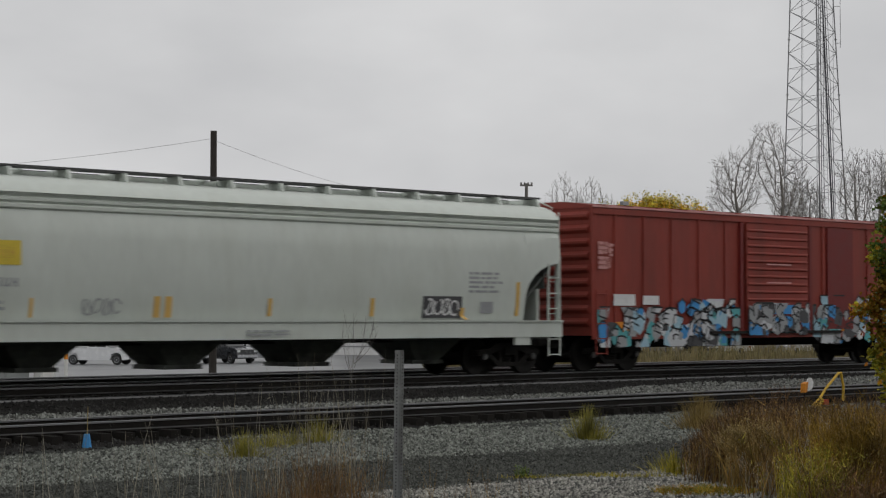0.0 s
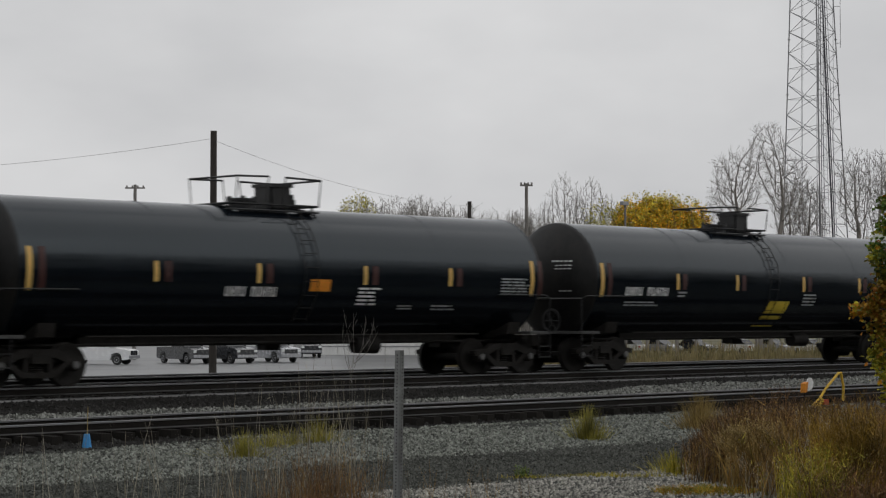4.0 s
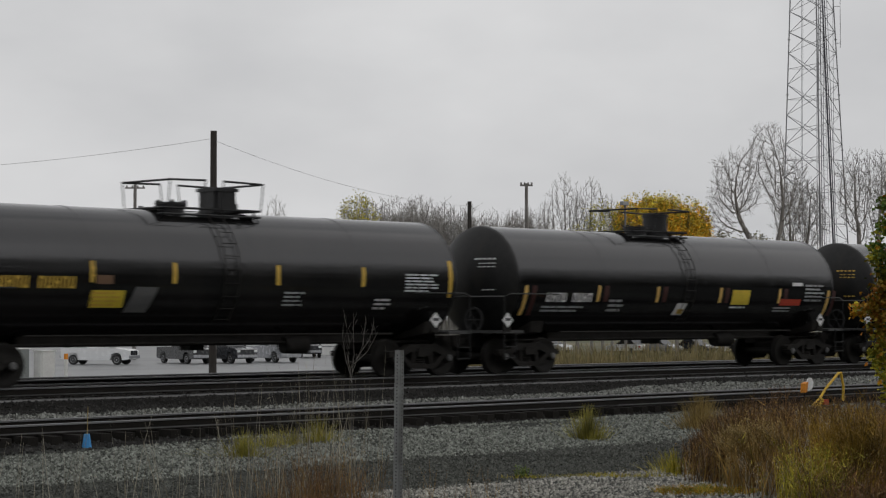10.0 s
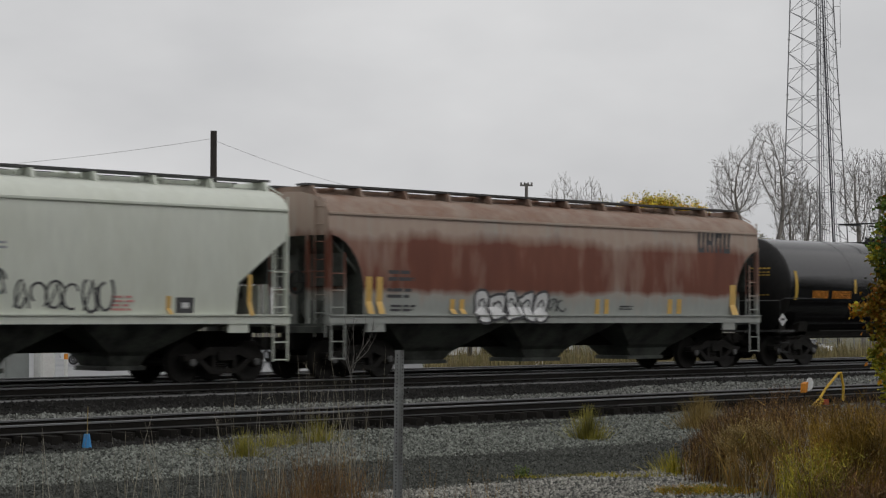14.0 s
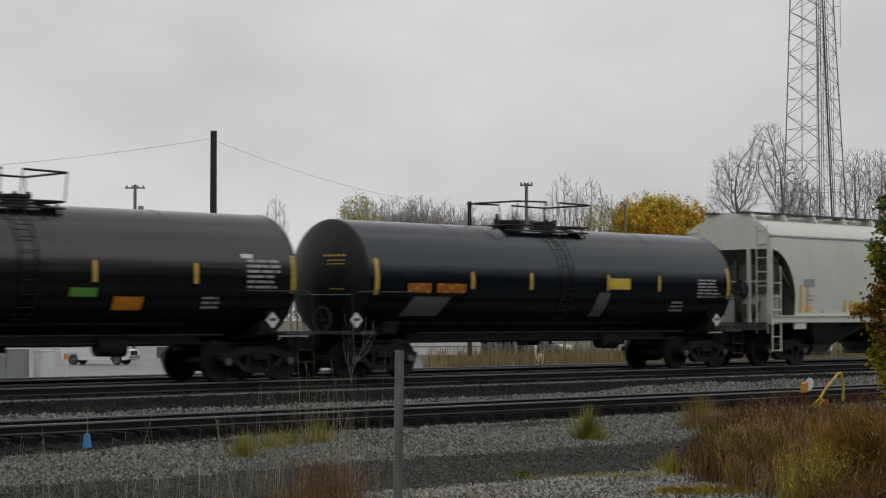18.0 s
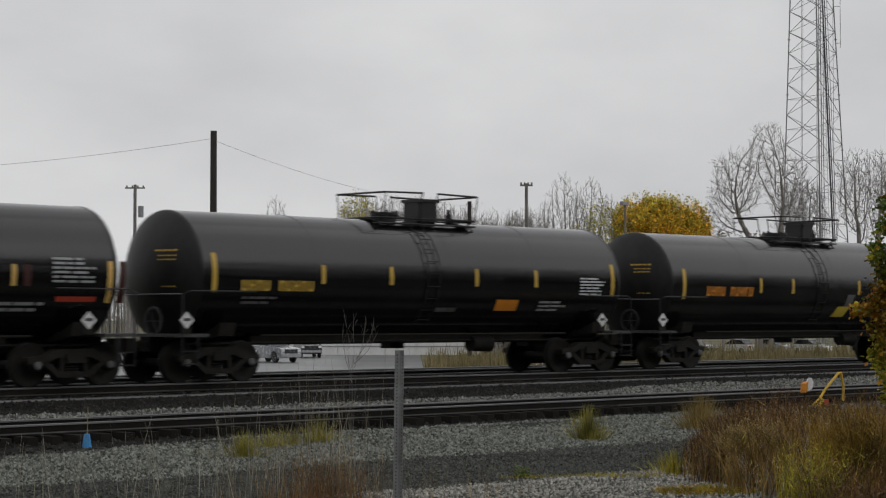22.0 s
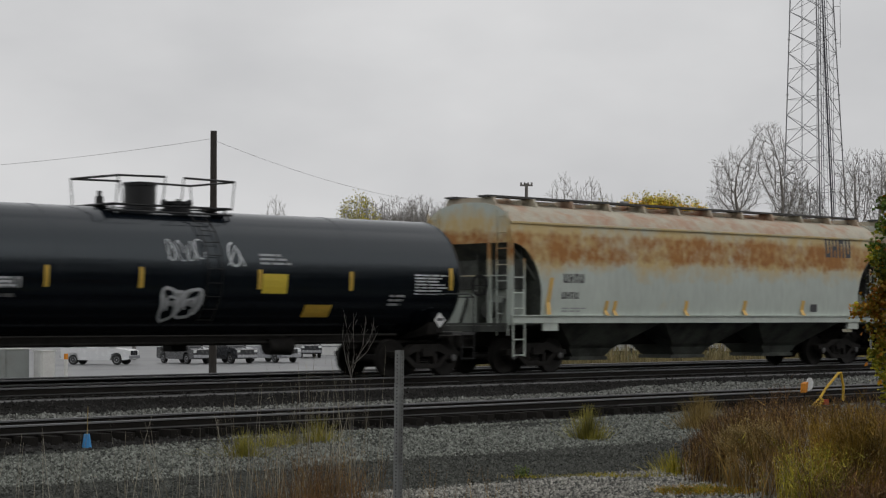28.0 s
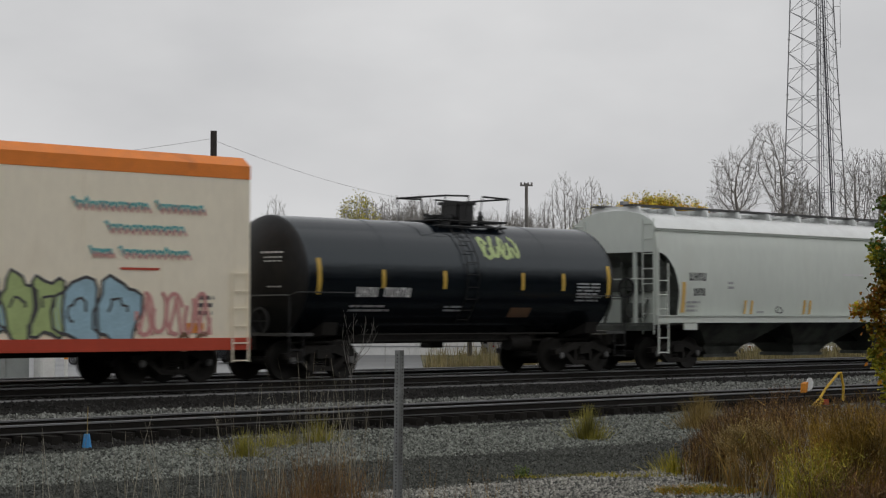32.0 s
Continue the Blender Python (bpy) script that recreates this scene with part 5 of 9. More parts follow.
deco(7,
     ('letters', -6.79, -4.79, 2.04, 2.31, 10, 'white'), ('print', -6.83, -5.25, 1.68, 1.92, 2, 'grey_mark'), ('print', -4.38, -4.03, 2.03, 2.3, 3, 'grey_mark'),
     ('panel', 1.24, 1.97, 2.13, 2.46, 'orange'), ('print', 2.4, 3.26, 1.78, 2.24, 5, 'grey_mark'), ('print', 3.32, 4.92, 1.64, 1.82, 2, 'grey_mark'),
     ('print', 6.39, 7.49, 2.17, 2.53, 5, 'grey_mark'), ('panel', 5.56, 6.32, 1.99, 2.1, 'grey_mark'))
deco(8,
     ('letters', -5.68, -3.6, 1.89, 2.12, 10, 'orange'), ('print', -5.69, -4.24, 1.36, 1.75, 3, 'brown_mark'), ('panel', 1.83, 2.64, 1.99, 2.31, 'orange'),
     ('panel', -1.63, -0.96, 1.73, 1.84, 'brown_mark'), ('print', 3.99, 5.05, 1.64, 2.15, 6, 'grey_mark'), ('print', 3.34, 3.77, 1.5, 1.75, 2, 'grey_mark'),
     ('panel', 5.9, 6.48, 1.78, 1.89, 'red_mark'))
deco(9,
     ('letters', -5.58, -3.08, 2.08, 2.34, 10, 'silver'), ('print', -5.49, -3.91, 1.7, 1.94, 2, 'grey_mark'), ('panel', 2.77, 3.71, 2.09, 2.47, 'gold'),
     ('print', 3.16, 4.84, 1.88, 2.05, 2, 'grey_mark'), ('print', 5.53, 6.53, 2.22, 2.59, 5, 'grey_mark'), ('print', 2.02, 2.82, 1.65, 2.0, 3, 'faint_mark'))
deco(10,
     ('letters', -5.74, -3.63, 2.15, 2.39, 10, 'gold'), ('print', -5.82, -4.52, 1.67, 1.93, 2, 'brown_mark'), ('panel', -2.7, -1.6, 2.55, 2.79, 'white'),
     ('panel', 2.09, 2.89, 1.77, 2.08, 'orange'), ('print', 5.45, 6.54, 2.09, 2.67, 6, 'gold'), ('print', 4.65, 5.1, 1.8, 2.08, 3, 'grey_mark'),
     ('panel', -2.33, -1.71, 2.85, 3.06, 'brown_mark'))
deco(11,
     ('letters', -5.88, -4.06, 1.88, 2.12, 9, 'white'), ('print', -5.96, -4.08, 1.6, 1.8, 2, 'grey_mark'), ('print', -3.35, -2.65, 1.61, 1.99, 3, 'grey_mark'),
     ('slanted', -0.51, -0.08, 1.54, 1.87, 0.08, 'white'), ('panel', 1.99, 2.83, 1.84, 2.27, 'yellow'), ('print', 1.99, 2.83, 1.72, 1.82, 1, 'white'),
     ('panel', 4.35, 5.38, 1.83, 2.02, 'red_mark'), ('print', 4.12, 4.98, 1.63, 1.8, 2, 'grey_mark'), ('print', 5.55, 6.59, 1.94, 2.5, 5, 'grey_mark'),
     ('panel', 4.89, 5.41, 2.42, 2.52, 'white'), ('panel', -0.34, -0.08, 1.57, 1.7, 'gold'))
deco(12,
     ('letters', -5.88, -4.02, 2.07, 2.32, 10, 'gold'), ('panel', -3.64, -2.78, 1.67, 2.04, 'yellow'), ('print', -3.64, -2.81, 1.69, 2.02, 4, 'gold'),
     ('slanted', -2.72, -2.14, 1.57, 2.12, 0.2, 'faint_mark'), ('print', 1.57, 2.21, 1.71, 2.08, 4, 'grey_mark'), ('print', 4.38, 4.94, 1.64, 1.94, 3, 'silver'),
     ('print', 5.29, 6.39, 2.08, 2.55, 6, 'silver'), ('panel', -3.53, -3.11, 2.17, 2.36, 'brown_mark'))
deco(13,
     ('letters', -5.93, -4.02, 2.05, 2.28, 10, 'white'), ('print', -6.03, -4.65, 1.67, 1.91, 2, 'grey_mark'), ('graffiti', -3.46, -1.51, 1.31, 2.1, 5, 'pale_blue', 'silver'),
     ('tag', -4.12, -3.5, 1.4, 1.86, 2, 'silver', 0.1), ('tag', -1.6, -0.85, 1.23, 2.01, 2, 'pale_blue', 0.1), ('panel', 2.3, 3.05, 1.87, 2.16, 'orange'),
     ('print', 2.19, 2.71, 1.5, 1.8, 3, 'grey_mark'), ('print', 3.38, 3.86, 1.71, 1.85, 1, 'grey_mark'), ('print', 5.05, 5.66, 1.54, 2.0, 4, 'grey_mark'),
     ('print', 5.66, 6.81, 2.05, 2.62, 6, 'grey_mark'), ('print', 5.97, 6.81, 1.64, 2.01, 3, 'brown_mark'), ('panel', -0.85, -0.48, 1.6, 1.89, 'green'))
deco(14,
     ('letters', -5.87, -4.34, 2.09, 2.3, 9, 'gold'), ('print', -5.23, -4.5, 1.49, 2.07, 4, 'brown_mark'), ('graffiti', -4.5, -3.33, 1.36, 2.21, 3, 'green', 'green'),
     ('graffiti', -3.59, -1.49, 1.39, 2.16, 4, 'green', 'teal'), ('drawn', -4.35, -2.35, 1.34, 2.18, 'white', 0.11),
     ('panel', 1.75, 2.55, 2.21, 2.53, 'yellow'), ('print', 5.44, 6.47, 2.06, 2.56, 6, 'grey_mark'), ('print', 4.56, 5.11, 1.6, 1.95, 3, 'silver'),
     ('slanted', -0.63, -0.33, 1.33, 2.11, 0.2, 'faint_mark'), ('slanted', 1.27, 1.51, 1.5, 2.06, 0.15, 'faint_mark'))
deco(15,
     ('letters', -5.77, -3.72, 2.06, 2.29, 10, 'orange'), ('panel', 2.7, 3.44, 1.85, 2.12, 'orange'), ('print', 5.43, 6.52, 2.04, 2.51, 7, 'white'),
     ('panel', -1.66, -1.03, 1.71, 1.81, 'faint_mark'), ('print', 3.97, 5.0, 1.62, 1.89, 2, 'grey_mark'), ('panel', 5.67, 6.27, 1.66, 1.74, 'red_mark'))
deco(16,
     ('print', -6.39, -5.46, 2.32, 2.65, 2, 'dark_mark'), ('print', -6.43, -5.5, 1.91, 2.21, 2, 'dark_mark'), ('panel', -4.32, -4.16, 1.55, 1.92, 'stripe_yellow'),
     ('panel', -3.99, -3.83, 1.55, 1.92, 'stripe_yellow'), ('panel', 1.07, 1.25, 1.56, 1.96, 'stripe_yellow'), ('panel', 1.44, 1.62, 1.56, 1.96, 'stripe_yellow'),
     ('panel', 4.09, 4.29, 1.57, 1.98, 'stripe_yellow'), ('panel', 4.49, 4.69, 1.57, 1.98, 'stripe_yellow'), ('panel', -7.11, -6.91, 1.55, 2.44, 'stripe_yellow'),
     ('panel', -6.77, -6.57, 1.55, 2.44, 'stripe_yellow'), ('panel', 6.87, 7.16, 1.54, 2.41, 'stripe_yellow'), ('graffiti', -3.47, -0.8, 1.32, 2.16, 5, 'white', 'dark_mark'),
     ('tag', -0.74, -0.09, 1.6, 1.98, 2, 'dark_mark', 0.04), ('letters', 5.39, 6.95, 3.32, 3.89, 4, 'dark_mark'), ('print', -6.3, -5.46, 1.6, 1.8, 2, 'dark_mark'),
     ('print', 2.06, 2.76, 1.66, 1.81, 2, 'dark_mark'))
deco(17,
     ('letters', -3.95, -2.82, 3.07, 3.36, 4, 'dark_mark'), ('letters', -3.92, -2.91, 2.58, 2.84, 4, 'dark_mark'), ('tag', -2.72, -1.8, 1.89, 2.47, 3, 'dark_mark', 0.05),
     ('tag', -1.63, -0.03, 1.6, 2.25, 4, 'dark_mark', 0.05), ('tag', 0.03, 0.79, 1.52, 2.36, 2, 'dark_mark', 0.06), ('panel', 2.42, 2.89, 1.56, 1.9, 'dark_mark'),
     ('panel', 2.57, 2.77, 1.66, 1.79, 'white'), ('print', -4.2, -3.11, 1.58, 1.71, 2, 'stripe_yellow'), ('panel', -4.27, -4.15, 1.49, 2.4, 'stripe_yellow'),
     ('panel', -4.0, -3.89, 1.49, 2.4, 'stripe_yellow'), ('panel', -2.12, -2.0, 1.49, 1.9, 'stripe_yellow'), ('panel', 2.16, 2.28, 1.53, 1.93, 'stripe_yellow'),
     ('panel', 4.36, 4.48, 1.5, 2.43, 'stripe_yellow'), ('print', 0.75, 1.33, 1.59, 1.95, 4, 'pink'), ('print', -1.98, -1.72, 2.84, 3.04, 2, 'grey_mark'))
deco(18,
     ('letters', -6.52, -4.99, 2.07, 2.28, 9, 'white'), ('print', 6.35, 7.43, 2.07, 2.48, 6, 'grey_mark'), ('print', 4.83, 5.58, 1.66, 1.78, 2, 'faint_mark'))
deco(19,
     ('letters', -6.32, -4.27, 2.08, 2.29, 10, 'orange'), ('print', 5.97, 7.08, 2.06, 2.54, 6, 'grey_mark'), ('tag', 3.98, 4.91, 1.58, 2.06, 2, 'grey_mark', 0.1))
deco(20,
     ('panel', -4.0, -3.43, 2.39, 2.64, 'grey_mark'), ('print', -3.88, -3.45, 1.95, 2.19, 2, 'grey_mark'), ('print', -3.96, -3.45, 1.62, 1.82, 2, 'stripe_yellow'),
     ('panel', -1.91, -1.75, 1.64, 2.01, 'stripe_yellow'), ('panel', -1.58, -1.42, 1.64, 2.01, 'stripe_yellow'), ('panel', 0.07, 0.24, 1.65, 2.03, 'stripe_yellow'),
     ('panel', 0.34, 0.51, 1.65, 2.03, 'stripe_yellow'), ('panel', 1.84, 2.03, 1.66, 2.04, 'stripe_yellow'), ('panel', 2.17, 2.35, 1.66, 2.05, 'stripe_yellow'),
     ('panel', -4.22, -4.07, 1.62, 2.45, 'stripe_yellow'), ('panel', -3.88, -3.73, 1.62, 2.45, 'stripe_yellow'), ('panel', 4.17, 4.36, 1.62, 2.54, 'stripe_yellow'),
     ('tag', 0.59, 1.58, 1.64, 1.99, 4, 'dark_mark', 0.04), ('tag', 2.66, 3.93, 1.94, 2.26, 4, 'dark_mark', 0.04), ('panel', 2.6, 2.87, 1.64, 1.86, 'dark_mark'),
     ('print', -3.1, -2.88, 1.6, 1.72, 2, 'grey_mark'))
deco(21,
     ('letters', -5.72, -3.74, 2.08, 2.31, 10, 'orange'), ('panel', 1.72, 2.54, 2.23, 2.53, 'yellow'), ('print', 5.49, 6.53, 2.02, 2.58, 6, 'grey_mark'),
     ('print', 4.43, 5.03, 1.62, 1.95, 3, 'grey_mark'), ('slanted', -5.76, -4.52, 1.5, 1.98, 0.3, 'faint_mark'), ('slanted', 1.15, 1.61, 1.5, 2.14, 0.15, 'faint_mark'))
deco(22,
     ('letters', -5.77, -3.61, 2.07, 2.33, 10, 'orange'), ('panel', -3.06, -1.95, 2.42, 2.6, 'gold'), ('print', -5.87, -4.42, 1.6, 1.82, 2, 'brown_mark'),
     ('panel', 1.0, 1.67, 1.9, 2.09, 'green'), ('panel', 2.12, 2.86, 1.62, 1.91, 'orange'), ('print', 5.61, 6.64, 2.1, 2.81, 6, 'grey_mark'),
     ('print', 4.44, 4.95, 1.64, 1.95, 3, 'grey_mark'), ('panel', 5.47, 5.8, 2.8, 2.9, 'white'))
deco(23,
     ('panel', -1.64, -1.0, 1.88, 2.04, 'green'), ('panel', 2.62, 3.46, 1.81, 2.11, 'orange'), ('print', 4.57, 5.08, 1.65, 1.95, 3, 'silver'),
     ('print', 5.55, 6.56, 2.03, 2.57, 7, 'silver'), ('panel', 5.99, 6.35, 2.73, 2.84, 'white'), ('letters', -5.64, -3.51, 2.08, 2.35, 10, 'orange'),
     ('print', -5.68, -4.21, 1.71, 1.83, 1, 'brown_mark'))
deco(24,
     ('letters', -6.08, -4.3, 1.95, 2.2, 10, 'white'), ('print', -6.12, -4.37, 1.6, 1.84, 2, 'grey_mark'), ('print', 2.67, 3.47, 1.76, 2.12, 4, 'gold'),
     ('print', 1.35, 1.78, 1.65, 1.82, 2, 'pink'), ('print', 4.25, 5.86, 1.63, 2.08, 4, 'grey_mark'), ('panel', 5.66, 6.34, 2.11, 2.3, 'brown_mark'))
deco(25,
     ('letters', -5.65, -3.45, 2.09, 2.36, 10, 'orange'), ('slanted', 0.84, 1.48, 1.49, 1.81, 0.15, 'yellow'), ('print', 5.69, 6.75, 2.06, 2.53, 6, 'grey_mark'),
     ('print', 4.66, 5.21, 1.63, 1.93, 3, 'silver'), ('slanted', 1.26, 1.63, 1.7, 2.18, 0.15, 'faint_mark'), ('print', 5.07, 5.75, 1.5, 1.61, 1, 'red_mark'))
deco(26,
     ('letters', -5.9, -3.76, 2.07, 2.31, 10, 'gold'), ('panel', 2.33, 3.13, 1.64, 1.92, 'orange'), ('print', 5.41, 6.47, 2.05, 2.55, 6, 'silver'),
     ('print', 3.92, 4.96, 1.62, 1.92, 3, 'grey_mark'), ('panel', 0.28, 0.96, 1.61, 1.71, 'faint_mark'), ('print', -5.82, -4.77, 1.75, 1.97, 2, 'faint_mark'))
deco(27,
     ('letters', -5.84, -3.91, 2.01, 2.27, 10, 'white'), ('print', -5.93, -3.67, 1.66, 1.77, 1, 'grey_mark'), ('panel', 3.21, 4.02, 2.04, 2.31, 'orange'),
     ('print', 1.87, 2.63, 1.42, 1.95, 4, 'grey_mark'), ('print', 3.19, 5.49, 1.56, 1.81, 2, 'grey_mark'), ('print', 5.49, 6.55, 2.17, 2.74, 6, 'grey_mark'),
     ('panel', 5.62, 6.6, 1.79, 1.9, 'red_mark'), ('panel', -3.06, -2.52, 1.73, 1.82, 'faint_mark'))
deco(28,
     ('letters', -6.59, -4.6, 2.21, 2.48, 10, 'white'), ('print', -6.59, -5.04, 1.84, 2.1, 2, 'grey_mark'), ('print', -4.17, -3.87, 2.23, 2.49, 3, 'grey_mark'),
     ('panel', -1.45, -0.72, 2.12, 2.46, 'orange'), ('tag', 2.41, 3.36, 1.81, 2.2, 3, 'silver', 0.06), ('tag', 4.1, 5.1, 1.82, 2.19, 3, 'silver', 0.06),
     ('print', 1.06, 2.41, 1.42, 2.19, 5, 'faint_mark'), ('print', 6.52, 7.51, 2.25, 2.76, 6, 'grey_mark'), ('tag', -0.65, 0.11, 1.65, 2.28, 1, 'grey_mark', 0.05))
deco(29,
     ('letters', -6.63, -4.66, 2.2, 2.44, 10, 'white'), ('print', -6.63, -5.12, 1.82, 2.06, 2, 'grey_mark'), ('print', -4.21, -3.94, 2.22, 2.51, 3, 'grey_mark'),
     ('panel', -2.43, -1.71, 2.14, 2.48, 'orange'), ('tag', -4.05, -3.28, 1.64, 1.82, 2, 'grey_mark', 0.05), ('tag', 0.01, 0.94, 1.58, 1.96, 2, 'grey_mark', 0.05),
     ('tag', 3.45, 4.27, 1.83, 2.34, 3, 'silver', 0.09), ('print', 1.66, 2.34, 1.82, 2.21, 4, 'grey_mark'), ('print', 6.52, 7.54, 2.26, 2.76, 6, 'grey_mark'))
deco(30,
     ('letters', -6.32, -4.27, 1.94, 2.2, 10, 'white'), ('print', -6.41, -4.74, 1.59, 1.8, 2, 'grey_mark'), ('print', -3.83, -3.5, 1.91, 2.17, 3, 'grey_mark'),
     ('print', 1.56, 2.46, 1.43, 1.78, 4, 'grey_mark'), ('panel', 3.25, 3.96, 1.61, 1.71, 'grey_mark'), ('print', 4.47, 5.31, 1.56, 1.72, 2, 'grey_mark'),
     ('print', 6.35, 7.39, 1.95, 2.55, 6, 'grey_mark'))
deco(31,
     ('letters', -6.35, -5.59, 2.39, 2.59, 4, 'dark_mark'), ('letters', -6.35, -5.67, 1.96, 2.14, 4, 'dark_mark'), ('slanted', -7.08, -6.92, 1.57, 2.49, 0.2, 'stripe_yellow'),
     ('slanted', -3.17, -3.02, 1.54, 1.94, 0.1, 'stripe_yellow'))
deco(32,
     ('letters', -6.38, -5.53, 2.38, 2.62, 4, 'dark_mark'), ('letters', -6.44, -5.75, 1.96, 2.14, 4, 'dark_mark'), ('letters', 5.45, 6.87, 3.32, 3.88, 4, 'dark_mark'),
     ('print', -6.41, -5.41, 1.6, 1.75, 2, 'grey_mark'), ('slanted', -4.78, -4.64, 1.52, 1.92, 0.1, 'stripe_yellow'), ('slanted', -4.43, -4.29, 1.52, 1.92, 0.1, 'stripe_yellow'),
     ('slanted', -1.4, -1.25, 1.52, 1.94, 0.1, 'stripe_yellow'), ('slanted', 1.28, 1.45, 1.53, 1.96, 0.1, 'stripe_yellow'),
     ('slanted', 4.13, 4.31, 1.53, 1.98, 0.1, 'stripe_yellow'), 
     ('slanted', -7.09, -6.93, 1.54, 2.51, 0.2, 'stripe_yellow'), ('panel', 4.69, 5.03, 1.64, 1.87, 'dark_mark'))
deco(33,
     ('tag', -7.6, -6.5, 2.3, 3.2, 4, 'silver', 0.035), ('tag', -7.2, -6.6, 2.3, 2.8, 2, 'gold', 0.04),
     ('panel', 1.37, 2.09, 2.01, 2.46, 'yellow'), ('panel', 2.73, 3.55, 1.47, 1.76, 'gold'), ('tag', -1.24, -0.18, 2.67, 3.23, 4, 'silver', 0.024),
     ('tag', 0.36, 0.86, 2.57, 3.17, 1, 'silver', 0.045), ('graffiti', -1.31, -0.33, 1.39, 2.15, 2, 'grey_mark', 'silver'), ('print', 1.32, 2.22, 2.65, 2.94, 3, 'grey_mark'),
     ('print', 6.08, 7.17, 2.01, 2.54, 7, 'silver'), ('print', 5.29, 5.78, 1.73, 2.04, 3, 'grey_mark'), ('print', -5.39, -4.97, 2.08, 2.32, 3, 'silver'),
     ('letters', -6.57, -4.83, 2.07, 2.3, 9, 'grey_mark'), ('print', -6.57, -4.83, 1.85, 1.99, 1, 'faint_mark'))
deco(34,
     ('letters', -6.17, -3.88, 2.04, 2.28, 10, 'grey_mark'), ('print', -6.17, -4.58, 1.61, 1.84, 2, 'faint_mark'), ('tag', -3.97, -1.17, 1.43, 2.2, 6, 'silver', 0.085),
     ('panel', 1.04, 1.8, 2.12, 2.5, 'orange'), ('tag', 1.94, 5.53, 1.77, 2.43, 5, 'silver', 0.085), ('tag', 1.16, 5.1, 1.29, 2.04, 6, 'grey_mark', 0.06),
     ('print', 5.65, 6.7, 2.03, 2.58, 6, 'grey_mark'), ('print', -0.19, 0.73, 1.36, 1.69, 3, 'faint_mark'))
deco(35,
     ('letters', -7.11, -6.27, 2.54, 2.74, 4, 'brown_mark'), ('letters', -7.11, -5.96, 2.06, 2.28, 5, 'dark_mark'), ('tag', -3.53, 0.62, 1.95, 2.56, 6, 'white', 0.08),
     ('block', 1.62, 4.25, 1.08, 2.02, 'silver', 'purple_black', 'plum'),
     ('panel', 6.36, 6.74, 1.57, 1.84, 'dark_mark'), ('panel', -4.97, -4.73, 1.42, 1.8, 'stripe_yellow'), ('panel', -4.64, -4.4, 1.42, 1.8, 'stripe_yellow'),
     ('panel', -2.18, -1.92, 1.41, 1.81, 'stripe_yellow'), ('panel', 0.44, 0.73, 1.41, 1.83, 'stripe_yellow'), ('panel', 0.75, 1.03, 1.41, 1.83, 'stripe_yellow'),
     ('panel', 4.84, 5.16, 1.41, 1.86, 'stripe_yellow'), ('panel', -7.58, -7.44, 1.49, 2.31, 'stripe_yellow'), ('panel', -7.27, -7.12, 1.49, 2.31, 'stripe_yellow'),
     ('panel', -5.53, -5.32, 1.49, 1.7, 'dark_mark'), ('print', -0.2, 0.39, 1.52, 1.79, 2, 'grey_mark'))
deco(36,
     ('letters', -6.99, -6.2, 2.51, 2.74, 4, 'dark_mark'), ('letters', -6.78, -6.25, 2.09, 2.3, 4, 'dark_mark'), ('print', -7.06, -6.42, 1.61, 1.97, 3, 'grey_mark'),
     ('panel', -4.4, -4.3, 1.57, 1.97, 'stripe_yellow'), ('panel', -4.09, -3.98, 1.57, 1.97, 'stripe_yellow'), ('panel', -1.49, -1.37, 1.57, 1.99, 'stripe_yellow'),
     ('panel', -1.2, -1.08, 1.57, 1.99, 'stripe_yellow'), ('panel', 1.32, 1.45, 1.58, 2.02, 'stripe_yellow'), ('panel', 1.6, 1.73, 1.58, 2.02, 'stripe_yellow'),
     ('panel', 4.26, 4.4, 1.58, 2.04, 'stripe_yellow'), ('panel', 4.56, 4.71, 1.58, 2.05, 'stripe_yellow'), ('panel', -7.3, -7.13, 1.61, 2.47, 'stripe_yellow'),
     ('panel', 7.17, 7.32, 1.62, 2.55, 'stripe_yellow'), ('panel', 5.29, 5.64, 1.64, 1.86, 'dark_mark'), ('tag', -2.9, -2.49, 1.59, 1.81, 1, 'dark_mark', 0.03),
     ('print', -5.21, -4.94, 2.27, 2.54, 2, 'grey_mark'), ('print', -3.78, -3.38, 1.59, 1.68, 1, 'grey_mark'), ('panel', 0.53, 1.63, 2.77, 2.82, 'white'))
deco(37,
     ('letters', -3.82, -2.04, 1.96, 2.19, 10, 'white'), ('print', -3.91, -2.37, 1.59, 1.79, 2, 'grey_mark'), ('print', -0.81, -0.13, 1.6, 1.78, 2, 'grey_mark'),
     ('tag', 0.53, 1.94, 2.95, 3.55, 4, 'pale_green', 0.1), ('panel', 1.56, 2.34, 1.47, 1.72, 'brown_mark'), ('print', 3.93, 4.95, 1.88, 2.41, 6, 'grey_mark'))
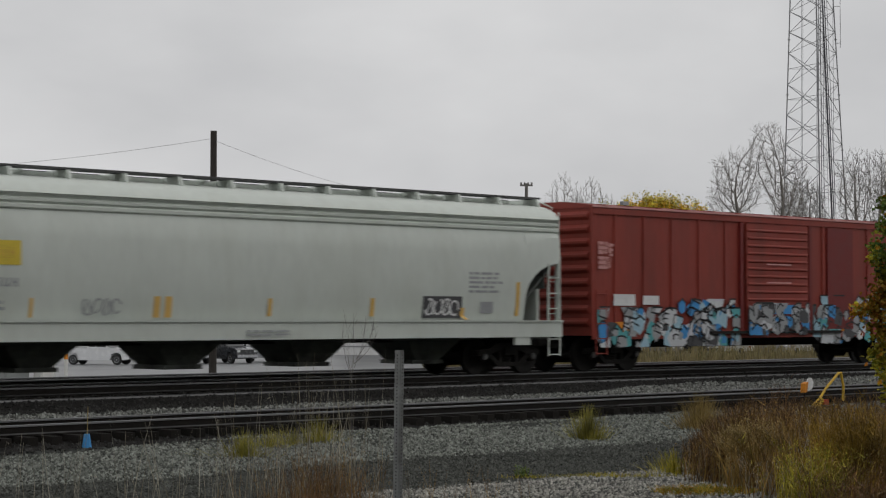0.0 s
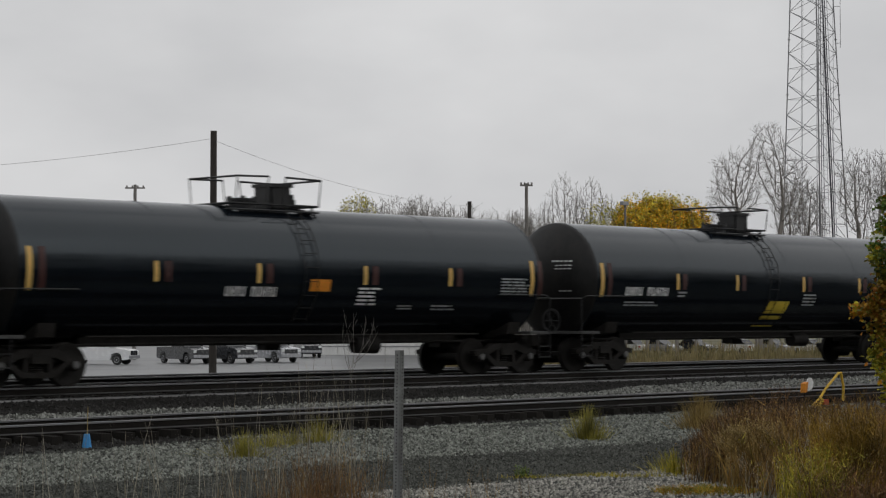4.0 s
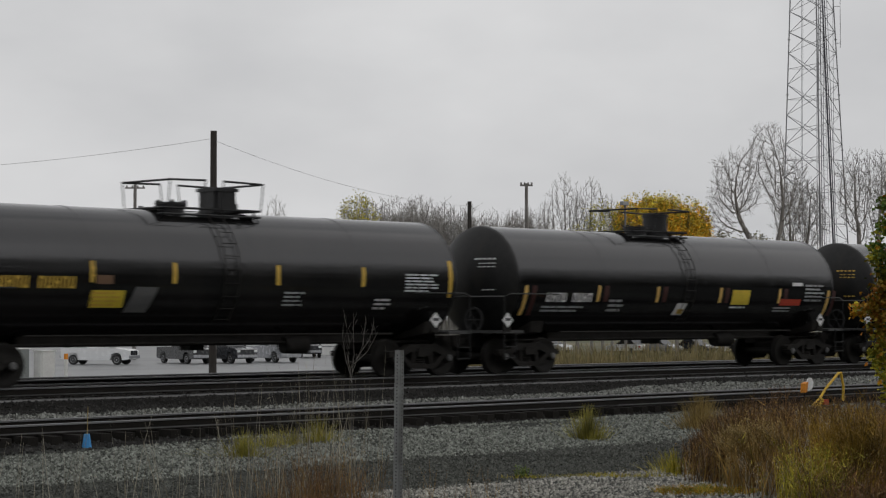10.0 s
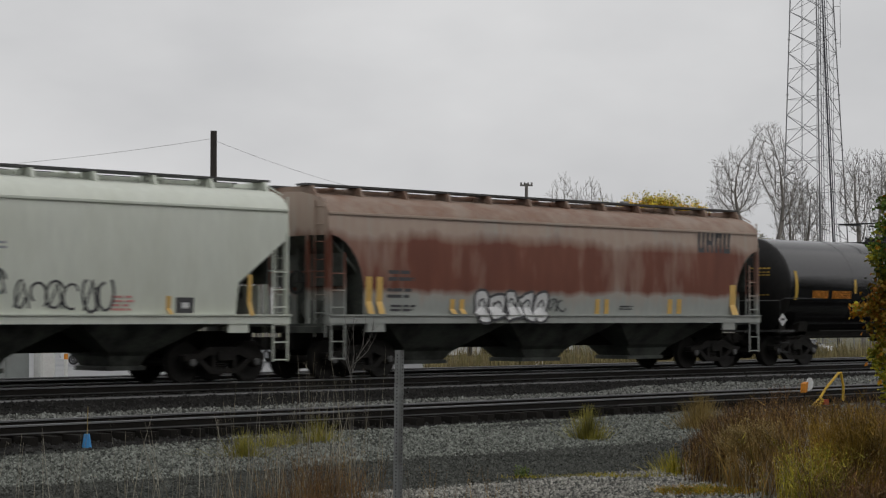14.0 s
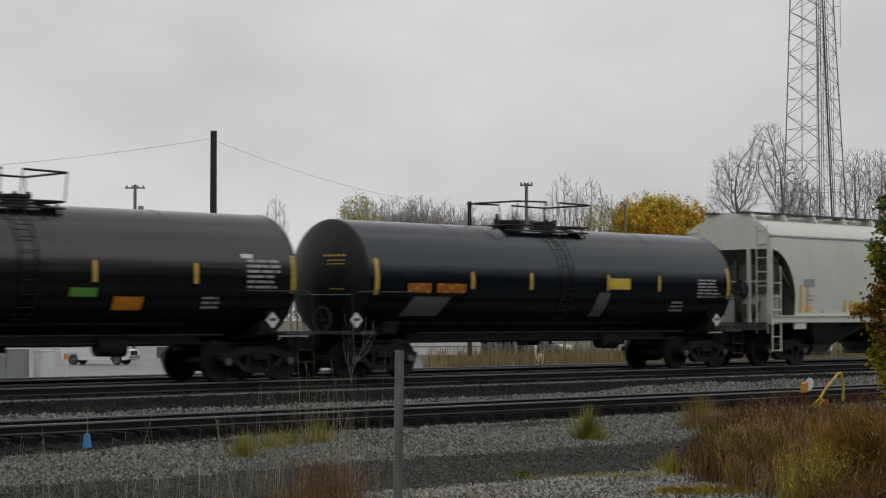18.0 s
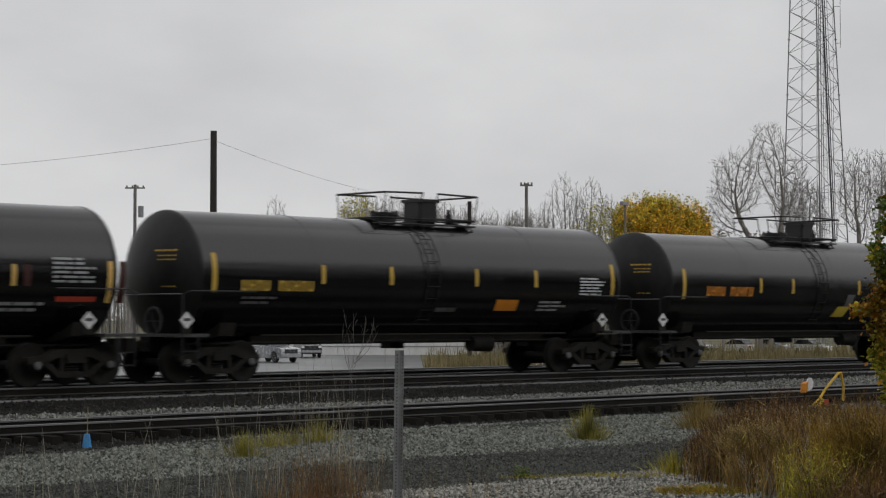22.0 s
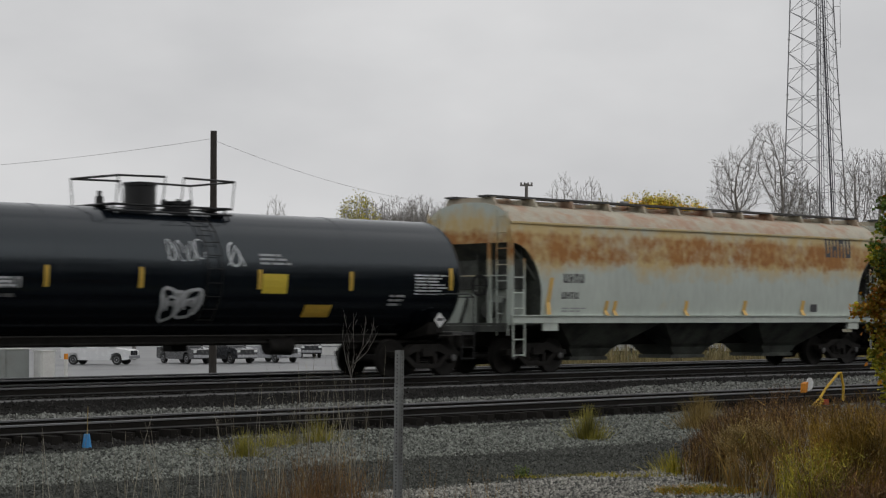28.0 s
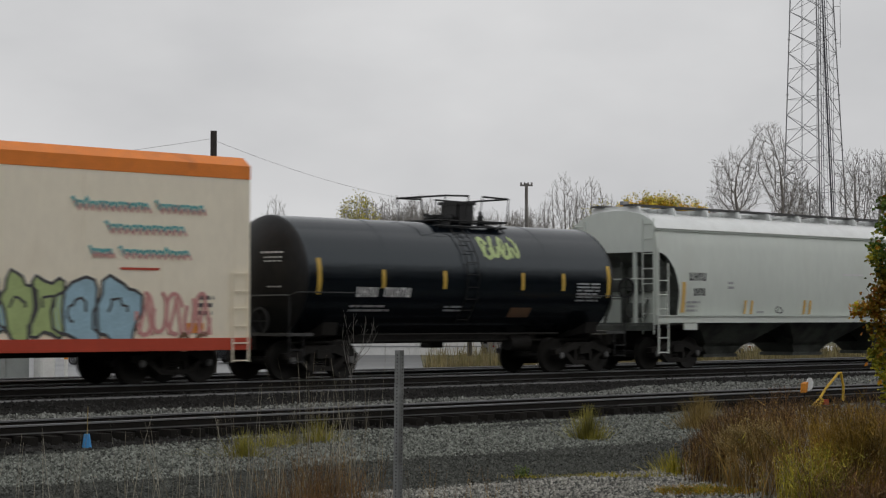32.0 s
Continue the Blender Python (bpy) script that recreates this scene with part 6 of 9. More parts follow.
deco(38,
     ('script', 5.62, 7.55, 3.72, 4.14, 'teal', 'pink'), ('script', 7.72, 9.0, 3.72, 4.14, 'teal', 'pink'), ('script', 6.44, 8.48, 3.26, 3.64, 'teal', 'pink'),
     ('script', 6.06, 6.62, 2.74, 3.1, 'teal', 'pink'), ('script', 6.8, 8.6, 2.74, 3.1, 'teal', 'pink'), ('panel', 6.83, 7.84, 2.48, 2.53, 'red_mark'), ('graffiti', 3.99, 5.44, 0.91, 2.41, 2, 'pale_green', 'dark_mark'),
     ('graffiti', 5.31, 7.26, 0.83, 2.32, 2, 'pale_blue', 'dark_mark'), ('graffiti', -0.17, 3.99, 0.88, 2.36, 5, 'pale_blue', 'dark_mark'), ('tag', 7.26, 9.2, 1.0, 2.04, 5, 'pink', 0.09),
     ('panel', 4.77, 8.59, 0.75, 1.01, 'pale_blue'), ('panel', 8.56, 9.02, 1.12, 1.34, 'orange'), ('print', 8.82, 9.32, 1.49, 1.99, 3, 'dark_mark'),
     ('tag', 8.29, 9.2, 0.72, 1.12, 2, 'brown_mark', 0.1))


# ---- ground and tracks ----
def smooth(a, b, t):
    t = max(0.0, min(1.0, (t - a) / (b - a)))
    return t * t * (3 - 2 * t)


PROFILE = [(-400, -0.4), (-6, -0.25), (2, -0.3), (9, -0.95), (16, -1.18), (20.5, -1.15), (23, -1.24), (25.2, -1.12), (28.4, -0.97), (29.0, -0.90), (29.5, -0.86), (31.5, -0.72), (32.0, -0.54), (33.0, -0.40), (33.3, -0.28), (33.8, -0.22), (41.0, -0.22),
           (41.6, -0.30), (43.5, -1.0), (60, -1.75), (85, -2.22), (3000, -2.26)]


def ground_z(x, y):
    for (y0, z0), (y1, z1) in zip(PROFILE, PROFILE[1:]):
        if y <= y1:
            z = z0 + (z1 - z0) * max(0.0, (y - y0) / (y1 - y0))
            break
    else:
        z = -2.26
    if y < 29:
        z += 0.05 * noise.noise((x * 0.25, y * 0.25, 0)) + 0.02 * noise.noise((x * 1.1, y * 1.1, 3))
    return z


def make_ground():
    ys = [-2500, -400, -100, -30, -6, -3, 0, 2, 5, 9, 12, 14, 16] + [16 + 0.5 * i for i in range(1, 33)] + [32.5, 33.0] + [33.3, 33.55, 33.8, 36, 41, 41.3, 41.6, 42.5, 43.5, 50, 60, 70, 85, 100, 120, 150, 200, 300, 600, 2600]
    xs = [-2500, -900, -300, -100, -40, -15] + [-5 + 0.75 * i for i in range(0, 90)] + [70, 90, 120, 160, 220, 300, 500, 1000, 2600]
    bm = bmesh.new()
    rows = [[bm.verts.new((x, y, ground_z(x, y))) for x in xs] for y in ys]
    for j in range(len(ys) - 1):
        for i in range(len(xs) - 1):
            f = bm.faces.new((rows[j][i], rows[j][i + 1], rows[j + 1][i + 1], rows[j + 1][i]))
            f.material_index = 1 if ys[j] >= 43 else 2 if ys[j] >= 32.4 or 28.9 < ys[j] < 31.4 else 0
    g = link("ground", bm, [M["gravel"], M["far_ground"], M["oily_shaded_ballast"]], smooth=60)
    tagged(g, "wet grey gravel ground falling away from the railway", "ground", kind="structure")


def gravel_material():
    # Base darker than the loose stones: shade in their gaps put into colour.
    m = material("gravel", (0.05, 0.052, 0.047), 0.8, vary=0.5, scale=1.2, fine=26, bump=1.0, bump_scale=22, spec=0.08, second=(0.026, 0.027, 0.025), second_at=(0.50, 0.66), second_scale=0.35, stretch=(0.25, 1, 1))
    nt = m.node_tree
    b = nt.nodes["Principled BSDF"]
    N, L = nt.nodes.new, nt.links.new
    vo, mr, mul = N("ShaderNodeTexVoronoi"), N("ShaderNodeMapRange"), N("ShaderNodeMix")
    vo.inputs["Scale"].default_value = 14
    co = N("ShaderNodeTexCoord")
    L(co.outputs["Object"], vo.inputs["Vector"])
    mr.inputs["To Min"].default_value, mr.inputs["To Max"].default_value = 0.35, 1.7
    sep = N("ShaderNodeSeparateColor")
    L(vo.outputs["Color"], sep.inputs[0])
    L(sep.outputs[0], mr.inputs["Value"])
    mul.data_type, mul.blend_type = "RGBA", "MULTIPLY"
    mul.inputs[0].default_value = 1
    old = b.inputs["Base Color"].links[0].from_socket
    L(old, mul.inputs[6])
    L(mr.outputs[0], mul.inputs[7])
    L(mul.outputs[2], b.inputs["Base Color"])
    return m


M["gravel"] = gravel_material()
M["far_ground"] = material("far_ground", (0.12, 0.105, 0.055), 0.9, vary=0.35, scale=0.15, fine=2.0, second=(0.06, 0.065, 0.025), second_at=(0.45, 0.6), second_scale=0.08)
M["asphalt"] = material("asphalt", (0.15, 0.153, 0.156), 0.42, vary=0.18, scale=0.1, fine=3.0, second=(0.11, 0.115, 0.12), second_at=(0.5, 0.7), second_scale=0.12)
M["stone"] = material("stone", (0.19, 0.20, 0.177), 0.8, spec=0.15, vary=0.97, scale=2, fine=30, per_island=0.9)
# Track ballast near black: shade by rails and ties mixed into an oily tone.
M["oily_shaded_ballast"] = material("oily_shaded_ballast", (0.020, 0.019, 0.018), 0.9, vary=0.5, scale=2, fine=30, bump=0.8, bump_scale=25, spec=0.06)
make_ground()

RAIL = [(-0.075, 0.0), (0.075, 0.0), (0.075, 0.012), (0.012, 0.035), (0.010, 0.135), (0.036, 0.148), (0.036, 0.178), (0.028, 0.186), (-0.028, 0.186), (-0.036, 0.178), (-0.036, 0.148), (-0.010, 0.135), (-0.012, 0.035), (-0.075, 0.012)]


def make_track(name, yc, ztop, label, x0=-720, x1=780, tx=(4, 84)):
    t = thing(name, label, "railway track", "railway tracks", pose(0, yc, ztop - 0.186))
    t["kind"] = "structure"
    for s in (-1, 1):
        bm = bmesh.new()
        prism(bm, [(y + s * 0.755, z) for y, z in RAIL], x0, x1, "x")
        bm.faces.ensure_lookup_table()
        for f in bm.faces:
            c = f.calc_center_median().z
            f.material_index = 1 if c > 0.16 else 2 if 0.01 < c < 0.03 else 0
        part("rail", bm, [M["rail_side"], M["bright_steel"], M["rail_foot_sheen"]], t, "rusty steel rail with bright worn head")
    me = None
    n = int((tx[1] - tx[0]) / 0.53)
    rnd = random.Random(5)
    for i in range(n):
        if me is None:
            ob = part("tie", bbox(-0.11, 0.11, -1.3, 1.3, -0.17, -0.012), M["tie_wood"], t)
            me = ob.data
        else:
            ob = new("tie", me)
            ob.parent = t
        ob.location = (tx[0] + i * 0.53, rnd.uniform(-0.04, 0.04), rnd.uniform(-0.008, 0.004))
        ob.rotation_euler = (0, 0, radians(rnd.uniform(-1, 1)))
    return t


make_track("railway_track", MAIN_Y, 0.0, "main railway track of worn steel rails on dark wooden ties")
make_track("railway_track", SIDING_Y, SIDING_Z, "lower siding track with dark ties in grey ballast")
make_track("railway_track", BACK_Y, 0.0, "railway track behind the main line, dark and wet", tx=(20, 90))


# ---- plants ----
def foliage_material(name, tones, rough=0.7):
    """Leaf colours, drawn leaf by leaf from a few tones."""
    m = bpy.data.materials.new(name)
    m.use_nodes = True
    nt = m.node_tree
    b = nt.nodes["Principled BSDF"]
    N, L = nt.nodes.new, nt.links.new
    g, r = N("ShaderNodeNewGeometry"), N("ShaderNodeValToRGB")
    r.color_ramp.interpolation = "LINEAR"
    els = r.color_ramp.elements
    while len(els) < len(tones):
        els.new(0.5)
    for i, c in enumerate(tones):
        els[i].position = i / (len(tones) - 1)
        els[i].color = (*c, 1)
    L(g.outputs["Random Per Island"], r.inputs[0])
    co, no, mr, mul = N("ShaderNodeTexCoord"), N("ShaderNodeTexNoise"), N("ShaderNodeMapRange"), N("ShaderNodeMix")
    no.inputs["Scale"].default_value = 1.8
    L(co.outputs["Object"], no.inputs["Vector"])
    mr.inputs["From Min"].default_value, mr.inputs["From Max"].default_value = 0.3, 0.7
    mr.inputs["To Min"].default_value, mr.inputs["To Max"].default_value = 0.4, 1.5
    L(no.outputs["Fac"], mr.inputs["Value"])
    mul.data_type, mul.blend_type = "RGBA", "MULTIPLY"
    mul.inputs[0].default_value = 1
    L(r.outputs[0], mul.inputs[6])
    L(mr.outputs[0], mul.inputs[7])
    L(mul.outputs[2], b.inputs["Base Color"])
    b.inputs["Roughness"].default_value = rough
    b.inputs["Specular IOR Level"].default_value = 0.25
    return m


M["bark"] = material("bark", (0.21, 0.195, 0.18), 0.9, vary=0.4, scale=2, fine=14)
M["bark_pale"] = material("bark_pale", (0.27, 0.255, 0.24), 0.9, vary=0.4, scale=2, fine=14)
M["leaf_gold"] = foliage_material("leaf_gold", [(0.80, 0.36, 0.02), (0.86, 0.46, 0.03), (0.80, 0.52, 0.05), (0.66, 0.42, 0.04)])
M["feather_weed"] = foliage_material("feather_weed", [(0.13, 0.085, 0.012), (0.36, 0.225, 0.028), (0.24, 0.145, 0.020)])
M["leaf_yellow"] = foliage_material("leaf_yellow", [(0.34, 0.33, 0.05), (0.50, 0.42, 0.05), (0.30, 0.30, 0.06)])
M["leaf_lime"] = foliage_material("leaf_lime", [(0.56, 0.46, 0.05), (0.62, 0.50, 0.06), (0.42, 0.40, 0.06)])
M["leaf_olive"] = foliage_material("leaf_olive", [(0.10, 0.11, 0.04), (0.17, 0.16, 0.05), (0.22, 0.18, 0.06)])
M["leaf_green"] = foliage_material("leaf_green", [(0.05, 0.11, 0.02), (0.10, 0.17, 0.03), (0.20, 0.22, 0.03), (0.07, 0.13, 0.03)])
M["leaf_turning"] = foliage_material("leaf_turning", [(0.40, 0.16, 0.01), (0.42, 0.26, 0.02), (0.26, 0.24, 0.03), (0.12, 0.16, 0.03)])
M["leaf_orange"] = foliage_material("leaf_orange", [(0.50, 0.16, 0.008), (0.60, 0.28, 0.012), (0.52, 0.34, 0.02), (0.34, 0.14, 0.01)])
M["leaf_yellowing"] = foliage_material("leaf_yellowing", [(0.36, 0.34, 0.03), (0.50, 0.42, 0.03), (0.22, 0.26, 0.03)])
M["dry_weed"] = foliage_material("dry_weed", [(0.05, 0.026, 0.010), (0.24, 0.135, 0.035), (0.42, 0.27, 0.075), (0.10, 0.05, 0.014)])
M["brown_weed"] = foliage_material("brown_weed", [(0.035, 0.02, 0.010), (0.11, 0.06, 0.024), (0.20, 0.11, 0.04), (0.06, 0.032, 0.014)])
M["rust_weed"] = foliage_material("rust_weed", [(0.16, 0.07, 0.022), (0.24, 0.12, 0.04), (0.20, 0.14, 0.07), (0.10, 0.05, 0.02)])
M["pale_stalk"] = foliage_material("pale_stalk", [(0.28, 0.245, 0.175), (0.44, 0.41, 0.33), (0.17, 0.135, 0.09)])
M["straw"] = foliage_material("straw", [(0.28, 0.20, 0.06), (0.48, 0.36, 0.14), (0.14, 0.09, 0.03)])
M["straw_far"] = foliage_material("straw_far", [(0.20, 0.16, 0.07), (0.27, 0.22, 0.11), (0.14, 0.13, 0.05)])
M["tuft_yellow"] = foliage_material("tuft_yellow", [(0.22, 0.21, 0.03), (0.40, 0.34, 0.07), (0.14, 0.15, 0.03)])
M["weed_green"] = foliage_material("weed_green", [(0.14, 0.14, 0.015), (0.40, 0.36, 0.035), (0.46, 0.34, 0.05)])
M["woods"] = foliage_material("woods", [(0.03, 0.035, 0.02), (0.06, 0.05, 0.03), (0.05, 0.06, 0.025)])


class Soup:
    """Collects many small faces quickly into one mesh."""

    def __init__(self):
        self.v, self.f = [], []

    def quad(self, a, b, c, d):
        n = len(self.v)
        self.v += [a, b, c, d]
        self.f.append((n, n + 1, n + 2, n + 3))

    def leaf(self, p, size, rnd):
        """A folded leaf of two faces."""
        a = rnd.uniform(0, 6.283)
        t = rnd.uniform(-0.9, 0.9)
        d = Vector((math.cos(a) * math.cos(t), math.sin(a) * math.cos(t), math.sin(t))) * size
        s = d.cross(Vector((rnd.uniform(-1, 1), rnd.uniform(-1, 1), rnd.uniform(-1, 1)))).normalized() * size * 0.42
        up = d.cross(s).normalized() * size * 0.12
        n = len(self.v)
        p = Vector(p)
        self.v += [p, p + d * 0.5 + s + up, p + d, p + d * 0.5 - s + up]
        self.f += [(n, n + 1, n + 2), (n, n + 2, n + 3)]

    def blade(self, p, q, w, rnd, bend=0.0, seg=2, tip=0.3):
        """A flat, tapered, bent stalk from p to q."""
        p, q = Vector(p), Vector(q)
        a = rnd.uniform(0, 3.14)
        s = Vector((math.cos(a), math.sin(a), 0)) * w * 0.5
        side = Vector((rnd.uniform(-1, 1), rnd.uniform(-1, 1), 0)) * bend
        n = len(self.v)
        for k in range(seg + 1):
            t = k / seg
            c = p.lerp(q, t) + side * (t * t)
            ww = s * (1 - (1 - tip) * t)
            self.v += [c - ww, c + ww]
        self.f += [(n + 2 * k, n + 2 * k + 1, n + 2 * k + 3, n + 2 * k + 2) for k in range(seg)]

    def twig(self, p, q, r0, r1, seg=4):
        p, q = Vector(p), Vector(q)
        d = (q - p).normalized()
        up = Vector((0, 0, 1)) if abs(d.z) < 0.9 else Vector((1, 0, 0))
        a = d.cross(up).normalized()
        b = a.cross(d)
        n = len(self.v)
        for c, r in ((p, r0), (q, r1)):
            for k in range(seg):
                t = 6.2832 * k / seg
                self.v.append(c + (a * math.cos(t) + b * math.sin(t)) * r)
        self.f += [(n + k, n + (k + 1) % seg, n + seg + (k + 1) % seg, n + seg + k) for k in range(seg)]

    def mesh(self, name, mat, parent=None, label=""):
        me = bpy.data.meshes.new(name)
        me.from_pydata([tuple(v) for v in self.v], [], self.f)
        me.materials.append(mat)
        ob = new(name, me)
        if parent is not None:
            ob.parent = parent
        if label:
            ob["label"] = label
        return ob


ACROSS, ALONG = Vector((0.7256, -0.6881, 0)), Vector((0.6881, 0.7256, 0))


def spot(across, along, z):
    """A place told in metres across the view's middle line and along it."""
    p = ACROSS * across + ALONG * along
    return pose(p.x, p.y, z)


def skeleton(lobes, seed, n, step=0.4, reach=4.0, kill=0.5, stem=5.0, up=0.22, stems=((0.0, 0.0),)):
    """Limbs that grow towards free room inside the crown's lobes: nodes and each one's parent."""
    rs, n = np.random.RandomState(seed), n * 3
    vol = np.array([rx * ry * rz for _, _, _, rx, ry, rz in lobes])
    pts = []
    while len(pts) < n:
        cx, cy, cz, rx, ry, rz = lobes[rs.choice(len(lobes), p=vol / vol.sum())]
        q = rs.uniform(-1, 1, 3)
        if q @ q < 1:
            pts.append((cx + q[0] * rx, cy + q[1] * ry, cz + q[2] * rz))
    A = np.array(pts)
    nodes, par = [], []
    for sx, sy in stems:
        k = int(stem / step)
        for i in range(k + 1):
            t = i / k
            nodes.append(np.array((sx + 0.35 * sx * t * t + 0.10 * math.sin(3 * t + seed), sy + 0.35 * sy * t * t, -0.1 + stem * t)))
            par.append(len(nodes) - 2 if i else -1)
    best = np.full(len(A), 1e9)
    who = np.zeros(len(A), int)
    alive = np.ones(len(A), bool)
    fresh, grown = 0, {}
    for _ in range(90):
        for i in range(fresh, len(nodes)):
            dd = np.linalg.norm(A - nodes[i], axis=1)
            m = dd < best
            best[m], who[m] = dd[m], i
        fresh = len(nodes)
        alive &= best > kill
        use = alive & (best < reach) if fresh > 60 else alive
        if not use.any():
            if not alive.any():
                break
            use = alive
        for i in np.unique(who[use]):
            v = A[use & (who == i)] - nodes[i]
            if grown.get(int(i), 0):
                d = v[rs.randint(len(v))]
                d = d / np.linalg.norm(d)
            else:
                d = (v / np.linalg.norm(v, axis=1)[:, None]).sum(0)
                d = d / (np.linalg.norm(d) + 1e-6) + np.array((0, 0, up)) + rs.normal(0, 0.09, 3)
            grown[int(i)] = grown.get(int(i), 0) + 1
            if grown[int(i)] > 9:
                alive[use & (who == i)] = False
            nodes.append(nodes[i] + d / np.linalg.norm(d) * step)
            par.append(int(i))
        if len(nodes) > 5200:
            break
    return nodes, par


def make_tree(name, label, lobes, seed, n=500, bark="bark", trunk=0.26, tip=0.016, twigs=3, twig=0.55, rise=0.6, stem=5.0, stems=((0.0, 0.0),), step=0.4, kill=0.5, leaves=(), m=None, up=0.22):
    """lobes: ellipsoids (across, along, height and three radii) that the crown fills. leaves: (material, number, size, from, to) by share of the height."""
    rnd = random.Random(seed)
    t = thing(name, label, "tree", "trees behind the railway")
    nodes, par = skeleton(lobes, seed, n, step, kill=kill, stem=stem, stems=stems, up=up)
    world = [ACROSS * p[0] + ALONG * p[1] + Vector((0, 0, p[2])) for p in nodes]
    load = [0.0] * len(nodes)
    kids = [0] * len(nodes)
    for i in range(len(nodes) - 1, -1, -1):
        load[i] = max(load[i], tip ** 2.2)
        if par[i] >= 0:
            load[par[i]] += load[i]
            kids[par[i]] += 1
    top = max(load)
    rad = [min(trunk, tip + (trunk - tip) * ((q - tip ** 2.2) / top) ** 0.62) for q in load]
    tr, br = Soup(), Soup()
    ends = []
    for i, p in enumerate(world):
        j = par[i]
        if j >= 0:
            (tr if rad[j] > trunk * 0.62 else br).twig(world[j], p, rad[j] if rad[j] < rad[i] * 1.8 else rad[i] * 1.3, rad[i], 6 if rad[i] > 0.08 else 3)
        if p.z > stem * 1.15 and rad[i] < 0.05:
            d0 = (p - world[j]).normalized()
            for _ in range(twigs if kids[i] == 0 else max(1, twigs - 1)):
                d = (d0 + Vector((rnd.uniform(-0.8, 0.8), rnd.uniform(-0.8, 0.8), rnd.uniform(-0.3, 0.5) + rise * 0.6))).normalized()
                k = twig * rnd.uniform(0.5, 1.4)
                e = p + d * k
                br.twig(p, e, tip * 0.8, tip * 0.5, 3)
                ends.append(e)
                if rnd.random() < 0.6:
                    g = p.lerp(e, 0.45)
                    br.twig(g, g + (d + Vector((rnd.uniform(-0.9, 0.9), rnd.uniform(-0.9, 0.9), 0.3))).normalized() * k * 0.55, tip * 0.6, tip * 0.4, 3)
    tr.mesh("trunk", M[bark], t)
    br.mesh("branchwork", M[bark], t, "bare forked limbs and twigs")
    if leaves:
        z0, z1 = min(e.z for e in ends), max(e.z for e in ends)
        for mat, num, size, lo, hi in leaves:
            lf = Soup()
            pool = [e for e in ends if lo - 0.12 <= (e.z - z0) / (z1 - z0) + rnd.uniform(-0.12, 0.12) <= hi + 0.12]
            for _ in range(num):
                lf.leaf(rnd.choice(pool) + Vector((rnd.gauss(0, 0.22), rnd.gauss(0, 0.22), rnd.gauss(0, 0.22))), size * rnd.uniform(0.7, 1.3), rnd)
            lf.mesh("crown", M[mat], t, "thin autumn leaves in clumps")
    if m is not None:
        t.matrix_world = m
    return t


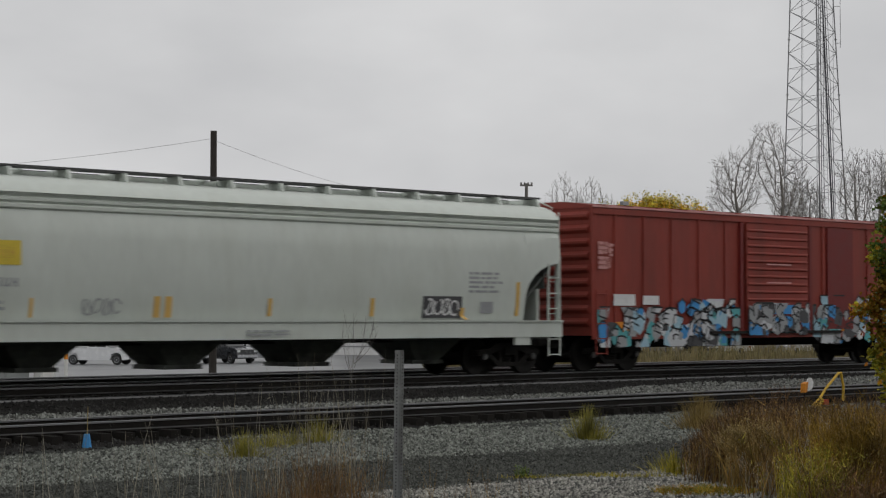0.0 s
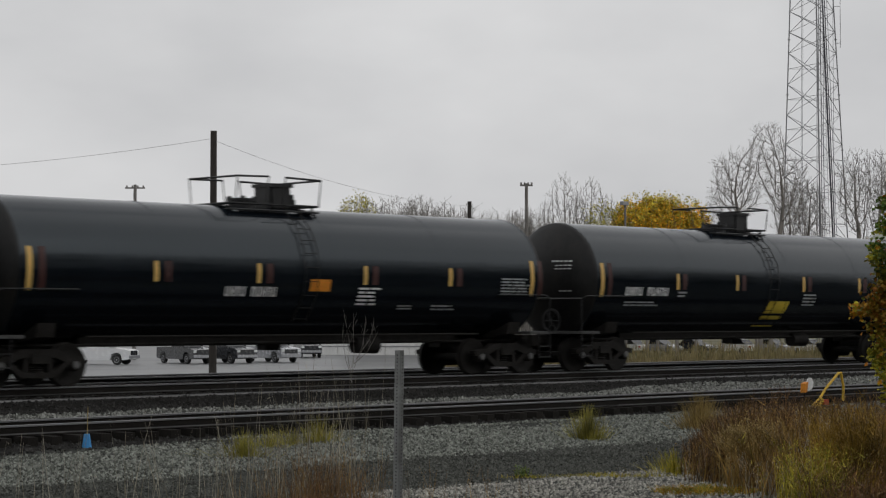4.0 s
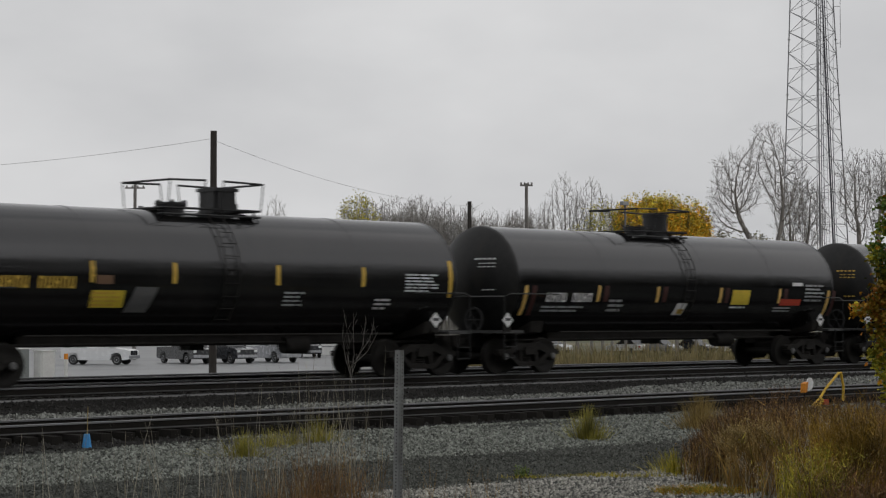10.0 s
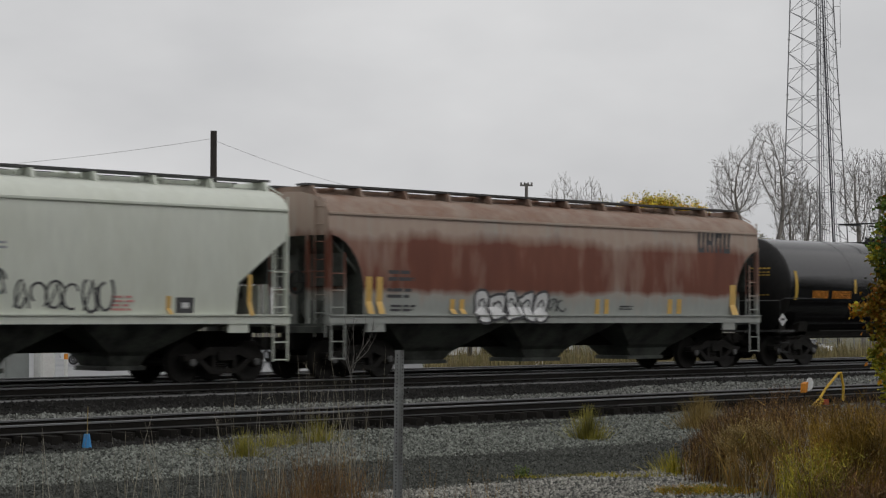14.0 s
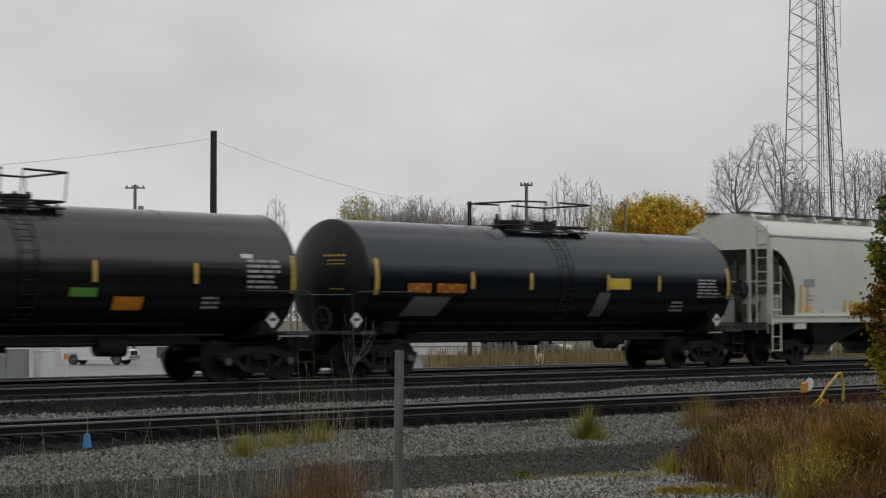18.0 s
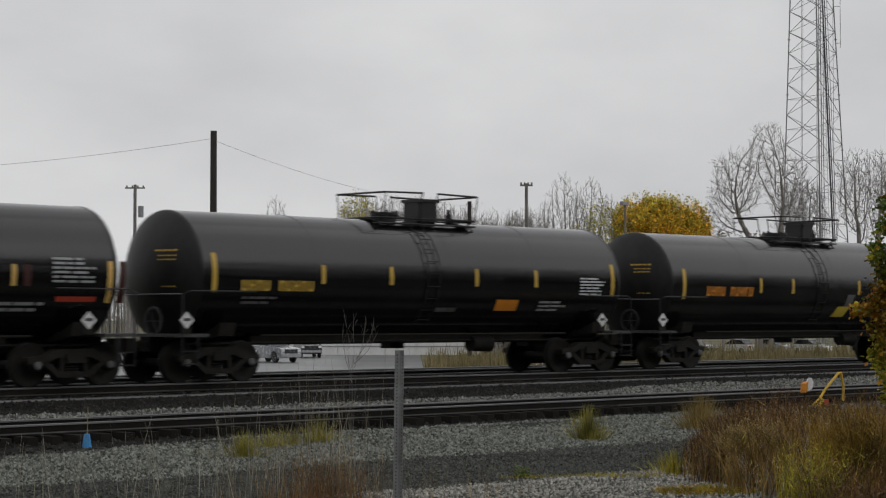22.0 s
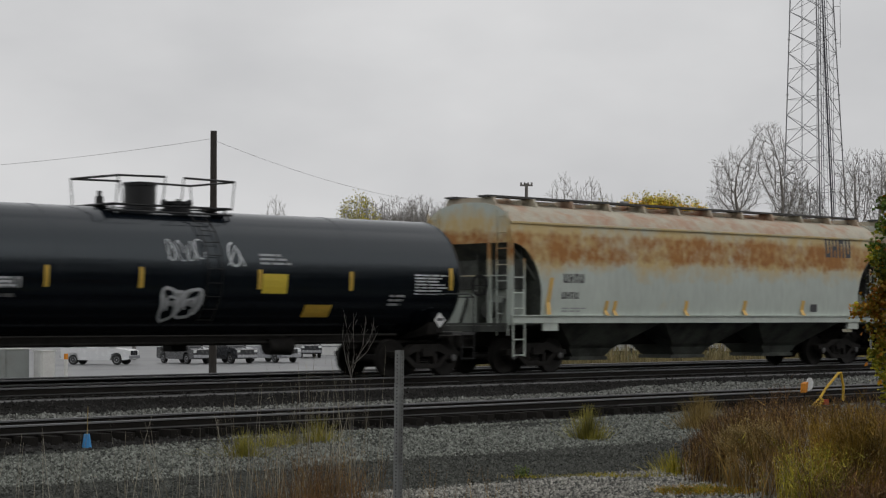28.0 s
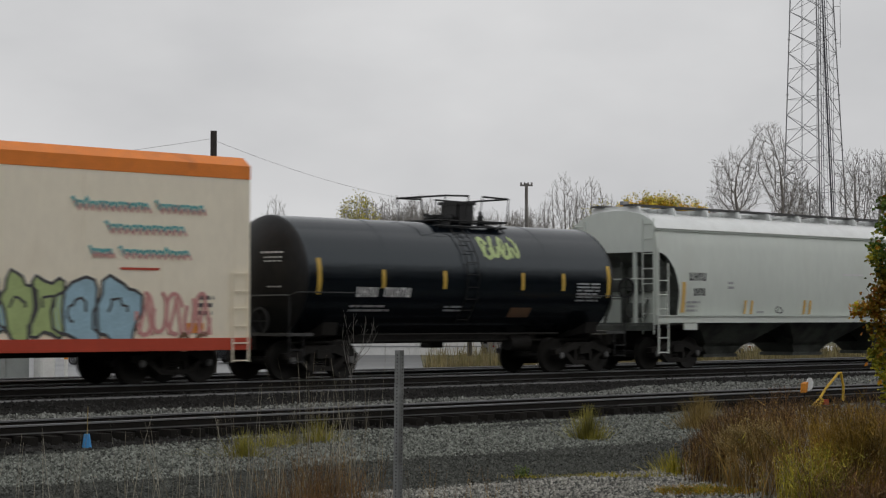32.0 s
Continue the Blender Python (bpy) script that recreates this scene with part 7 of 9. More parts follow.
def trees():
    zg = -2.25

    def again(src, across, along, turn, sx, sz):
        return copy_thing(src, spot(across, along, zg) @ pose(0, 0, 0, 0, 0, turn) @ Matrix.Diagonal((sx, sx, sz, 1)))
    # bare trees round the mast
    make_tree("tree", "tall bare tree with forked grey limbs leaning out", [(-2.9, 0, 17.4, 2.8, 3.0, 3.5), (0.1, 0, 20.0, 2.2, 2.6, 3.7), (2.5, 0.6, 16.6, 2.2, 2.4, 3.6), (-4.2, 0.4, 14.6, 2.0, 2.4, 3.0)], 11, 560, "bark", 0.28, 0.015, 3, 0.85,
              stem=7.0, stems=((-0.6, 0.0), (0.5, 0.3)), m=spot(33.0, 190, zg))
    b = make_tree("tree", "tall bare tree with fine upright limbs", [(0, 0, 16.8, 3.2, 3.2, 5.0), (-1.5, 0, 18.6, 1.8, 2.0, 3.4), (1.8, 0.3, 18.8, 1.9, 2.0, 3.2)], 23, 560, "bark", 0.26, 0.015, 3, 0.8, 0.9, stem=7.0, stems=((-0.4, 0.2), (0.7, 0.0)), m=spot(43.6, 191, zg) @ Matrix.Diagonal((1, 1, 0.95, 1)), up=0.4)
    again(b, 37.9, 198, 130, 0.95, 0.88)
    again(b, 48.6, 196, 220, 1.0, 0.96)
    # upright bare trees over the middle
    c = make_tree("tree", "bare pale-barked tree with fine upright twigs", [(0, 0, 13.2, 1.5, 1.5, 5.2), (-0.7, 0, 14.6, 1.1, 1.1, 3.3), (0.8, 0.2, 14.0, 1.2, 1.1, 3.6)], 31, 330, "bark_pale", 0.17, 0.014, 3, 0.65, 1.3, stem=6.0, up=0.6, m=spot(12.3, 189, zg))
    again(c, 15.1, 189.5, 140, 1.0, 0.98)
    again(c, 10.4, 190, 250, 0.8, 0.86)
    again(c, 17.2, 190, 50, 0.9, 0.88)
    again(c, 13.7, 191, 300, 1.0, 0.90)
    # low rounded trees along the lot
    d = make_tree("tree", "low bare tree with a rounded crown", [(0, 0, 12.0, 2.5, 2.5, 4.1), (-1.2, 0, 11.0, 1.8, 1.8, 3.0), (1.3, 0, 11.4, 1.9, 1.8, 3.2)], 47, 380, "bark_pale", 0.2, 0.015, 3, 0.6, 1.0, stem=5.0, up=0.4, m=spot(-5.0, 190, zg))
    for x, y, r, sx, sz in ((-7.0, 191, 90, 1.0, 0.97), (-2.2, 190, 200, 1.0, 1.0), (-3.6, 193, 300, 0.9, 0.93), (0.8, 193, 30, 0.75, 0.84), (3.0, 190, 160, 0.8, 0.88), (5.4, 191, 60, 0.8, 0.84), (7.4, 190, 20, 0.85, 0.90), (9.0, 192, 130, 0.75, 0.86), (-1.0, 195, 260, 0.8, 0.86), (1.9, 197, 10, 0.7, 0.8), (-8.6, 192, 310, 0.85, 0.9)):
        again(d, x, y, r, sx, sz)
    make_tree("tree", "small tree with the last yellow-green leaves", [(0, 0, 12.2, 2.2, 2.2, 3.8)], 19, 260, "bark_pale", 0.18, 0.014, stem=5.0, leaves=(("leaf_yellow", 3600, 0.17, 0.0, 1.0),), m=spot(-8.6, 188, zg))
    # autumn colour
    e = make_tree("tree", "autumn tree with orange leaves below a yellow-green top", [(0, 0, 11.2, 2.3, 2.3, 5.0), (-1.9, 0, 10.9, 1.7, 1.8, 4.7), (1.9, 0.2, 11.1, 1.7, 1.8, 4.8)], 5, 460, "bark", 0.2, 0.014, 3, 0.5, 1.0, stem=4.0,
                  leaves=(("leaf_gold", 14000, 0.2, 0.25, 0.76), ("leaf_lime", 6500, 0.18, 0.74, 1.0)), m=spot(20.6, 188, zg), up=0.35)
    again(e, 23.6, 188.5, 180, 1.0, 0.98)
    again(e, 25.6, 189, 250, 0.75, 0.85)
    again(e, 21.9, 190.5, 70, 0.9, 0.99)
    f = make_tree("tree", "yellow-green autumn tree with thin crown", [(0, 0, 11.0, 2.2, 2.2, 4.4)], 8, 300, "bark", 0.18, 0.014, 3, 0.55, 0.9, stem=4.0, leaves=(("leaf_yellow", 2400, 0.18, 0.0, 0.95),), m=spot(16.0, 187.5, zg))
    again(f, 18.4, 187.8, 100, 0.8, 0.98)
    again(f, 13.6, 188, 200, 0.9, 0.84)
    g = make_tree("tree", "olive-leaved tree losing its leaves", [(0, 0, 8.6, 2.2, 2.2, 3.6)], 17, 260, "bark_pale", 0.18, 0.015, stem=3.0, leaves=(("leaf_olive", 2600, 0.2, 0.0, 1.0),), m=spot(28.6, 190, zg))
    again(g, 32.2, 192, 210, 1.0, 1.0)
    again(g, 36.0, 193, 110, 0.9, 0.95)
    again(f, 42.6, 186, 40, 0.5, 0.62)
    # lone small trees further left
    again(c, -17.6, 196, 40, 0.85, 0.90)
    again(d, -29.0, 196, 40, 0.5, 0.72)


trees()


def thicket():
    """Bare saplings crowded together along the lot's far edge."""
    rnd = random.Random(91)
    s = Soup()
    for _ in range(480):
        p = ACROSS * rnd.uniform(-10.5, 11.0) + ALONG * rnd.uniform(191, 201)
        u = ACROSS.dot(p)
        h = (15.6 + 1.0 * noise.noise((u * 0.5, 3.1, 0))) * rnd.uniform(0.86, 1.02) * (1.0 if u < 3 else 0.95)
        x, y, z0 = p.x, p.y, -2.3
        tip = Vector((x + rnd.uniform(-0.5, 0.5), y + rnd.uniform(-0.5, 0.5), z0 + h))
        foot = Vector((x, y, z0))
        s.twig(foot, tip, 0.075, 0.014, 4)
        for _ in range(9):
            k = rnd.uniform(0.42, 0.94)
            a = foot.lerp(tip, k)
            n = rnd.uniform(0.9, 2.4) * (1.25 - k)
            b = a + Vector((rnd.gauss(0, 0.5), rnd.gauss(0, 0.5), rnd.uniform(0.7, 1.5))) * n * 1.3
            b.z = min(b.z, z0 + h * 1.02)
            s.twig(a, b, 0.034, 0.013, 3)
            for _ in range(4):
                c = a.lerp(b, rnd.uniform(0.3, 1.0))
                s.twig(c, c + Vector((rnd.gauss(0, 0.4), rnd.gauss(0, 0.4), rnd.uniform(0.1, 0.8))), 0.016, 0.009, 3)
    tagged(s.mesh("thicket", M["bark_pale"]), "dense grey thicket of bare saplings behind the lot", "thicket", kind="stuff")


thicket()


def far_woods():
    rnd = random.Random(77)
    s = Soup()
    for i in range(2600):
        t = rnd.random()
        x, y = 60 + 240 * t + rnd.uniform(-6, 6), 330 - 110 * t + rnd.uniform(-8, 8)
        h = 11 + 5 * noise.noise((x * 0.06, y * 0.06, 0)) + rnd.uniform(-2, 2)
        z0 = -2.3
        if rnd.random() < 0.25:
            s.twig((x, y, z0), (x + rnd.uniform(-0.6, 0.6), y, z0 + h), 0.22, 0.05, 3)
        for _ in range(4):
            z = z0 + h * rnd.uniform(0.25, 1.0)
            s.twig((x, y, z * 0.85), (x + rnd.uniform(-2.2, 2.2), y + rnd.uniform(-2, 2), z + rnd.uniform(0.5, 2.2)), 0.07, 0.04, 3)
    tagged(s.mesh("far_woods", M["bark_pale"]), "distant grey band of bare autumn woods", "woods", kind="stuff")
    # Unseen leaf mass behind the camera, added to darken the tanks' lower reflections.
    s = Soup()
    for i in range(9000):
        x, y = rnd.uniform(-110, 130), rnd.uniform(-26, -11)
        s.leaf((x, y, -0.3 + (29.0 + 6 * noise.noise((x * 0.07, 0, 0))) * (1 - math.sqrt(rnd.random()))), 2.2, rnd)
    tagged(s.mesh("hedgerow", M["woods"]), "dark leafy hedgerow out of view, added for the tanks to reflect", "hedgerow", kind="stuff")


far_woods()


def scatter(name, mat, label, n, where, height, width, seed, bend=0.25, lean=0.25, heads=0.0, head_size=0.012, seg=3, straps=0, strap=0.2, strap_w=0.01, category="grass", shape=None):
    """Stalks over an area, with narrow hanging leaves. where(rnd) gives x, y; height(rnd) the length."""
    rnd = random.Random(seed)
    s = Soup()
    for _ in range(n):
        x, y = where(rnd)
        z = ground_z(x, y) - 0.02
        h = height(rnd) * (0.95 + 0.32 * noise.noise((x * 1.6, y * 1.6, seed))) * (shape(x, y) if shape else 1.0)
        g = noise.noise((x * 2.3, y * 2.3, 7.7)) * lean * 1.6
        top = Vector((x + (rnd.uniform(-lean, lean) + g) * h, y + rnd.uniform(-lean, lean) * h, z + h))
        s.blade((x, y, z), top, width * rnd.uniform(0.6, 1.4), rnd, bend * h * rnd.uniform(0, 1), seg)
        if rnd.random() < heads:
            for _ in range(7):
                s.leaf(top + Vector((rnd.gauss(0, head_size), rnd.gauss(0, head_size), rnd.uniform(-4 * head_size, head_size))), head_size * 1.3, rnd)
        for _ in range(straps):
            p = Vector((x, y, z)).lerp(top, rnd.uniform(0.2, 1.0))
            a, k = rnd.uniform(0, 6.283), strap * rnd.uniform(0.5, 1.3)
            q = p + Vector((math.cos(a) * k * 0.6, math.sin(a) * k * 0.6, k * rnd.uniform(-0.5, 0.7)))
            s.blade(p, q, strap_w * rnd.uniform(0.6, 1.3), rnd, k * 0.3, 2, 0.15)
    return tagged(s.mesh(name, M[mat]), label, category, kind="stuff")


def tuft(x, y, r, h, n, seed, mat="tuft_yellow", label="yellow-green tuft of grass in the gravel"):
    """Grass fanning out from one root, highest in the middle."""
    rnd = random.Random(seed)
    s = Soup()
    for _ in range(n):
        a, q = rnd.uniform(0, 6.283), rnd.gauss(0, 0.55)
        bx, by = x + r * 0.72 * q * math.cos(a), y + r * 0.72 * q * math.sin(a)
        k = h * rnd.uniform(0.45, 1.05) * max(0.35, 1 - 0.5 * abs(q))
        top = Vector((bx + q * r * 0.4 * math.cos(a) + rnd.gauss(0, 0.09), by + q * r * 0.4 * math.sin(a) + rnd.gauss(0, 0.09), ground_z(bx, by) + k))
        s.blade((bx, by, ground_z(bx, by) - 0.02), top, 0.016 * rnd.uniform(0.5, 1.3), rnd, 0.35 * k * rnd.random(), 3, 0.15)
        if rnd.random() < 0.2:
            for _ in range(4):
                s.leaf(top + Vector((rnd.gauss(0, 0.01), rnd.gauss(0, 0.01), rnd.uniform(-0.05, 0.02))), 0.014, rnd)
    return tagged(s.mesh("grass_tuft", M[mat]), label, "grass", kind="stuff")


def patch(cx, cy, rx, ry, turn=0.0):
    c, s = math.cos(radians(turn)), math.sin(radians(turn))

    def f(rnd):
        a, r = rnd.uniform(0, 6.283), rnd.random() ** 0.62
        u, v = math.cos(a) * r * rx, math.sin(a) * r * ry
        return cx + u * c - v * s, cy + u * s + v * c
    return f


def weeds():
    U = lambda a, b: (lambda rnd: rnd.uniform(a, b))
    # overgrown bank beside the siding
    W = dict(category="weeds")

    def bank(near, far, wide=1.0):
        """The bank keeps off the service road: its edge runs along the line of sight."""
        def f(rnd):
            d = rnd.uniform(near, far)
            edge = 3.95 + 0.17 * max(0.0, d - 31) + 0.16 * max(0.0, 30.0 - d) + 0.45 * noise.noise((d * 1.3, 0, 5)) + 0.5 * rnd.random() ** 2
            q = edge + rnd.random() * (0.252 * d - edge) * wide
            p = ACROSS * q + ALONG * d
            return p.x, p.y
        return f
    def taper(x, y):
        """Lower growth towards the bank's edge."""
        q, d = 0.7256 * x - 0.6881 * y, 0.6881 * x + 0.7256 * y
        edge = 3.95 + 0.17 * max(0.0, d - 31) + 0.16 * max(0.0, 30.0 - d)
        return 0.42 + 0.58 * smooth(-0.2, 1.1, q - edge)
    tall = lambda r: r.uniform(0.75, 1.1) + 0.25 * r.random() ** 3
    scatter("weed_bank", "brown_weed", "thick bank of dark brown dead weeds", 3600, bank(29, 37), tall, 0.018, 1, 0.4, 0.22, 0.45, 0.017, 4, 3, 0.22, 0.014, shape=taper, **W)
    scatter("weed_bank", "dry_weed", "brown dead weeds with drooping leaves", 2000, bank(26.5, 33), tall, 0.016, 41, 0.6, 0.26, 0.3, 0.016, 4, 3, 0.26, 0.014, shape=taper, **W)
    scatter("weed_bank", "pale_stalk", "pale dry stems among the dead weeds", 520, bank(26.5, 31.5), lambda r: r.uniform(0.7, 1.15), 0.013, 2, 0.35, 0.16, 0.3, 0.02, 4, 1, 0.2, 0.010, shape=taper, **W)
    scatter("weed_bank", "straw", "straw-coloured drooping grass with seed heads", 420, patch(23.4, 17.7, 0.55, 0.35, -43), lambda r: r.uniform(0.75, 1.15), 0.014, 42, 0.75, 0.25, 0.8, 0.024, 5, 2, 0.28, 0.012, **W)
    tuft(33.1, 26.5, 0.75, 0.85, 700, 43, "straw", "bushy tuft of pale dry grass at the bank's end")
    tuft(33.9, 25.8, 0.7, 0.75, 460, 44, "dry_weed", "bushy tuft of brown dry grass at the bank's end")
    scatter("goldenrod", "weed_green", "yellow-green weeds with fading leaves", 170, patch(18.0, 12.75, 0.42, 0.4, -43), U(0.6, 1.1), 0.012, 3, 0.4, 0.3, 0.35, 0.018, 3, 10, 0.13, 0.016, **W)
    scatter("goldenrod", "feather_weed", "yellow-green feathery weeds beside the derail", 620, patch(20.35, 13.75, 0.55, 0.5, -43), U(0.9, 1.5), 0.012, 4, 0.4, 0.3, 0.1, 0.014, 3, 15, 0.14, 0.013, **W)
    scatter("weed_bank", "rust_weed", "rust-coloured low weeds with red leaves", 500, patch(17.4, 11.5, 0.8, 0.5, -43), U(0.5, 1.0), 0.010, 5, 0.4, 0.3, 0.2, 0.014, 3, 8, 0.14, 0.012, **W)
    # tall stalks in front of the track
    scatter("tall_stalks", "pale_stalk", "thin dry stalks standing in the gravel", 130, patch(17.2, 21.2, 1.2, 0.7, -43), U(0.7, 2.1), 0.009, 7, 0.15, 0.14, 0.2, 0.008, 3, 3, 0.16, 0.006, **W)
    scatter("tall_stalks", "pale_stalk", "thin pale stalks scattered over the gravel", 120, patch(15.4, 21.9, 3.6, 0.9, -43), U(0.4, 1.3), 0.009, 8, 0.2, 0.2, 0.15, 0.010, 3, 1, 0.12, 0.007, **W)
    scatter("rust_grass", "rust_weed", "clump of rust-brown dry grass", 750, patch(14.1, 16.95, 0.62, 0.45, -43), U(0.35, 1.05), 0.007, 9, 0.4, 0.22, 0.1, 0.010, 3, 1, 0.2, 0.006)
    scatter("rust_grass", "dry_weed", "pale stalks in the rust-brown grass", 260, patch(14.2, 17.0, 0.8, 0.5, -43), U(0.4, 1.2), 0.007, 10, 0.4, 0.25, 0.2, 0.010, 3, 1, 0.2, 0.006)
    scatter("rust_grass", "rust_weed", "rust-brown dry grass low in the gravel", 520, patch(15.6, 16.2, 1.0, 0.5, -43), U(0.08, 0.32), 0.007, 13, 0.4, 0.5)
    scatter("rust_grass", "dry_weed", "thin dead stalks before the post", 130, patch(15.6, 17.6, 2.2, 0.6, -43), U(0.3, 0.95), 0.007, 14, 0.3, 0.25, straps=1, strap_w=0.006)
    # tufts
    for k, (x, y, r, h, n) in enumerate(((29.0, 26.2, 0.55, 0.78, 420), (20.4, 26.7, 0.6, 0.55, 300), (23.5, 28.3, 0.65, 0.55, 260), (22.7, 28.2, 0.5, 0.4, 160), (22.1, 28.1, 0.5, 0.42, 160))):
        tuft(x, y, r, h, n, 20 + k)
    tuft(24.4, 20.1, 0.7, 0.45, 220, 33, "weed_green", "low green tuft at the foot of the weed bank")
    scatter("green_weed", "leaf_green", "small green weed in the gravel", 40, patch(22.3, 21.6, 0.1, 0.1), U(0.1, 0.3), 0.01, 30, 0.3, 0.4, 0, 0.01, 3, 9, 0.06, 0.02)
    scatter("low_grass", "weed_green", "low green grass along the gravel edge", 1100, patch(22.9, 20.6, 1.6, 0.2, -50), U(0.03, 0.11), 0.010, 31, 0.4, 0.6)
    scatter("dead_grass", "leaf_turning", "flattened orange-brown dead grass", 2000, patch(22.0, 17.5, 0.8, 0.5, -43), U(0.04, 0.14), 0.013, 32, 0.6, 1.5)
    # dry grass beyond the railway
    def beyond(rnd):
        t = rnd.random()
        k = rnd.uniform(0, 14)
        return 57.9 + 60 * t + 0.69 * k, 62.2 - 14 * t + 0.73 * k
    scatter("dry_grass", "straw_far", "tall dry grass beyond the railway", 16000, beyond, U(1.0, 2.0), 0.05, 40, 0.2, 0.15, seg=2)
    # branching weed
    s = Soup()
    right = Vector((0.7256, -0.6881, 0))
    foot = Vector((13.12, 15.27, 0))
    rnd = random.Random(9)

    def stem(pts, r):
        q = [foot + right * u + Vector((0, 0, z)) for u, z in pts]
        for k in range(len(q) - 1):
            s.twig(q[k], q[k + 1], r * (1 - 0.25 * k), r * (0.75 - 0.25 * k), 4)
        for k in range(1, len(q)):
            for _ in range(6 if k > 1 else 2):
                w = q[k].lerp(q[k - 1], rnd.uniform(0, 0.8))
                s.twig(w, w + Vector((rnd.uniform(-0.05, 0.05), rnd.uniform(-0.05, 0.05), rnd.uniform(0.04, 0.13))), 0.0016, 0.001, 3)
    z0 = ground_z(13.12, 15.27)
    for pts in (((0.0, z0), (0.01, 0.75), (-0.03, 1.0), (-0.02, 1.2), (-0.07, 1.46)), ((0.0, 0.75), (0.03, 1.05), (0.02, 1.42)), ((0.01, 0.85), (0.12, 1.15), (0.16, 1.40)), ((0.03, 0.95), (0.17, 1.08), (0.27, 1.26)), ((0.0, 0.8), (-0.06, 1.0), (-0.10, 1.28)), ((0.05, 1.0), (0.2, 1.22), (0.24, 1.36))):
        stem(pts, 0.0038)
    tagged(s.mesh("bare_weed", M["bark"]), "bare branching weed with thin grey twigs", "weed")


weeds()


def near_tree():
    rnd = random.Random(3)
    x0, y0 = 15.14, 9.02
    zg = ground_z(x0, y0)
    t = thing("tree", "young tree with green leaves turning orange", "tree", m=pose(x0, y0, zg))
    right = Vector((0.7256, -0.6881, 0))
    away = Vector((0.6881, 0.7256, 0))
    s = Soup()
    s.twig((0, 0, -0.1), (0.02, 0.03, 1.4), 0.05, 0.042, 8)
    s.twig((0.02, 0.03, 1.4), (0.0, 0.05, 3.6), 0.042, 0.012, 8)
    s.mesh("trunk", M["bark"], t)
    b, g, o, w = Soup(), Soup(), Soup(), Soup()
    # (sideways, height over the eye's foot level, size, tone)
    clumps = [(-0.90, 1.56, 0.11, o), (-0.96, 1.52, 0.06, o), (-0.82, 1.69, 0.10, o), (-0.85, 1.40, 0.11, o), (-0.78, 1.27, 0.10, w), (-0.83, 1.06, 0.09, w), (-0.79, 0.91, 0.08, w), (-0.88, 1.14, 0.05, w),
              (-0.80, 2.08, 0.08, g), (-0.78, 2.28, 0.07, g), (-0.79, 1.93, 0.09, g), (-0.77, 2.48, 0.06, g), (-0.84, 2.00, 0.05, w), (-0.74, 0.78, 0.08, w), (-0.80, 1.82, 0.07, w)]
    for _ in range(34):
        a = rnd.uniform(-2.0, 2.0)
        k = rnd.uniform(0.2, 0.75)
        clumps.append((math.cos(a) * k - 0.05, rnd.uniform(0.6, 3.2), rnd.uniform(0.1, 0.18), rnd.choice((g, o, w))))
    for u, z, r, soup in clumps:
        c = right * u + away * rnd.uniform(-0.25, 0.25) + Vector((0, 0, z - zg))
        root = Vector((0, 0, max(0.5, c.z - 0.45)))
        mid = root.lerp(c, 0.5) + Vector((0, 0, 0.06))
        b.twig(root, mid, 0.012, 0.009, 4)
        b.twig(mid, c, 0.009, 0.004, 4)
        for _ in range(int(2300 * r)):
            d = Vector((rnd.gauss(0, 1), rnd.gauss(0, 1), rnd.gauss(0, 1.1))) * r * 0.55
            (soup if rnd.random() < 0.75 else rnd.choice((g, o, w))).leaf(c + d, 0.045 * rnd.uniform(0.6, 1.25), rnd)
    b.mesh("branchwork", M["bark"], t)
    g.mesh("crown", M["leaf_green"], t, "green leaves")
    o.mesh("turning_leaves", M["leaf_orange"], t, "orange leaves")
    w.mesh("turning_leaves", M["leaf_yellowing"], t, "yellow-green leaves")


near_tree()


# ---- poles, wires, mast ----
M["pole_wood"] = material("pole_wood", (0.035, 0.030, 0.027), 0.85, vary=0.4, scale=2, fine=16, stretch=(1, 1, 0.2))
M["pole_grey"] = material("pole_grey", (0.16, 0.15, 0.14), 0.85, vary=0.3, scale=2, fine=16, stretch=(1, 1, 0.2))
M["wire"] = material("wire", (0.42, 0.42, 0.43), 0.6)
M["galvanised"] = material("galvanised", (0.26, 0.26, 0.27), 0.5, metal=0.5, vary=0.25)
M["cable_dark"] = material("cable_dark", (0.07, 0.07, 0.085), 0.6, vary=0.2)
M["cable_grey"] = material("cable_grey", (0.16, 0.16, 0.18), 0.6, vary=0.2)
M["car_white"] = material("car_white", (0.72, 0.73, 0.74), 0.25, vary=0.05, coat=0.6)
M["car_silver"] = material("car_silver", (0.35, 0.36, 0.38), 0.25, metal=0.3, vary=0.05, coat=0.6)
M["car_dark"] = material("car_dark", (0.03, 0.032, 0.036), 0.25, vary=0.1, coat=0.6)
M["car_glass"] = material("car_glass", (0.02, 0.022, 0.025), 0.08, vary=0.05, spec=0.8)
M["rubber"] = material("rubber", (0.018, 0.018, 0.018), 0.8, vary=0.2)
M["lamp_red"] = material("lamp_red", (0.35, 0.02, 0.015), 0.25)
M["lamp_clear"] = material("lamp_clear", (0.7, 0.72, 0.72), 0.15)
M["cabinet_grey"] = material("cabinet_grey", (0.26, 0.28, 0.28), 0.5, vary=0.15, second=(0.18, 0.18, 0.17), second_at=(0.5, 0.8))
M["safety_yellow"] = material("safety_yellow", (0.60, 0.38, 0.03), 0.5, vary=0.2, second=(0.35, 0.2, 0.05), second_at=(0.6, 0.8), second_scale=6)
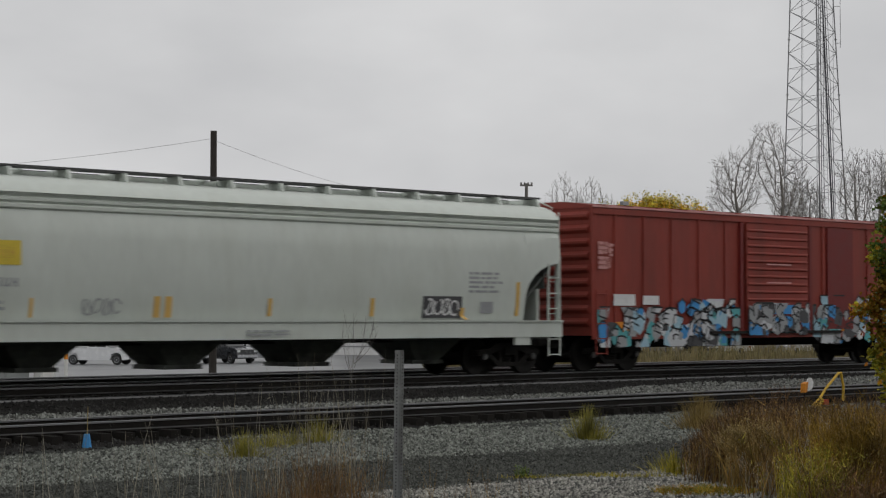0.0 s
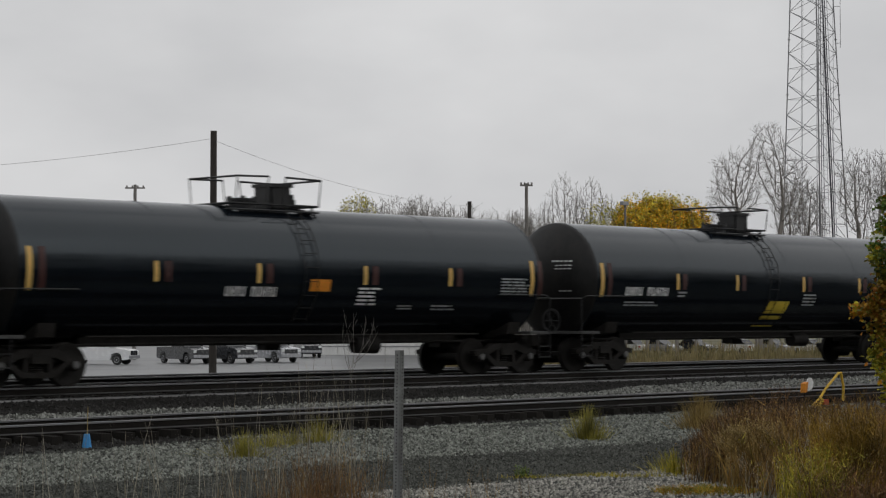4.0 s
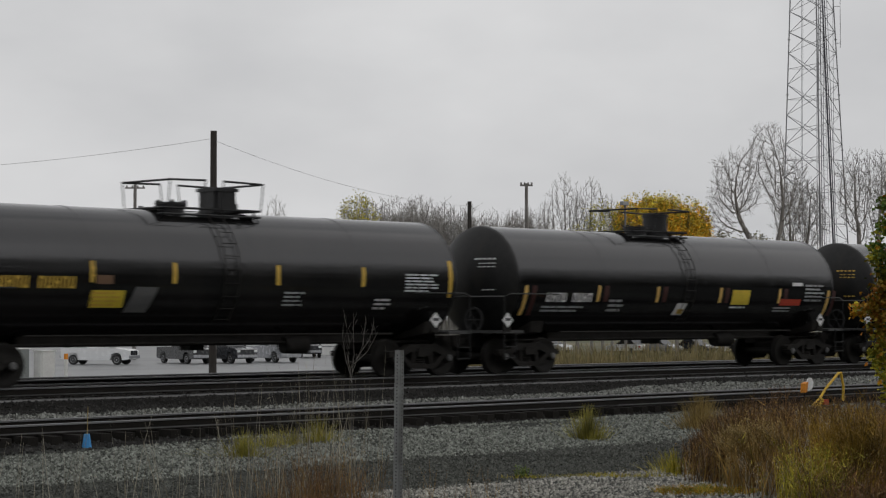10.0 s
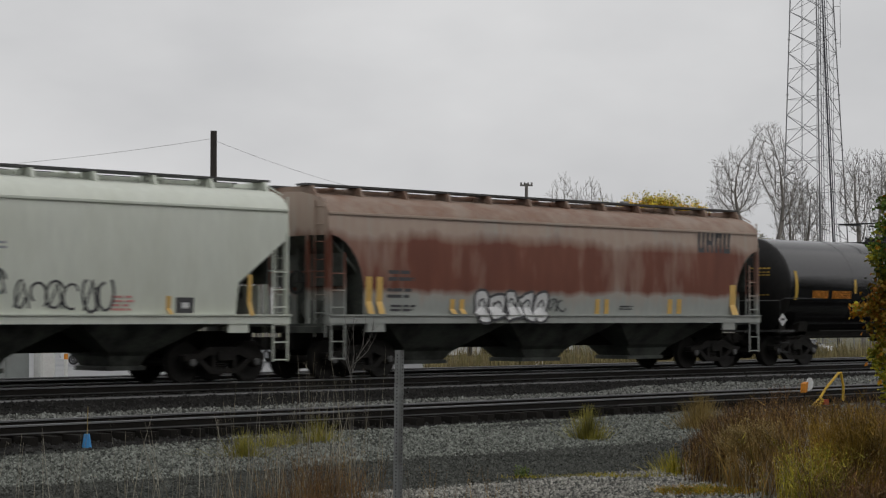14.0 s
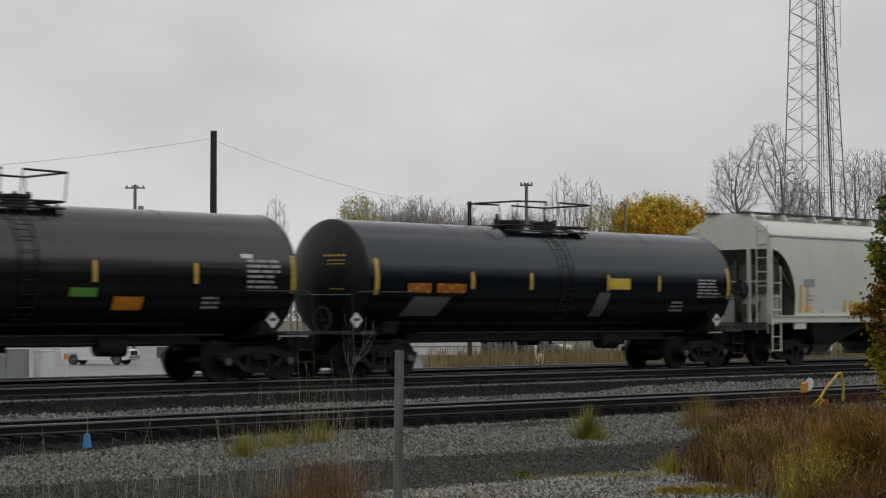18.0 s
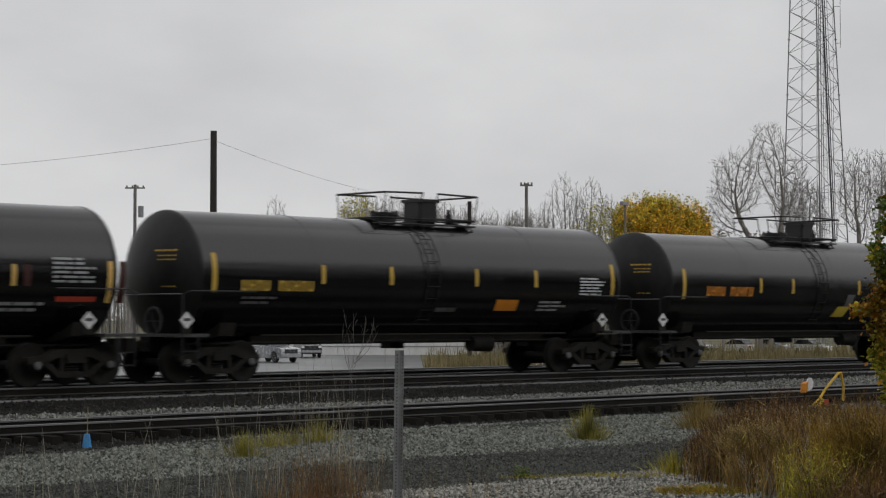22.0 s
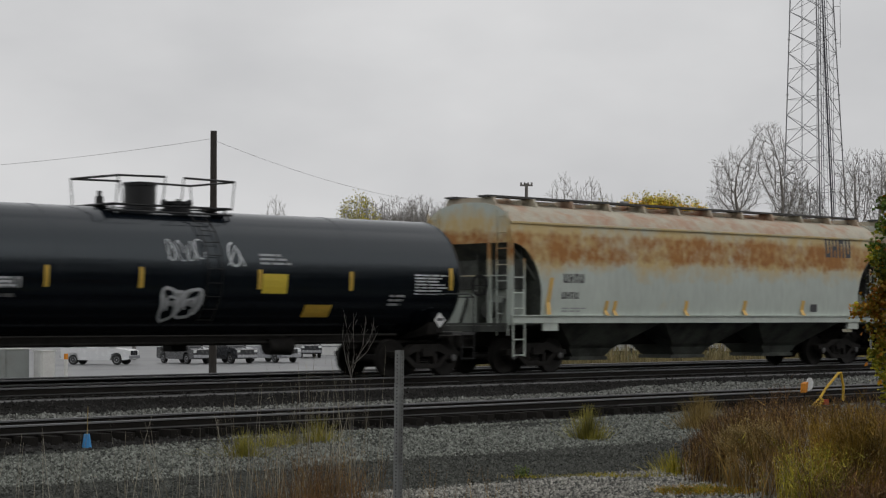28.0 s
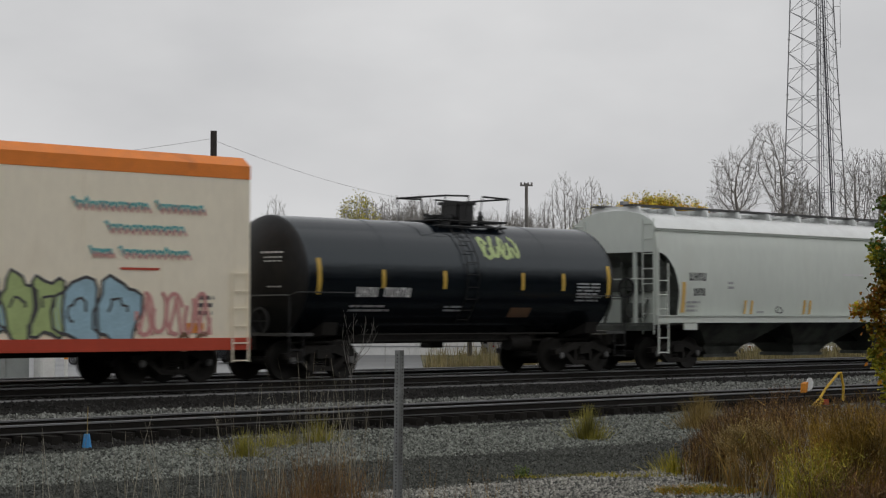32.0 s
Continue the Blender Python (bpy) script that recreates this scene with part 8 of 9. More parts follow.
M["post_steel"] = material("post_steel", (0.27, 0.275, 0.27), 0.6, metal=0.3, vary=0.3, scale=4, fine=40, second=(0.13, 0.13, 0.12), second_at=(0.5, 0.75), second_scale=5)


def pole(name, label, x, y, top, r, wood="pole_wood", arms=(), base=-2.2):
    t = thing(name, label, "utility pole", m=pose(x, y, base))
    bm = bmesh.new()
    tube(bm, [(0, 0, 0), (0, 0, top - base)], [r * 1.15, r * 0.92], 14)
    part("shaft", bm, M[wood], t, smooth=40)
    for z, w, turn in arms:
        a = part("crossarm", bbox(-w / 2, w / 2, -0.06, 0.06, -0.06, 0.06), M[wood], t)
        a.matrix_basis = pose(0, 0, z - base, 0, 0, turn)
        for k in range(4):
            bm = bmesh.new()
            revolve_z(bm, -w / 2 + w * (k + 0.3) / 3.6, 0, 0.06, 0.07, 0.16, 8)
            part("insulator", bm, M["pole_grey"], a)
    return t


pole("utility_pole", "tall dark creosoted wooden pole beside the railway", 41.9, 56.73, 8.5, 0.13, base=-1.75)
p = pole("utility_pole", "far wooden pole with crossarm and transformer", 93.73, 138.51, 13.3, 0.15, "pole_grey", ((13.0, 1.75, -43),))
bm = bmesh.new()
revolve_z(bm, 0.42, -0.3, 12.6, 0.24, 1.0, 12)
part("transformer", bm, M["galvanised"], p)
pole("utility_pole", "far wooden pole with a single short crossarm", 100.89, 97.27, 11.6, 0.13, "pole_grey", ((11.45, 0.95, -43),))
pole("utility_pole", "short dark wooden pole stub", 76.83, 78.74, 8.35, 0.13)
lp = pole("street_lamp", "grey lot lamp on a slim pole", 113.87, 98.74, 10.6, 0.09, "pole_grey")
lp["category"] = "street lamp"
part("lamp_head", bbox(-0.45, 0.25, -0.16, 0.16, 12.75, 13.05), M["galvanised"], lp)


def wire(p, q, sag, label):
    p, q = Vector(p), Vector(q)
    pts = [p.lerp(q, k / 24) - Vector((0, 0, sag * 4 * (k / 24) * (1 - k / 24))) for k in range(25)]
    w = link("overhead_wire", tubes([pts], 0.008, 5), M["wire"], label=label)
    tagged(w, label, "cable")


wire((41.9, 56.73, 8.22), (39.16, 80.0, 8.1), 0.25, "thin overhead wire from the dark pole")
wire((41.9, 56.73, 8.15), (76.83, 78.74, 8.1), 0.55, "thin overhead wire sagging between wooden poles")


def mast():
    t = thing("radio_mast", "tall grey three-legged lattice radio mast with cables", "radio mast", m=pose(166.64, 117.6, -2.3))
    R, F = ACROSS, ALONG
    H = 58.0

    def leg(k, z):
        """The nearer leg stands between the two others and leans less."""
        w = 8.14 - 0.0908 * z
        c = R * (0.55 - 0.0134 * z)
        o = ((-0.5, 0.289), (0.5, 0.289), (-0.10 + 0.0014 * z, -0.577))[k]
        return c + R * (o[0] * w) + F * (o[1] * w) + Vector((0, 0, z))
    for k in range(3):
        lg = part("leg", tubes([[leg(k, 0), leg(k, H)]], 0.085 if k == 2 else 0.068, 8), M["galvanised"], t)
        for z in range(4, 56, 6):
            q = leg(k, z)
            bm = bmesh.new()
            revolve_z(bm, q.x, q.y, z - 0.05, 0.15, 0.1, 10)
            part("flange", bm, M["galvanised"], lg)
    zs = [0.0, 1.8, 5.3, 8.8, 12.2, 15.7, 19.1, 22.6, 25.8, 29.1, 32.5]
    while zs[-1] < H - 2.4:
        zs.append(zs[-1] + 2.27)
    for z0, z1 in zip(zs, zs[1:]):
        zm = (z0 + z1) / 2
        for a, b, r in ((0, 2, 0.046), (2, 1, 0.034), (1, 0, 0.028)):
            part("brace", tubes([[leg(a, z1), leg(b, z0)]], r, 5), M["galvanised"], t)
            part("brace", tubes([[leg(b, z1), leg(a, z0)]], 0.030, 5), M["galvanised"], t)
            if z1 - z0 > 3:
                part("strut", tubes([[leg(a, zm), leg(b, zm)]], 0.026, 5), M["galvanised"], t)
    # feed lines: metres across at the foot and at the top, depth, radius
    for u0, u1, v, r, mat in ((-0.18, -0.32, -1.0, 0.035, "cable_grey"), (-0.42, -0.55, -1.2, 0.03, "cable_grey"), (0.30, -0.20, -0.6, 0.04, "cable_dark"), (0.52, 0.10, -0.5, 0.03, "cable_grey"),
                              (1.98, -0.62, -0.2, 0.105, "cable_dark"), (2.20, -0.38, -0.1, 0.06, "cable_dark"), (2.40, -0.10, -0.1, 0.03, "cable_grey"), (-1.88, -1.88, 0.6, 0.022, "cable_grey"), (-1.74, -1.74, 0.6, 0.022, "cable_grey"), (1.9, 1.35, 0.9, 0.022, "cable_grey")):
        part("cable_run", tubes([[R * (u0 + 0.33) + F * v, R * (u1 + 0.80) + F * v * 0.5 + Vector((0, 0, H - 1))]], r, 6), M[mat], t)
    # climbing ladder beside the feed lines
    bm = bmesh.new()
    at = lambda z, o: R * (1.58 - 0.026 * z + o) + F * -0.4 + Vector((0, 0, z))
    for o in (-0.2, 0.2):
        tube(bm, [at(0, o), at(H - 2, o)], 0.022, 5)
    for k in range(140):
        tube(bm, [at(0.4 + 0.4 * k, -0.2), at(0.4 + 0.4 * k, 0.2)], 0.014, 4)
    part("ladder", bm, M["galvanised"], t)
    q = Vector((0, 0, 0)) + R * 3.1 + F * 1.2
    a = part("whip_antenna", tubes([[q + Vector((0, 0, 33.1)), q + Vector((0, 0, 41.0))]], 0.035, 6), M["galvanised"], t)
    for z in (33.6, 37.6):
        part("arm", tubes([[leg(1, z), q + Vector((0, 0, z))]], 0.03, 6), M["galvanised"], a)


mast()


# ---- lot, parked vehicles, trackside boxes ----
def lot():
    bm = bmesh.new()
    vs = [bm.verts.new(p) for p in ((30, 86, -2.2), (79.5, 85.5, -2.2), (136, 147, -2.2), (176, 190, -2.2), (140, 240, -2.2), (40, 180, -2.2))]
    bm.faces.new(vs)
    tagged(link("parking_lot", bm, M["asphalt"]), "wet pale asphalt parking lot", "pavement", kind="structure")


lot()


def wheel(parent, x, y, r=0.40, w=0.26):
    bm = bmesh.new()
    revolve_y(bm, [(-w / 2, 0.0), (-w / 2, r * 0.6), (-w / 2, r * 0.94), (-w / 2 + 0.03, r), (w / 2 - 0.03, r), (w / 2, r * 0.94), (w / 2, r * 0.6), (w / 2, 0)], 20)
    ty = part("tyre", bm, M["rubber"], parent, smooth=40)
    ty.location = (x, y, r)
    bm = bmesh.new()
    s = -1 if y < 0 else 1
    revolve_y(bm, [(s * (w / 2 - 0.02), r * 0.62), (s * (w / 2 + 0.01), r * 0.58), (s * (w / 2 - 0.03), r * 0.2), (s * (w / 2 + 0.012), r * 0.12), (s * (w / 2 + 0.012), 0)], 16)
    part("rim", bm, M["car_silver"], ty, smooth=40)


def pickup(m, paint, label):
    """Full-size pickup, nose to +x."""
    t = thing("pickup_truck", label, "pickup truck", "parked vehicles", m)
    bm = bmesh.new()
    prism(bm, [(-2.9, 0.45), (-2.9, 1.30), (-0.62, 1.32), (-0.55, 1.34), (1.0, 1.34), (1.25, 1.31), (2.55, 1.22), (2.85, 1.12), (2.9, 0.45), (2.3, 0.36), (2.2, 0.82), (1.95, 0.95), (1.65, 0.95), (1.4, 0.82), (1.3, 0.36),
               (-1.35, 0.36), (-1.45, 0.82), (-1.7, 0.95), (-2.0, 0.95), (-2.25, 0.82), (-2.35, 0.36)], -0.98, 0.98)
    bmesh.ops.triangulate(bm, faces=[f for f in bm.faces if len(f.verts) > 4])
    part("body", bm, M[paint], t)
    bm = bmesh.new()
    prism(bm, [(-0.75, 1.33), (-0.62, 1.90), (-0.5, 1.95), (0.35, 1.95), (0.5, 1.91), (1.15, 1.33)], -0.84, 0.84)
    part("cab", bm, M[paint], t)
    for sd in (-1, 1):
        bm = bmesh.new()
        prism(bm, [(-0.58, 1.40), (-0.5, 1.83), (0.0, 1.85), (0.0, 1.40)], sd * 0.845 - 0.008, sd * 0.845 + 0.008)
        part("side_window", bm, M["car_glass"], t)
        bm = bmesh.new()
        prism(bm, [(0.08, 1.40), (0.08, 1.85), (0.4, 1.85), (0.92, 1.40)], sd * 0.845 - 0.008, sd * 0.845 + 0.008)
        part("side_window", bm, M["car_glass"], t)
        for x in (-1.85, 1.85):
            wheel(t, x, sd * 0.86)
        part("headlight", bbox(2.80, 2.905, sd * 0.8 - 0.14, sd * 0.8 + 0.14, 0.92, 1.1), M["lamp_clear"], t)
        part("tail_light", bbox(-2.91, -2.86, sd * 0.88 - 0.08, sd * 0.88 + 0.08, 0.75, 1.08), M["lamp_red"], t)
        part("mirror", bbox(0.85, 0.95, sd * 1.05 - 0.08, sd * 1.05 + 0.08, 1.38, 1.58), M["car_dark"], t)
    bm = bmesh.new()
    prism(bm, [(0.49, 1.88), (0.50, 1.89), (1.13, 1.36), (1.10, 1.36)], -0.78, 0.78, "y", Matrix.Translation((0.03, 0, 0)))
    part("windscreen", bm, M["car_glass"], t)
    part("bumper", bbox(2.82, 3.0, -0.95, 0.95, 0.5, 0.72), M["car_silver"], t)
    part("bumper", bbox(-3.0, -2.85, -0.95, 0.95, 0.5, 0.70), M["car_silver"], t)
    part("grille", bbox(2.88, 2.93, -0.62, 0.62, 0.76, 1.1), M["car_dark"], t)
    part("bed", bbox(-2.82, -0.8, -0.8, 0.8, 1.31, 1.33), M["car_dark"], t)
    return t


def sedan(m, paint, label):
    t = thing("car", label, "car", "parked vehicles", m)
    bm = bmesh.new()
    prism(bm, [(-2.2, 0.35), (-2.25, 0.75), (-2.1, 0.95), (-1.3, 1.0), (0.9, 0.96), (2.0, 0.8), (2.2, 0.6), (2.2, 0.35), (1.75, 0.3), (1.65, 0.58), (1.2, 0.58), (1.1, 0.3), (-1.0, 0.3), (-1.1, 0.58), (-1.55, 0.58), (-1.65, 0.3)], -0.88, 0.88)
    bmesh.ops.triangulate(bm, faces=[f for f in bm.faces if len(f.verts) > 4])
    part("body", bm, M[paint], t)
    bm = bmesh.new()
    prism(bm, [(-1.75, 0.98), (-1.1, 1.46), (0.0, 1.5), (0.95, 0.97)], -0.72, 0.72)
    part("cabin", bm, M["car_glass"], t)
    part("roof", bbox(-1.05, 0.02, -0.70, 0.70, 1.475, 1.52), M[paint], t)
    for sd in (-1, 1):
        for x in (-1.33, 1.42):
            wheel(t, x, sd * 0.78, 0.33, 0.2)
        part("headlight", bbox(2.08, 2.215, sd * 0.65 - 0.15, sd * 0.65 + 0.15, 0.58, 0.72), M["lamp_clear"], t)
        part("tail_light", bbox(-2.26, -2.18, sd * 0.65 - 0.15, sd * 0.65 + 0.15, 0.66, 0.84), M["lamp_red"], t)
    return t


ZL = -2.2


def low_wall():
    """Pale precast wall along the lot's far edge."""
    t = thing("barrier_wall", "low pale concrete wall in panels along the lot", "wall", m=spot(-4.6, 187, ZL) @ pose(0, 0, 0, 0, 0, math.degrees(math.atan2(ACROSS.y, ACROSS.x))))
    for k in range(7):
        bm = bmesh.new()
        box(bm, -8.4 + 2.4 * k + 0.02, -6.0 + 2.4 * k - 0.02, -0.12, 0.12, -0.05, 1.45)
        bmesh.ops.bevel(bm, geom=bm.edges[:], offset=0.02, segments=1, affect="EDGES")
        part("panel", bm, M["wall_pale"], t)
    part("rail", bbox(-8.4, 8.4, -0.17, -0.125, 0.78, 0.90), M["galvanised"], t)
    part("coping", bbox(-8.45, 8.45, -0.17, 0.17, 1.45, 1.55), M["wall_pale"], t)


M["wall_pale"] = material("wall_pale", (0.62, 0.62, 0.61), 0.8, vary=0.12, scale=0.8, fine=6, second=(0.46, 0.46, 0.44), second_at=(0.55, 0.8), second_scale=0.8, stretch=(1, 1, 0.3))
low_wall()
for across, along, turn, paint, lab in ((-27.2, 148, -57, "car_white", "white pickup truck parked on wet asphalt"), (-21.0, 152, -95, "car_dark", "dark pickup truck parked on wet asphalt"),
                                        (-17.6, 153, -95, "car_dark", "dark pickup truck parked on wet asphalt"), (-14.3, 156, -95, "car_silver", "silver pickup truck parked on wet asphalt"),
                                        (-12.7, 175, -122, "car_dark", "dark pickup truck parked far back on the lot")):
    pickup(spot(across, along, ZL) @ pose(0, 0, 0, 0, 0, turn), paint, lab)
for k, (x, y, p_, lab) in enumerate((
                                     (139.5, 141, "car_white", "white car parked beyond the dry grass"), (142.2, 138.5, "car_silver", "silver car parked beyond the dry grass"), (145, 136, "car_white", "white car parked beyond the dry grass"),
                                     (148.4, 128.5, "car_white", "white car parked beyond the dry grass"), (151, 126, "car_silver", "silver car parked beyond the dry grass"), (153.6, 123.5, "car_dark", "dark car parked beyond the dry grass"),
                                     (156.5, 120.5, "car_white", "white car parked beyond the dry grass"), (159.3, 117.8, "car_silver", "silver car parked beyond the dry grass"), (162, 115, "car_white", "white car parked beyond the dry grass"))):
    sedan(pose(x, y, -2.23, 0, 0, -90 if k % 3 else 90), p_, lab)


def cabinet(x, y, w, d, z0, z1, paint, label, frame_mat=None):
    t = thing("equipment_cabinet", label, "equipment cabinet", "trackside cabinets", pose(x, y, z0))
    bm = bbox(-w / 2, w / 2, -d / 2, d / 2, 0, z1 - z0)
    bmesh.ops.bevel(bm, geom=bm.edges[:], offset=0.015, segments=2, affect="EDGES")
    part("housing", bm, M[paint], t)
    part("door", bbox(-w / 2 + 0.05, w / 2 - 0.05, -d / 2 - 0.02, -d / 2, 0.08, z1 - z0 - 0.06), M[frame_mat or paint], t)
    part("handle", bbox(w / 2 - 0.14, w / 2 - 0.11, -d / 2 - 0.05, -d / 2 - 0.02, 0.5, 0.65), M["dark_steel"], t)
    part("roof_cap", bbox(-w / 2 - 0.03, w / 2 + 0.03, -d / 2 - 0.04, d / 2 + 0.03, z1 - z0, z1 - z0 + 0.04), M["white"], t)
    part("plinth", bbox(-w / 2 - 0.05, w / 2 + 0.05, -d / 2 - 0.05, d / 2 + 0.05, -0.6, 0.0), M["cabinet_grey"], t)


cabinet(35.2, 57.6, 0.58, 0.5, -1.35, 0.28, "white", "white steel equipment cabinet beside the railway")
cabinet(34.3, 58.2, 0.95, 0.6, -1.35, 0.36, "cabinet_grey", "grey steel equipment cabinet beside the railway")
mk = thing("marker_post", "white plastic marker post by the cabinets", "post", m=pose(35.75, 57.06, -1.75))
part("tube", tubes([[(0, 0, 0), (0, 0, 1.75)]], 0.07, 10), M["white"], mk)
part("cap", tubes([[(0, 0, 1.75), (0, 0, 1.95)]], 0.075, 10), M["orange"], mk)
sg = thing("sign_post", "white sign panel on a post beyond the railway", "sign", m=pose(68.79, 65.69, -2.1))
part("post", bbox(-0.05, 0.05, -0.05, 0.05, 0, 2.3), M["white"], sg)
part("panel", bbox(-0.05, 0.55, -0.08, -0.055, 1.2, 1.75), M["white"], sg)


# ---- foreground fixtures ----
def sign_stake():
    t = thing("steel_post", "perforated grey steel sign post without sign", "post", m=pose(9.04, 10.03, ground_z(9.04, 10.03) - 0.2, 0, 0.9, 0))
    h = 1.21 - ground_z(9.04, 10.03) + 0.2
    s = 0.026
    bm = bmesh.new()
    ang = radians(15)
    rot = Matrix.Rotation(ang, 4, "Z")
    box(bm, -s, s, -s, s, 0, h, rot)
    bmesh.ops.bevel(bm, geom=[e for e in bm.edges if abs((e.verts[0].co - e.verts[1].co).normalized().z) > 0.9], offset=0.005, segments=2, affect="EDGES")
    part("tube", bm, M["post_steel"], t)
    # Punched holes as flat discs, the dark inside given by black colour.
    for face in (0, 1):
        bm = bmesh.new()
        for k in range(int(h / 0.0254)):
            z = 0.012 + k * 0.0254
            m = rot @ (Matrix.Rotation(radians(-90), 4, "Z") if face else Matrix.Identity(4))
            vs = [bm.verts.new(m @ Vector((0.0055 * math.cos(a), -s - 0.0012, z + 0.0055 * math.sin(a)))) for a in [j * math.pi / 4 for j in range(8)]]
            bm.faces.new(vs)
        o = part("hole_pattern", bm, M["black"], t, "rows of flat black discs drawn as punched holes")
        o["kind"] = "stuff"


sign_stake()


def derail():
    t = thing("derail", "yellow derail lever with orange and white target beside the siding", "derail", m=pose(41.0, 28.95, -0.92))
    part("base", bbox(-0.9, 0.7, -0.28, 0.12, -0.06, 0.06), M["dark_steel"], t)
    bm = bmesh.new()
    tube(bm, [(0.0, 0, 0.10), (0.45, 0, 0.52), (1.02, 0, 0.90), (1.12, 0, 0.92), (1.24, 0, 0.55), (1.22, 0, 0.16)], 0.035, 8)
    part("lever", bm, M["safety_yellow"], t, "yellow bent tube lever")
    bm = bmesh.new()
    prism(bm, [(-0.2, 0.06), (0.02, 0.05), (0.22, 0.18), (0.16, 0.26), (-0.02, 0.18)], -0.10, 0.03)
    part("shoe", bm, M["safety_yellow"], t, "yellow cast derail shoe")
    part("hinge", bbox(0.22, 0.42, -0.10, 0.04, 0.08, 0.22), M["red_mark"], t, "red hinge block")
    part("target_post", tubes([[(-0.52, 0, 0.0), (-0.52, 0, 0.5)]], 0.025, 8), M["dark_steel"], t)
    bm = bmesh.new()
    prism(bm, [(-0.60, 0.42), (-0.50, 0.44), (-0.44, 0.70), (-0.58, 0.66)], -0.07, 0.07)
    part("target_blade", bm, M["orange"], t, "orange target blade")
    bm = bmesh.new()
    prism(bm, [(-0.46, 0.50), (-0.36, 0.46), (-0.20, 0.52), (-0.14, 0.68), (-0.22, 0.80), (-0.36, 0.78), (-0.46, 0.66)], -0.02, 0.02)
    part("target_disc", bm, M["white"], t, "white target disc")
    for x in (-0.7, -0.3, 0.3):
        part("tie_block", bbox(x - 0.12, x + 0.12, -0.35, 1.0, -0.2, -0.065), M["tie_wood"], t)


derail()
fl = thing("blue_marker", "bright blue plastic marker at the siding's tie ends", "marker", m=pose(18.65, 29.05, -0.90))
bm = bmesh.new()
tube(bm, [(0, 0, 0), (0, 0, 0.12), (0.0, 0, 0.25)], [0.09, 0.075, 0.055], 10)
part("sleeve", bm, M["blue"], fl, "blue plastic sleeve")
part("flag", tubes([[(0, 0, 0.05), (0.02, 0, 0.75)]], 0.006, 5), M["straw"], fl, "thin stake")
sr = thing("spare_rail", "spare steel rail lying along the ballast shoulder", "rail", m=pose(0, 33.5, -0.30))
part("rail", tubes([[(-30, 0, 0.045), (120, 0, 0.045)]], 0.045, 8), M["rail_foot_sheen"], sr)


# ---- loose stone ----
def stones(name, label, n, x0, x1, y0, y1, size, seed, mat="stone", sink=0.2, keep=None):
    """Many small angular stones over a strip."""
    rs = np.random.RandomState(seed)
    base = np.array([(1, 0, 0), (-1, 0, 0), (0, 1, 0), (0, -1, 0), (0, 0, 1), (0, 0, -1)], float)
    faces = np.array([(0, 2, 4), (2, 1, 4), (1, 3, 4), (3, 0, 4), (2, 0, 5), (1, 2, 5), (3, 1, 5), (0, 3, 5)])
    px, py = rs.uniform(x0, x1, n), rs.uniform(y0, y1, n)
    if keep:
        ok = np.array([keep(a, b) for a, b in zip(px, py)])
        px, py, n = px[ok], py[ok], int(ok.sum())
    pz = np.array([ground_z(a, b) for a, b in zip(px, py)])
    sc = rs.uniform(0.45, 1.0, (n, 1, 3)) * size * rs.uniform(0.35, 1.35, (n, 1, 1)) ** 1.2
    v = base[None] * sc + rs.normal(0, 0.18, (n, 6, 3)) * sc
    a = rs.uniform(0, 6.283, n)
    ca, sa = np.cos(a)[:, None], np.sin(a)[:, None]
    tl = rs.uniform(-0.6, 0.6, n)[:, None]
    x, y, z = v[..., 0], v[..., 1], v[..., 2]
    y, z = y * np.cos(tl) - z * np.sin(tl), y * np.sin(tl) + z * np.cos(tl)
    v = np.stack([x * ca - y * sa + px[:, None], x * sa + y * ca + py[:, None], z + (pz + size * sink)[:, None]], -1).reshape(-1, 3)
    f = (faces[None] + (np.arange(n) * 6)[:, None, None]).reshape(-1, 3)
    me = bpy.data.meshes.new(name)
    me.from_pydata(v.tolist(), [], f.tolist())
    me.materials.append(M[mat])
    tagged(new(name, me), label, "gravel", kind="stuff")


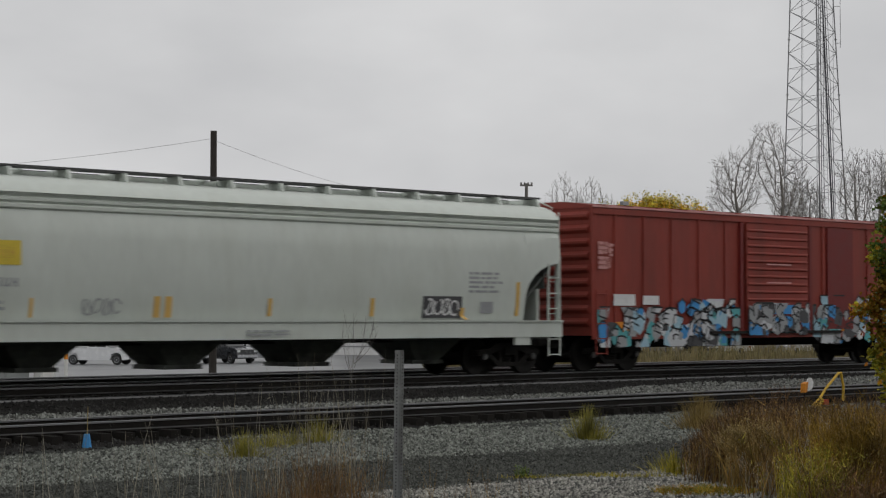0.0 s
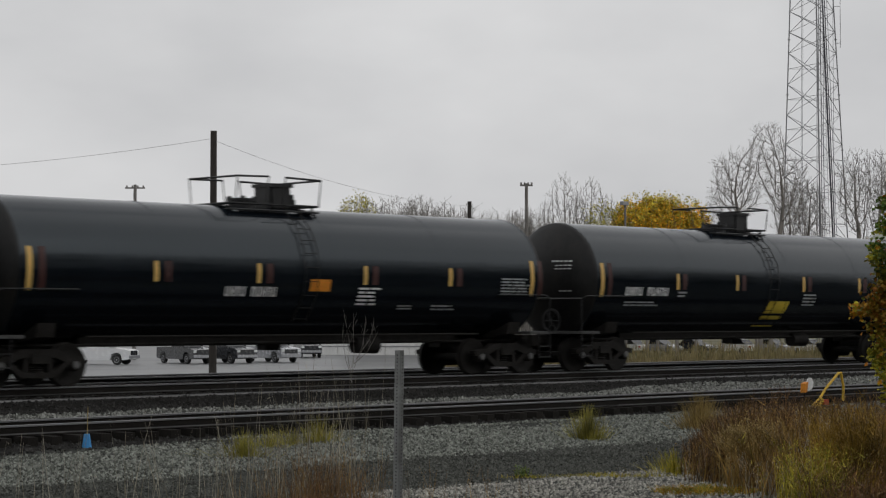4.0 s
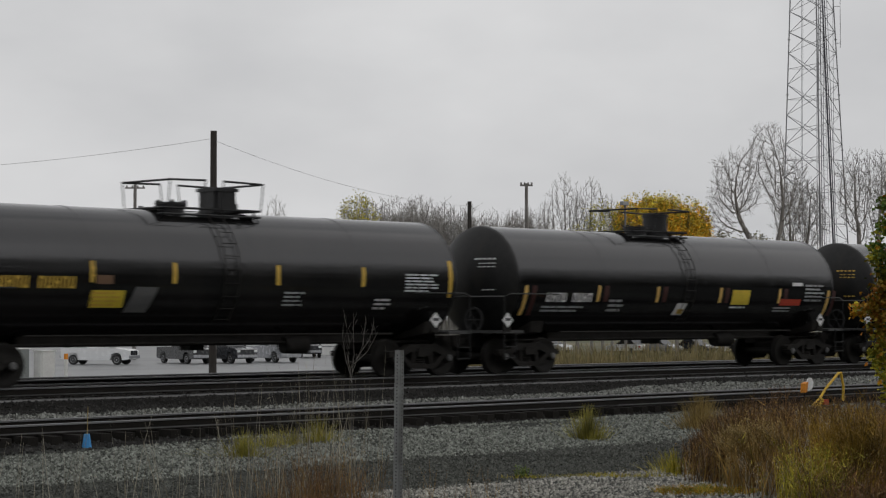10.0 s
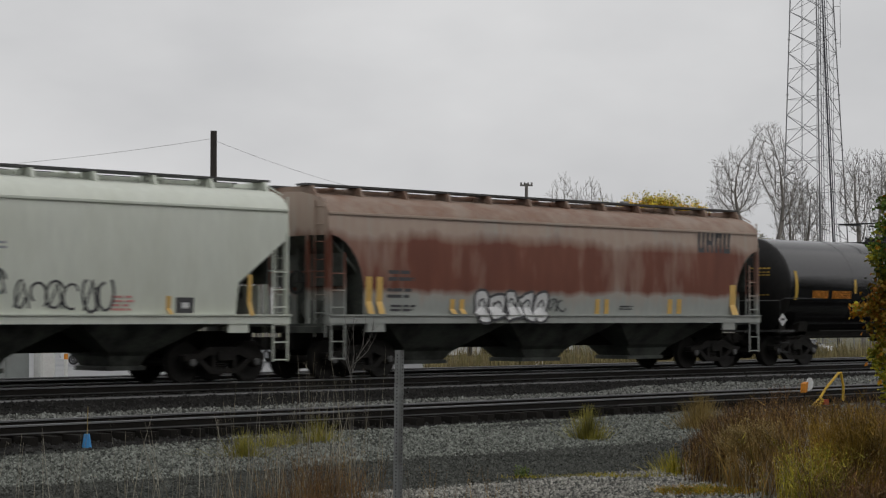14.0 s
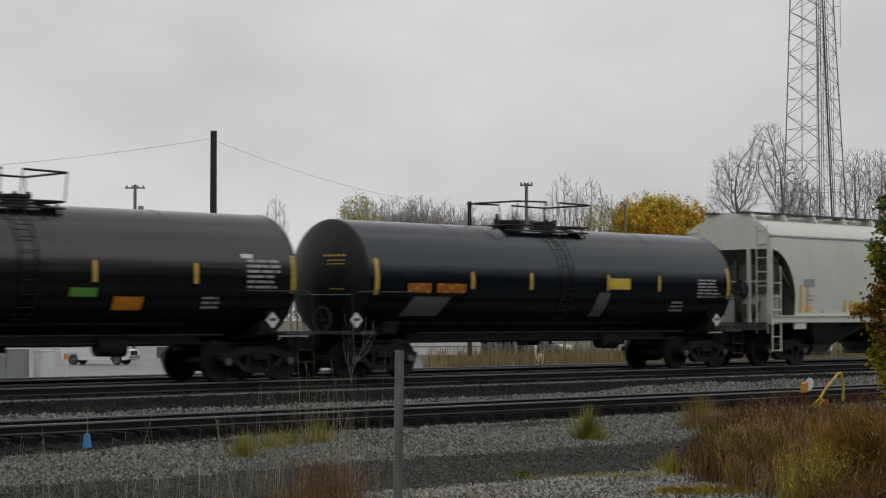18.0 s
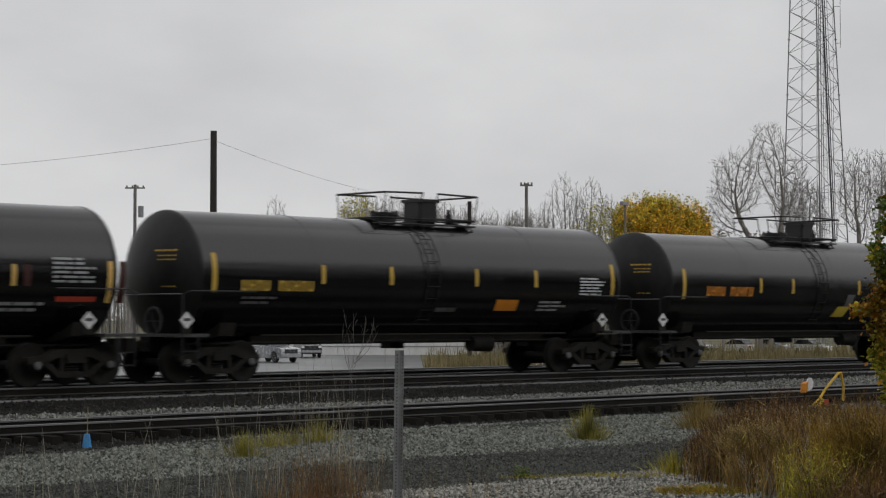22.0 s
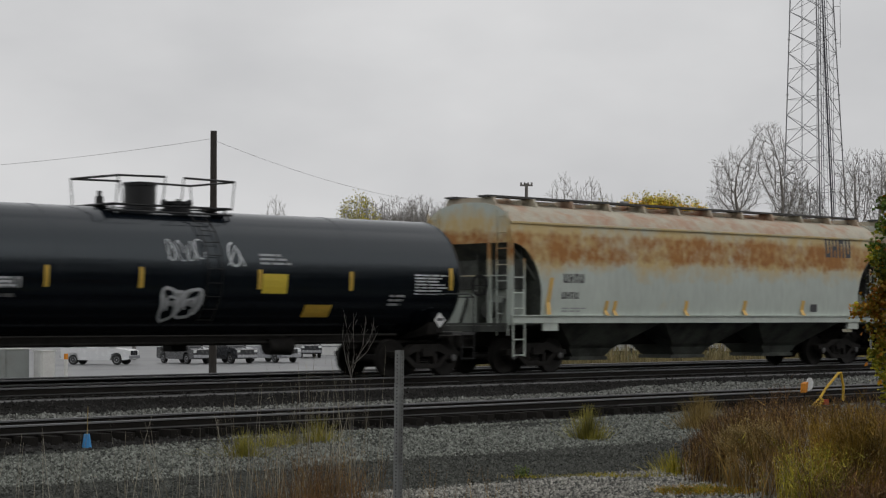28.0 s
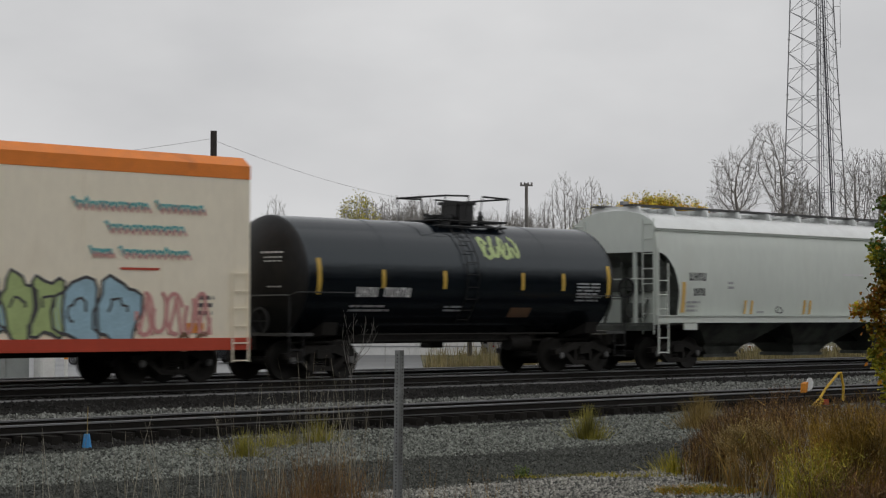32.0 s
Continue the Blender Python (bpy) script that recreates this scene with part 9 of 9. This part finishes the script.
M["stone_dark"] = material("stone_dark", (0.09, 0.093, 0.083), 0.8, spec=0.1, vary=0.8, scale=2, fine=30, per_island=0.5)
# Stones of the track bed, darkened in colour for oil and for rail shade.
M["oily_shaded_stone"] = material("oily_shaded_stone", (0.036, 0.035, 0.033), 0.7, spec=0.12, vary=0.8, scale=2, fine=30, per_island=0.5)
M["stone_light"] = material("stone_light", (0.205, 0.21, 0.193), 0.8, spec=0.15, vary=0.97, scale=2, fine=30, per_island=0.9)
M["stone_brown"] = material("stone_brown", (0.34, 0.33, 0.295), 0.8, spec=0.15, vary=0.9, scale=2, fine=30, per_island=0.5)
light_edge = lambda x: 32.45 + 0.62 * smooth(35.5, 39.5, x) + 0.06 * math.sin(x * 1.7)
siding_edge = lambda x: 28.5 + 0.85 * smooth(16.5, 22.5, x) + 0.07 * math.sin(x * 2.3)
stones("ballast", "light grey crushed stone between the tracks", 30000, 8, 70, 31.7, 33.2, 0.046, 1, "stone_light", keep=lambda x, y: y < light_edge(x))
stones("ballast", "oily black crushed stone with painted-in shade beside the main line", 12000, 10, 72, 32.4, 33.4, 0.045, 7, "oily_shaded_stone", 0.0, keep=lambda x, y: y >= light_edge(x))
stones("ballast", "dark grey crushed stone between the main rails", 14000, 10, 72, 33.3, 36.6, 0.05, 2, "oily_shaded_stone", 0.0)
stones("ballast", "dark crushed stone in the siding", 11000, 8, 62, 28.4, 31.7, 0.05, 3, "oily_shaded_stone", 0.05, keep=lambda x, y: y > siding_edge(x))
stones("gravel", "grey wet gravel before the siding", 62000, 11, 50, 25.0, 29.4, 0.040, 4, keep=lambda x, y: y < siding_edge(x) - 0.1)
stones("gravel", "dark wet gravel in the hollow", 44000, 10, 40, 20.8, 25.2, 0.036, 5, "stone_dark")
stones("gravel", "grey-brown gravel of the service road", 42000, 9, 32, 14.5, 21.2, 0.031, 6, "stone_brown")


# ---- motion of the train ----
def motions():
    for car, tc in ROLLING:
        walk(car, [(0, pose(31.8 - SPEED * tc, MAIN_Y, 0)), (32, pose(31.8 + SPEED * (32 - tc), MAIN_Y, 0))])
        # the wheels turn step by step while the car is before the camera
        f0, f1 = max(1, round((tc - 1.6) * FPS)), min(32 * FPS - 1, round((tc + 2.2) * FPS))
        step = math.degrees(SPEED / 0.457 / FPS)
        for truck in car.children:
            if truck.name.startswith("truck"):
                for w in truck.children:
                    if w.name.startswith("wheelset"):
                        x = w.location.x
                        rows = [(0, pose(x, 0, 0.457))] + [(f / FPS, pose(x, 0, 0.457, 0, (f - f0) * step)) for f in range(f0, f1 + 1)] + [(32, pose(x, 0, 0.457, 0, (f1 - f0) * step))]
                        walk(w, rows)


motions()
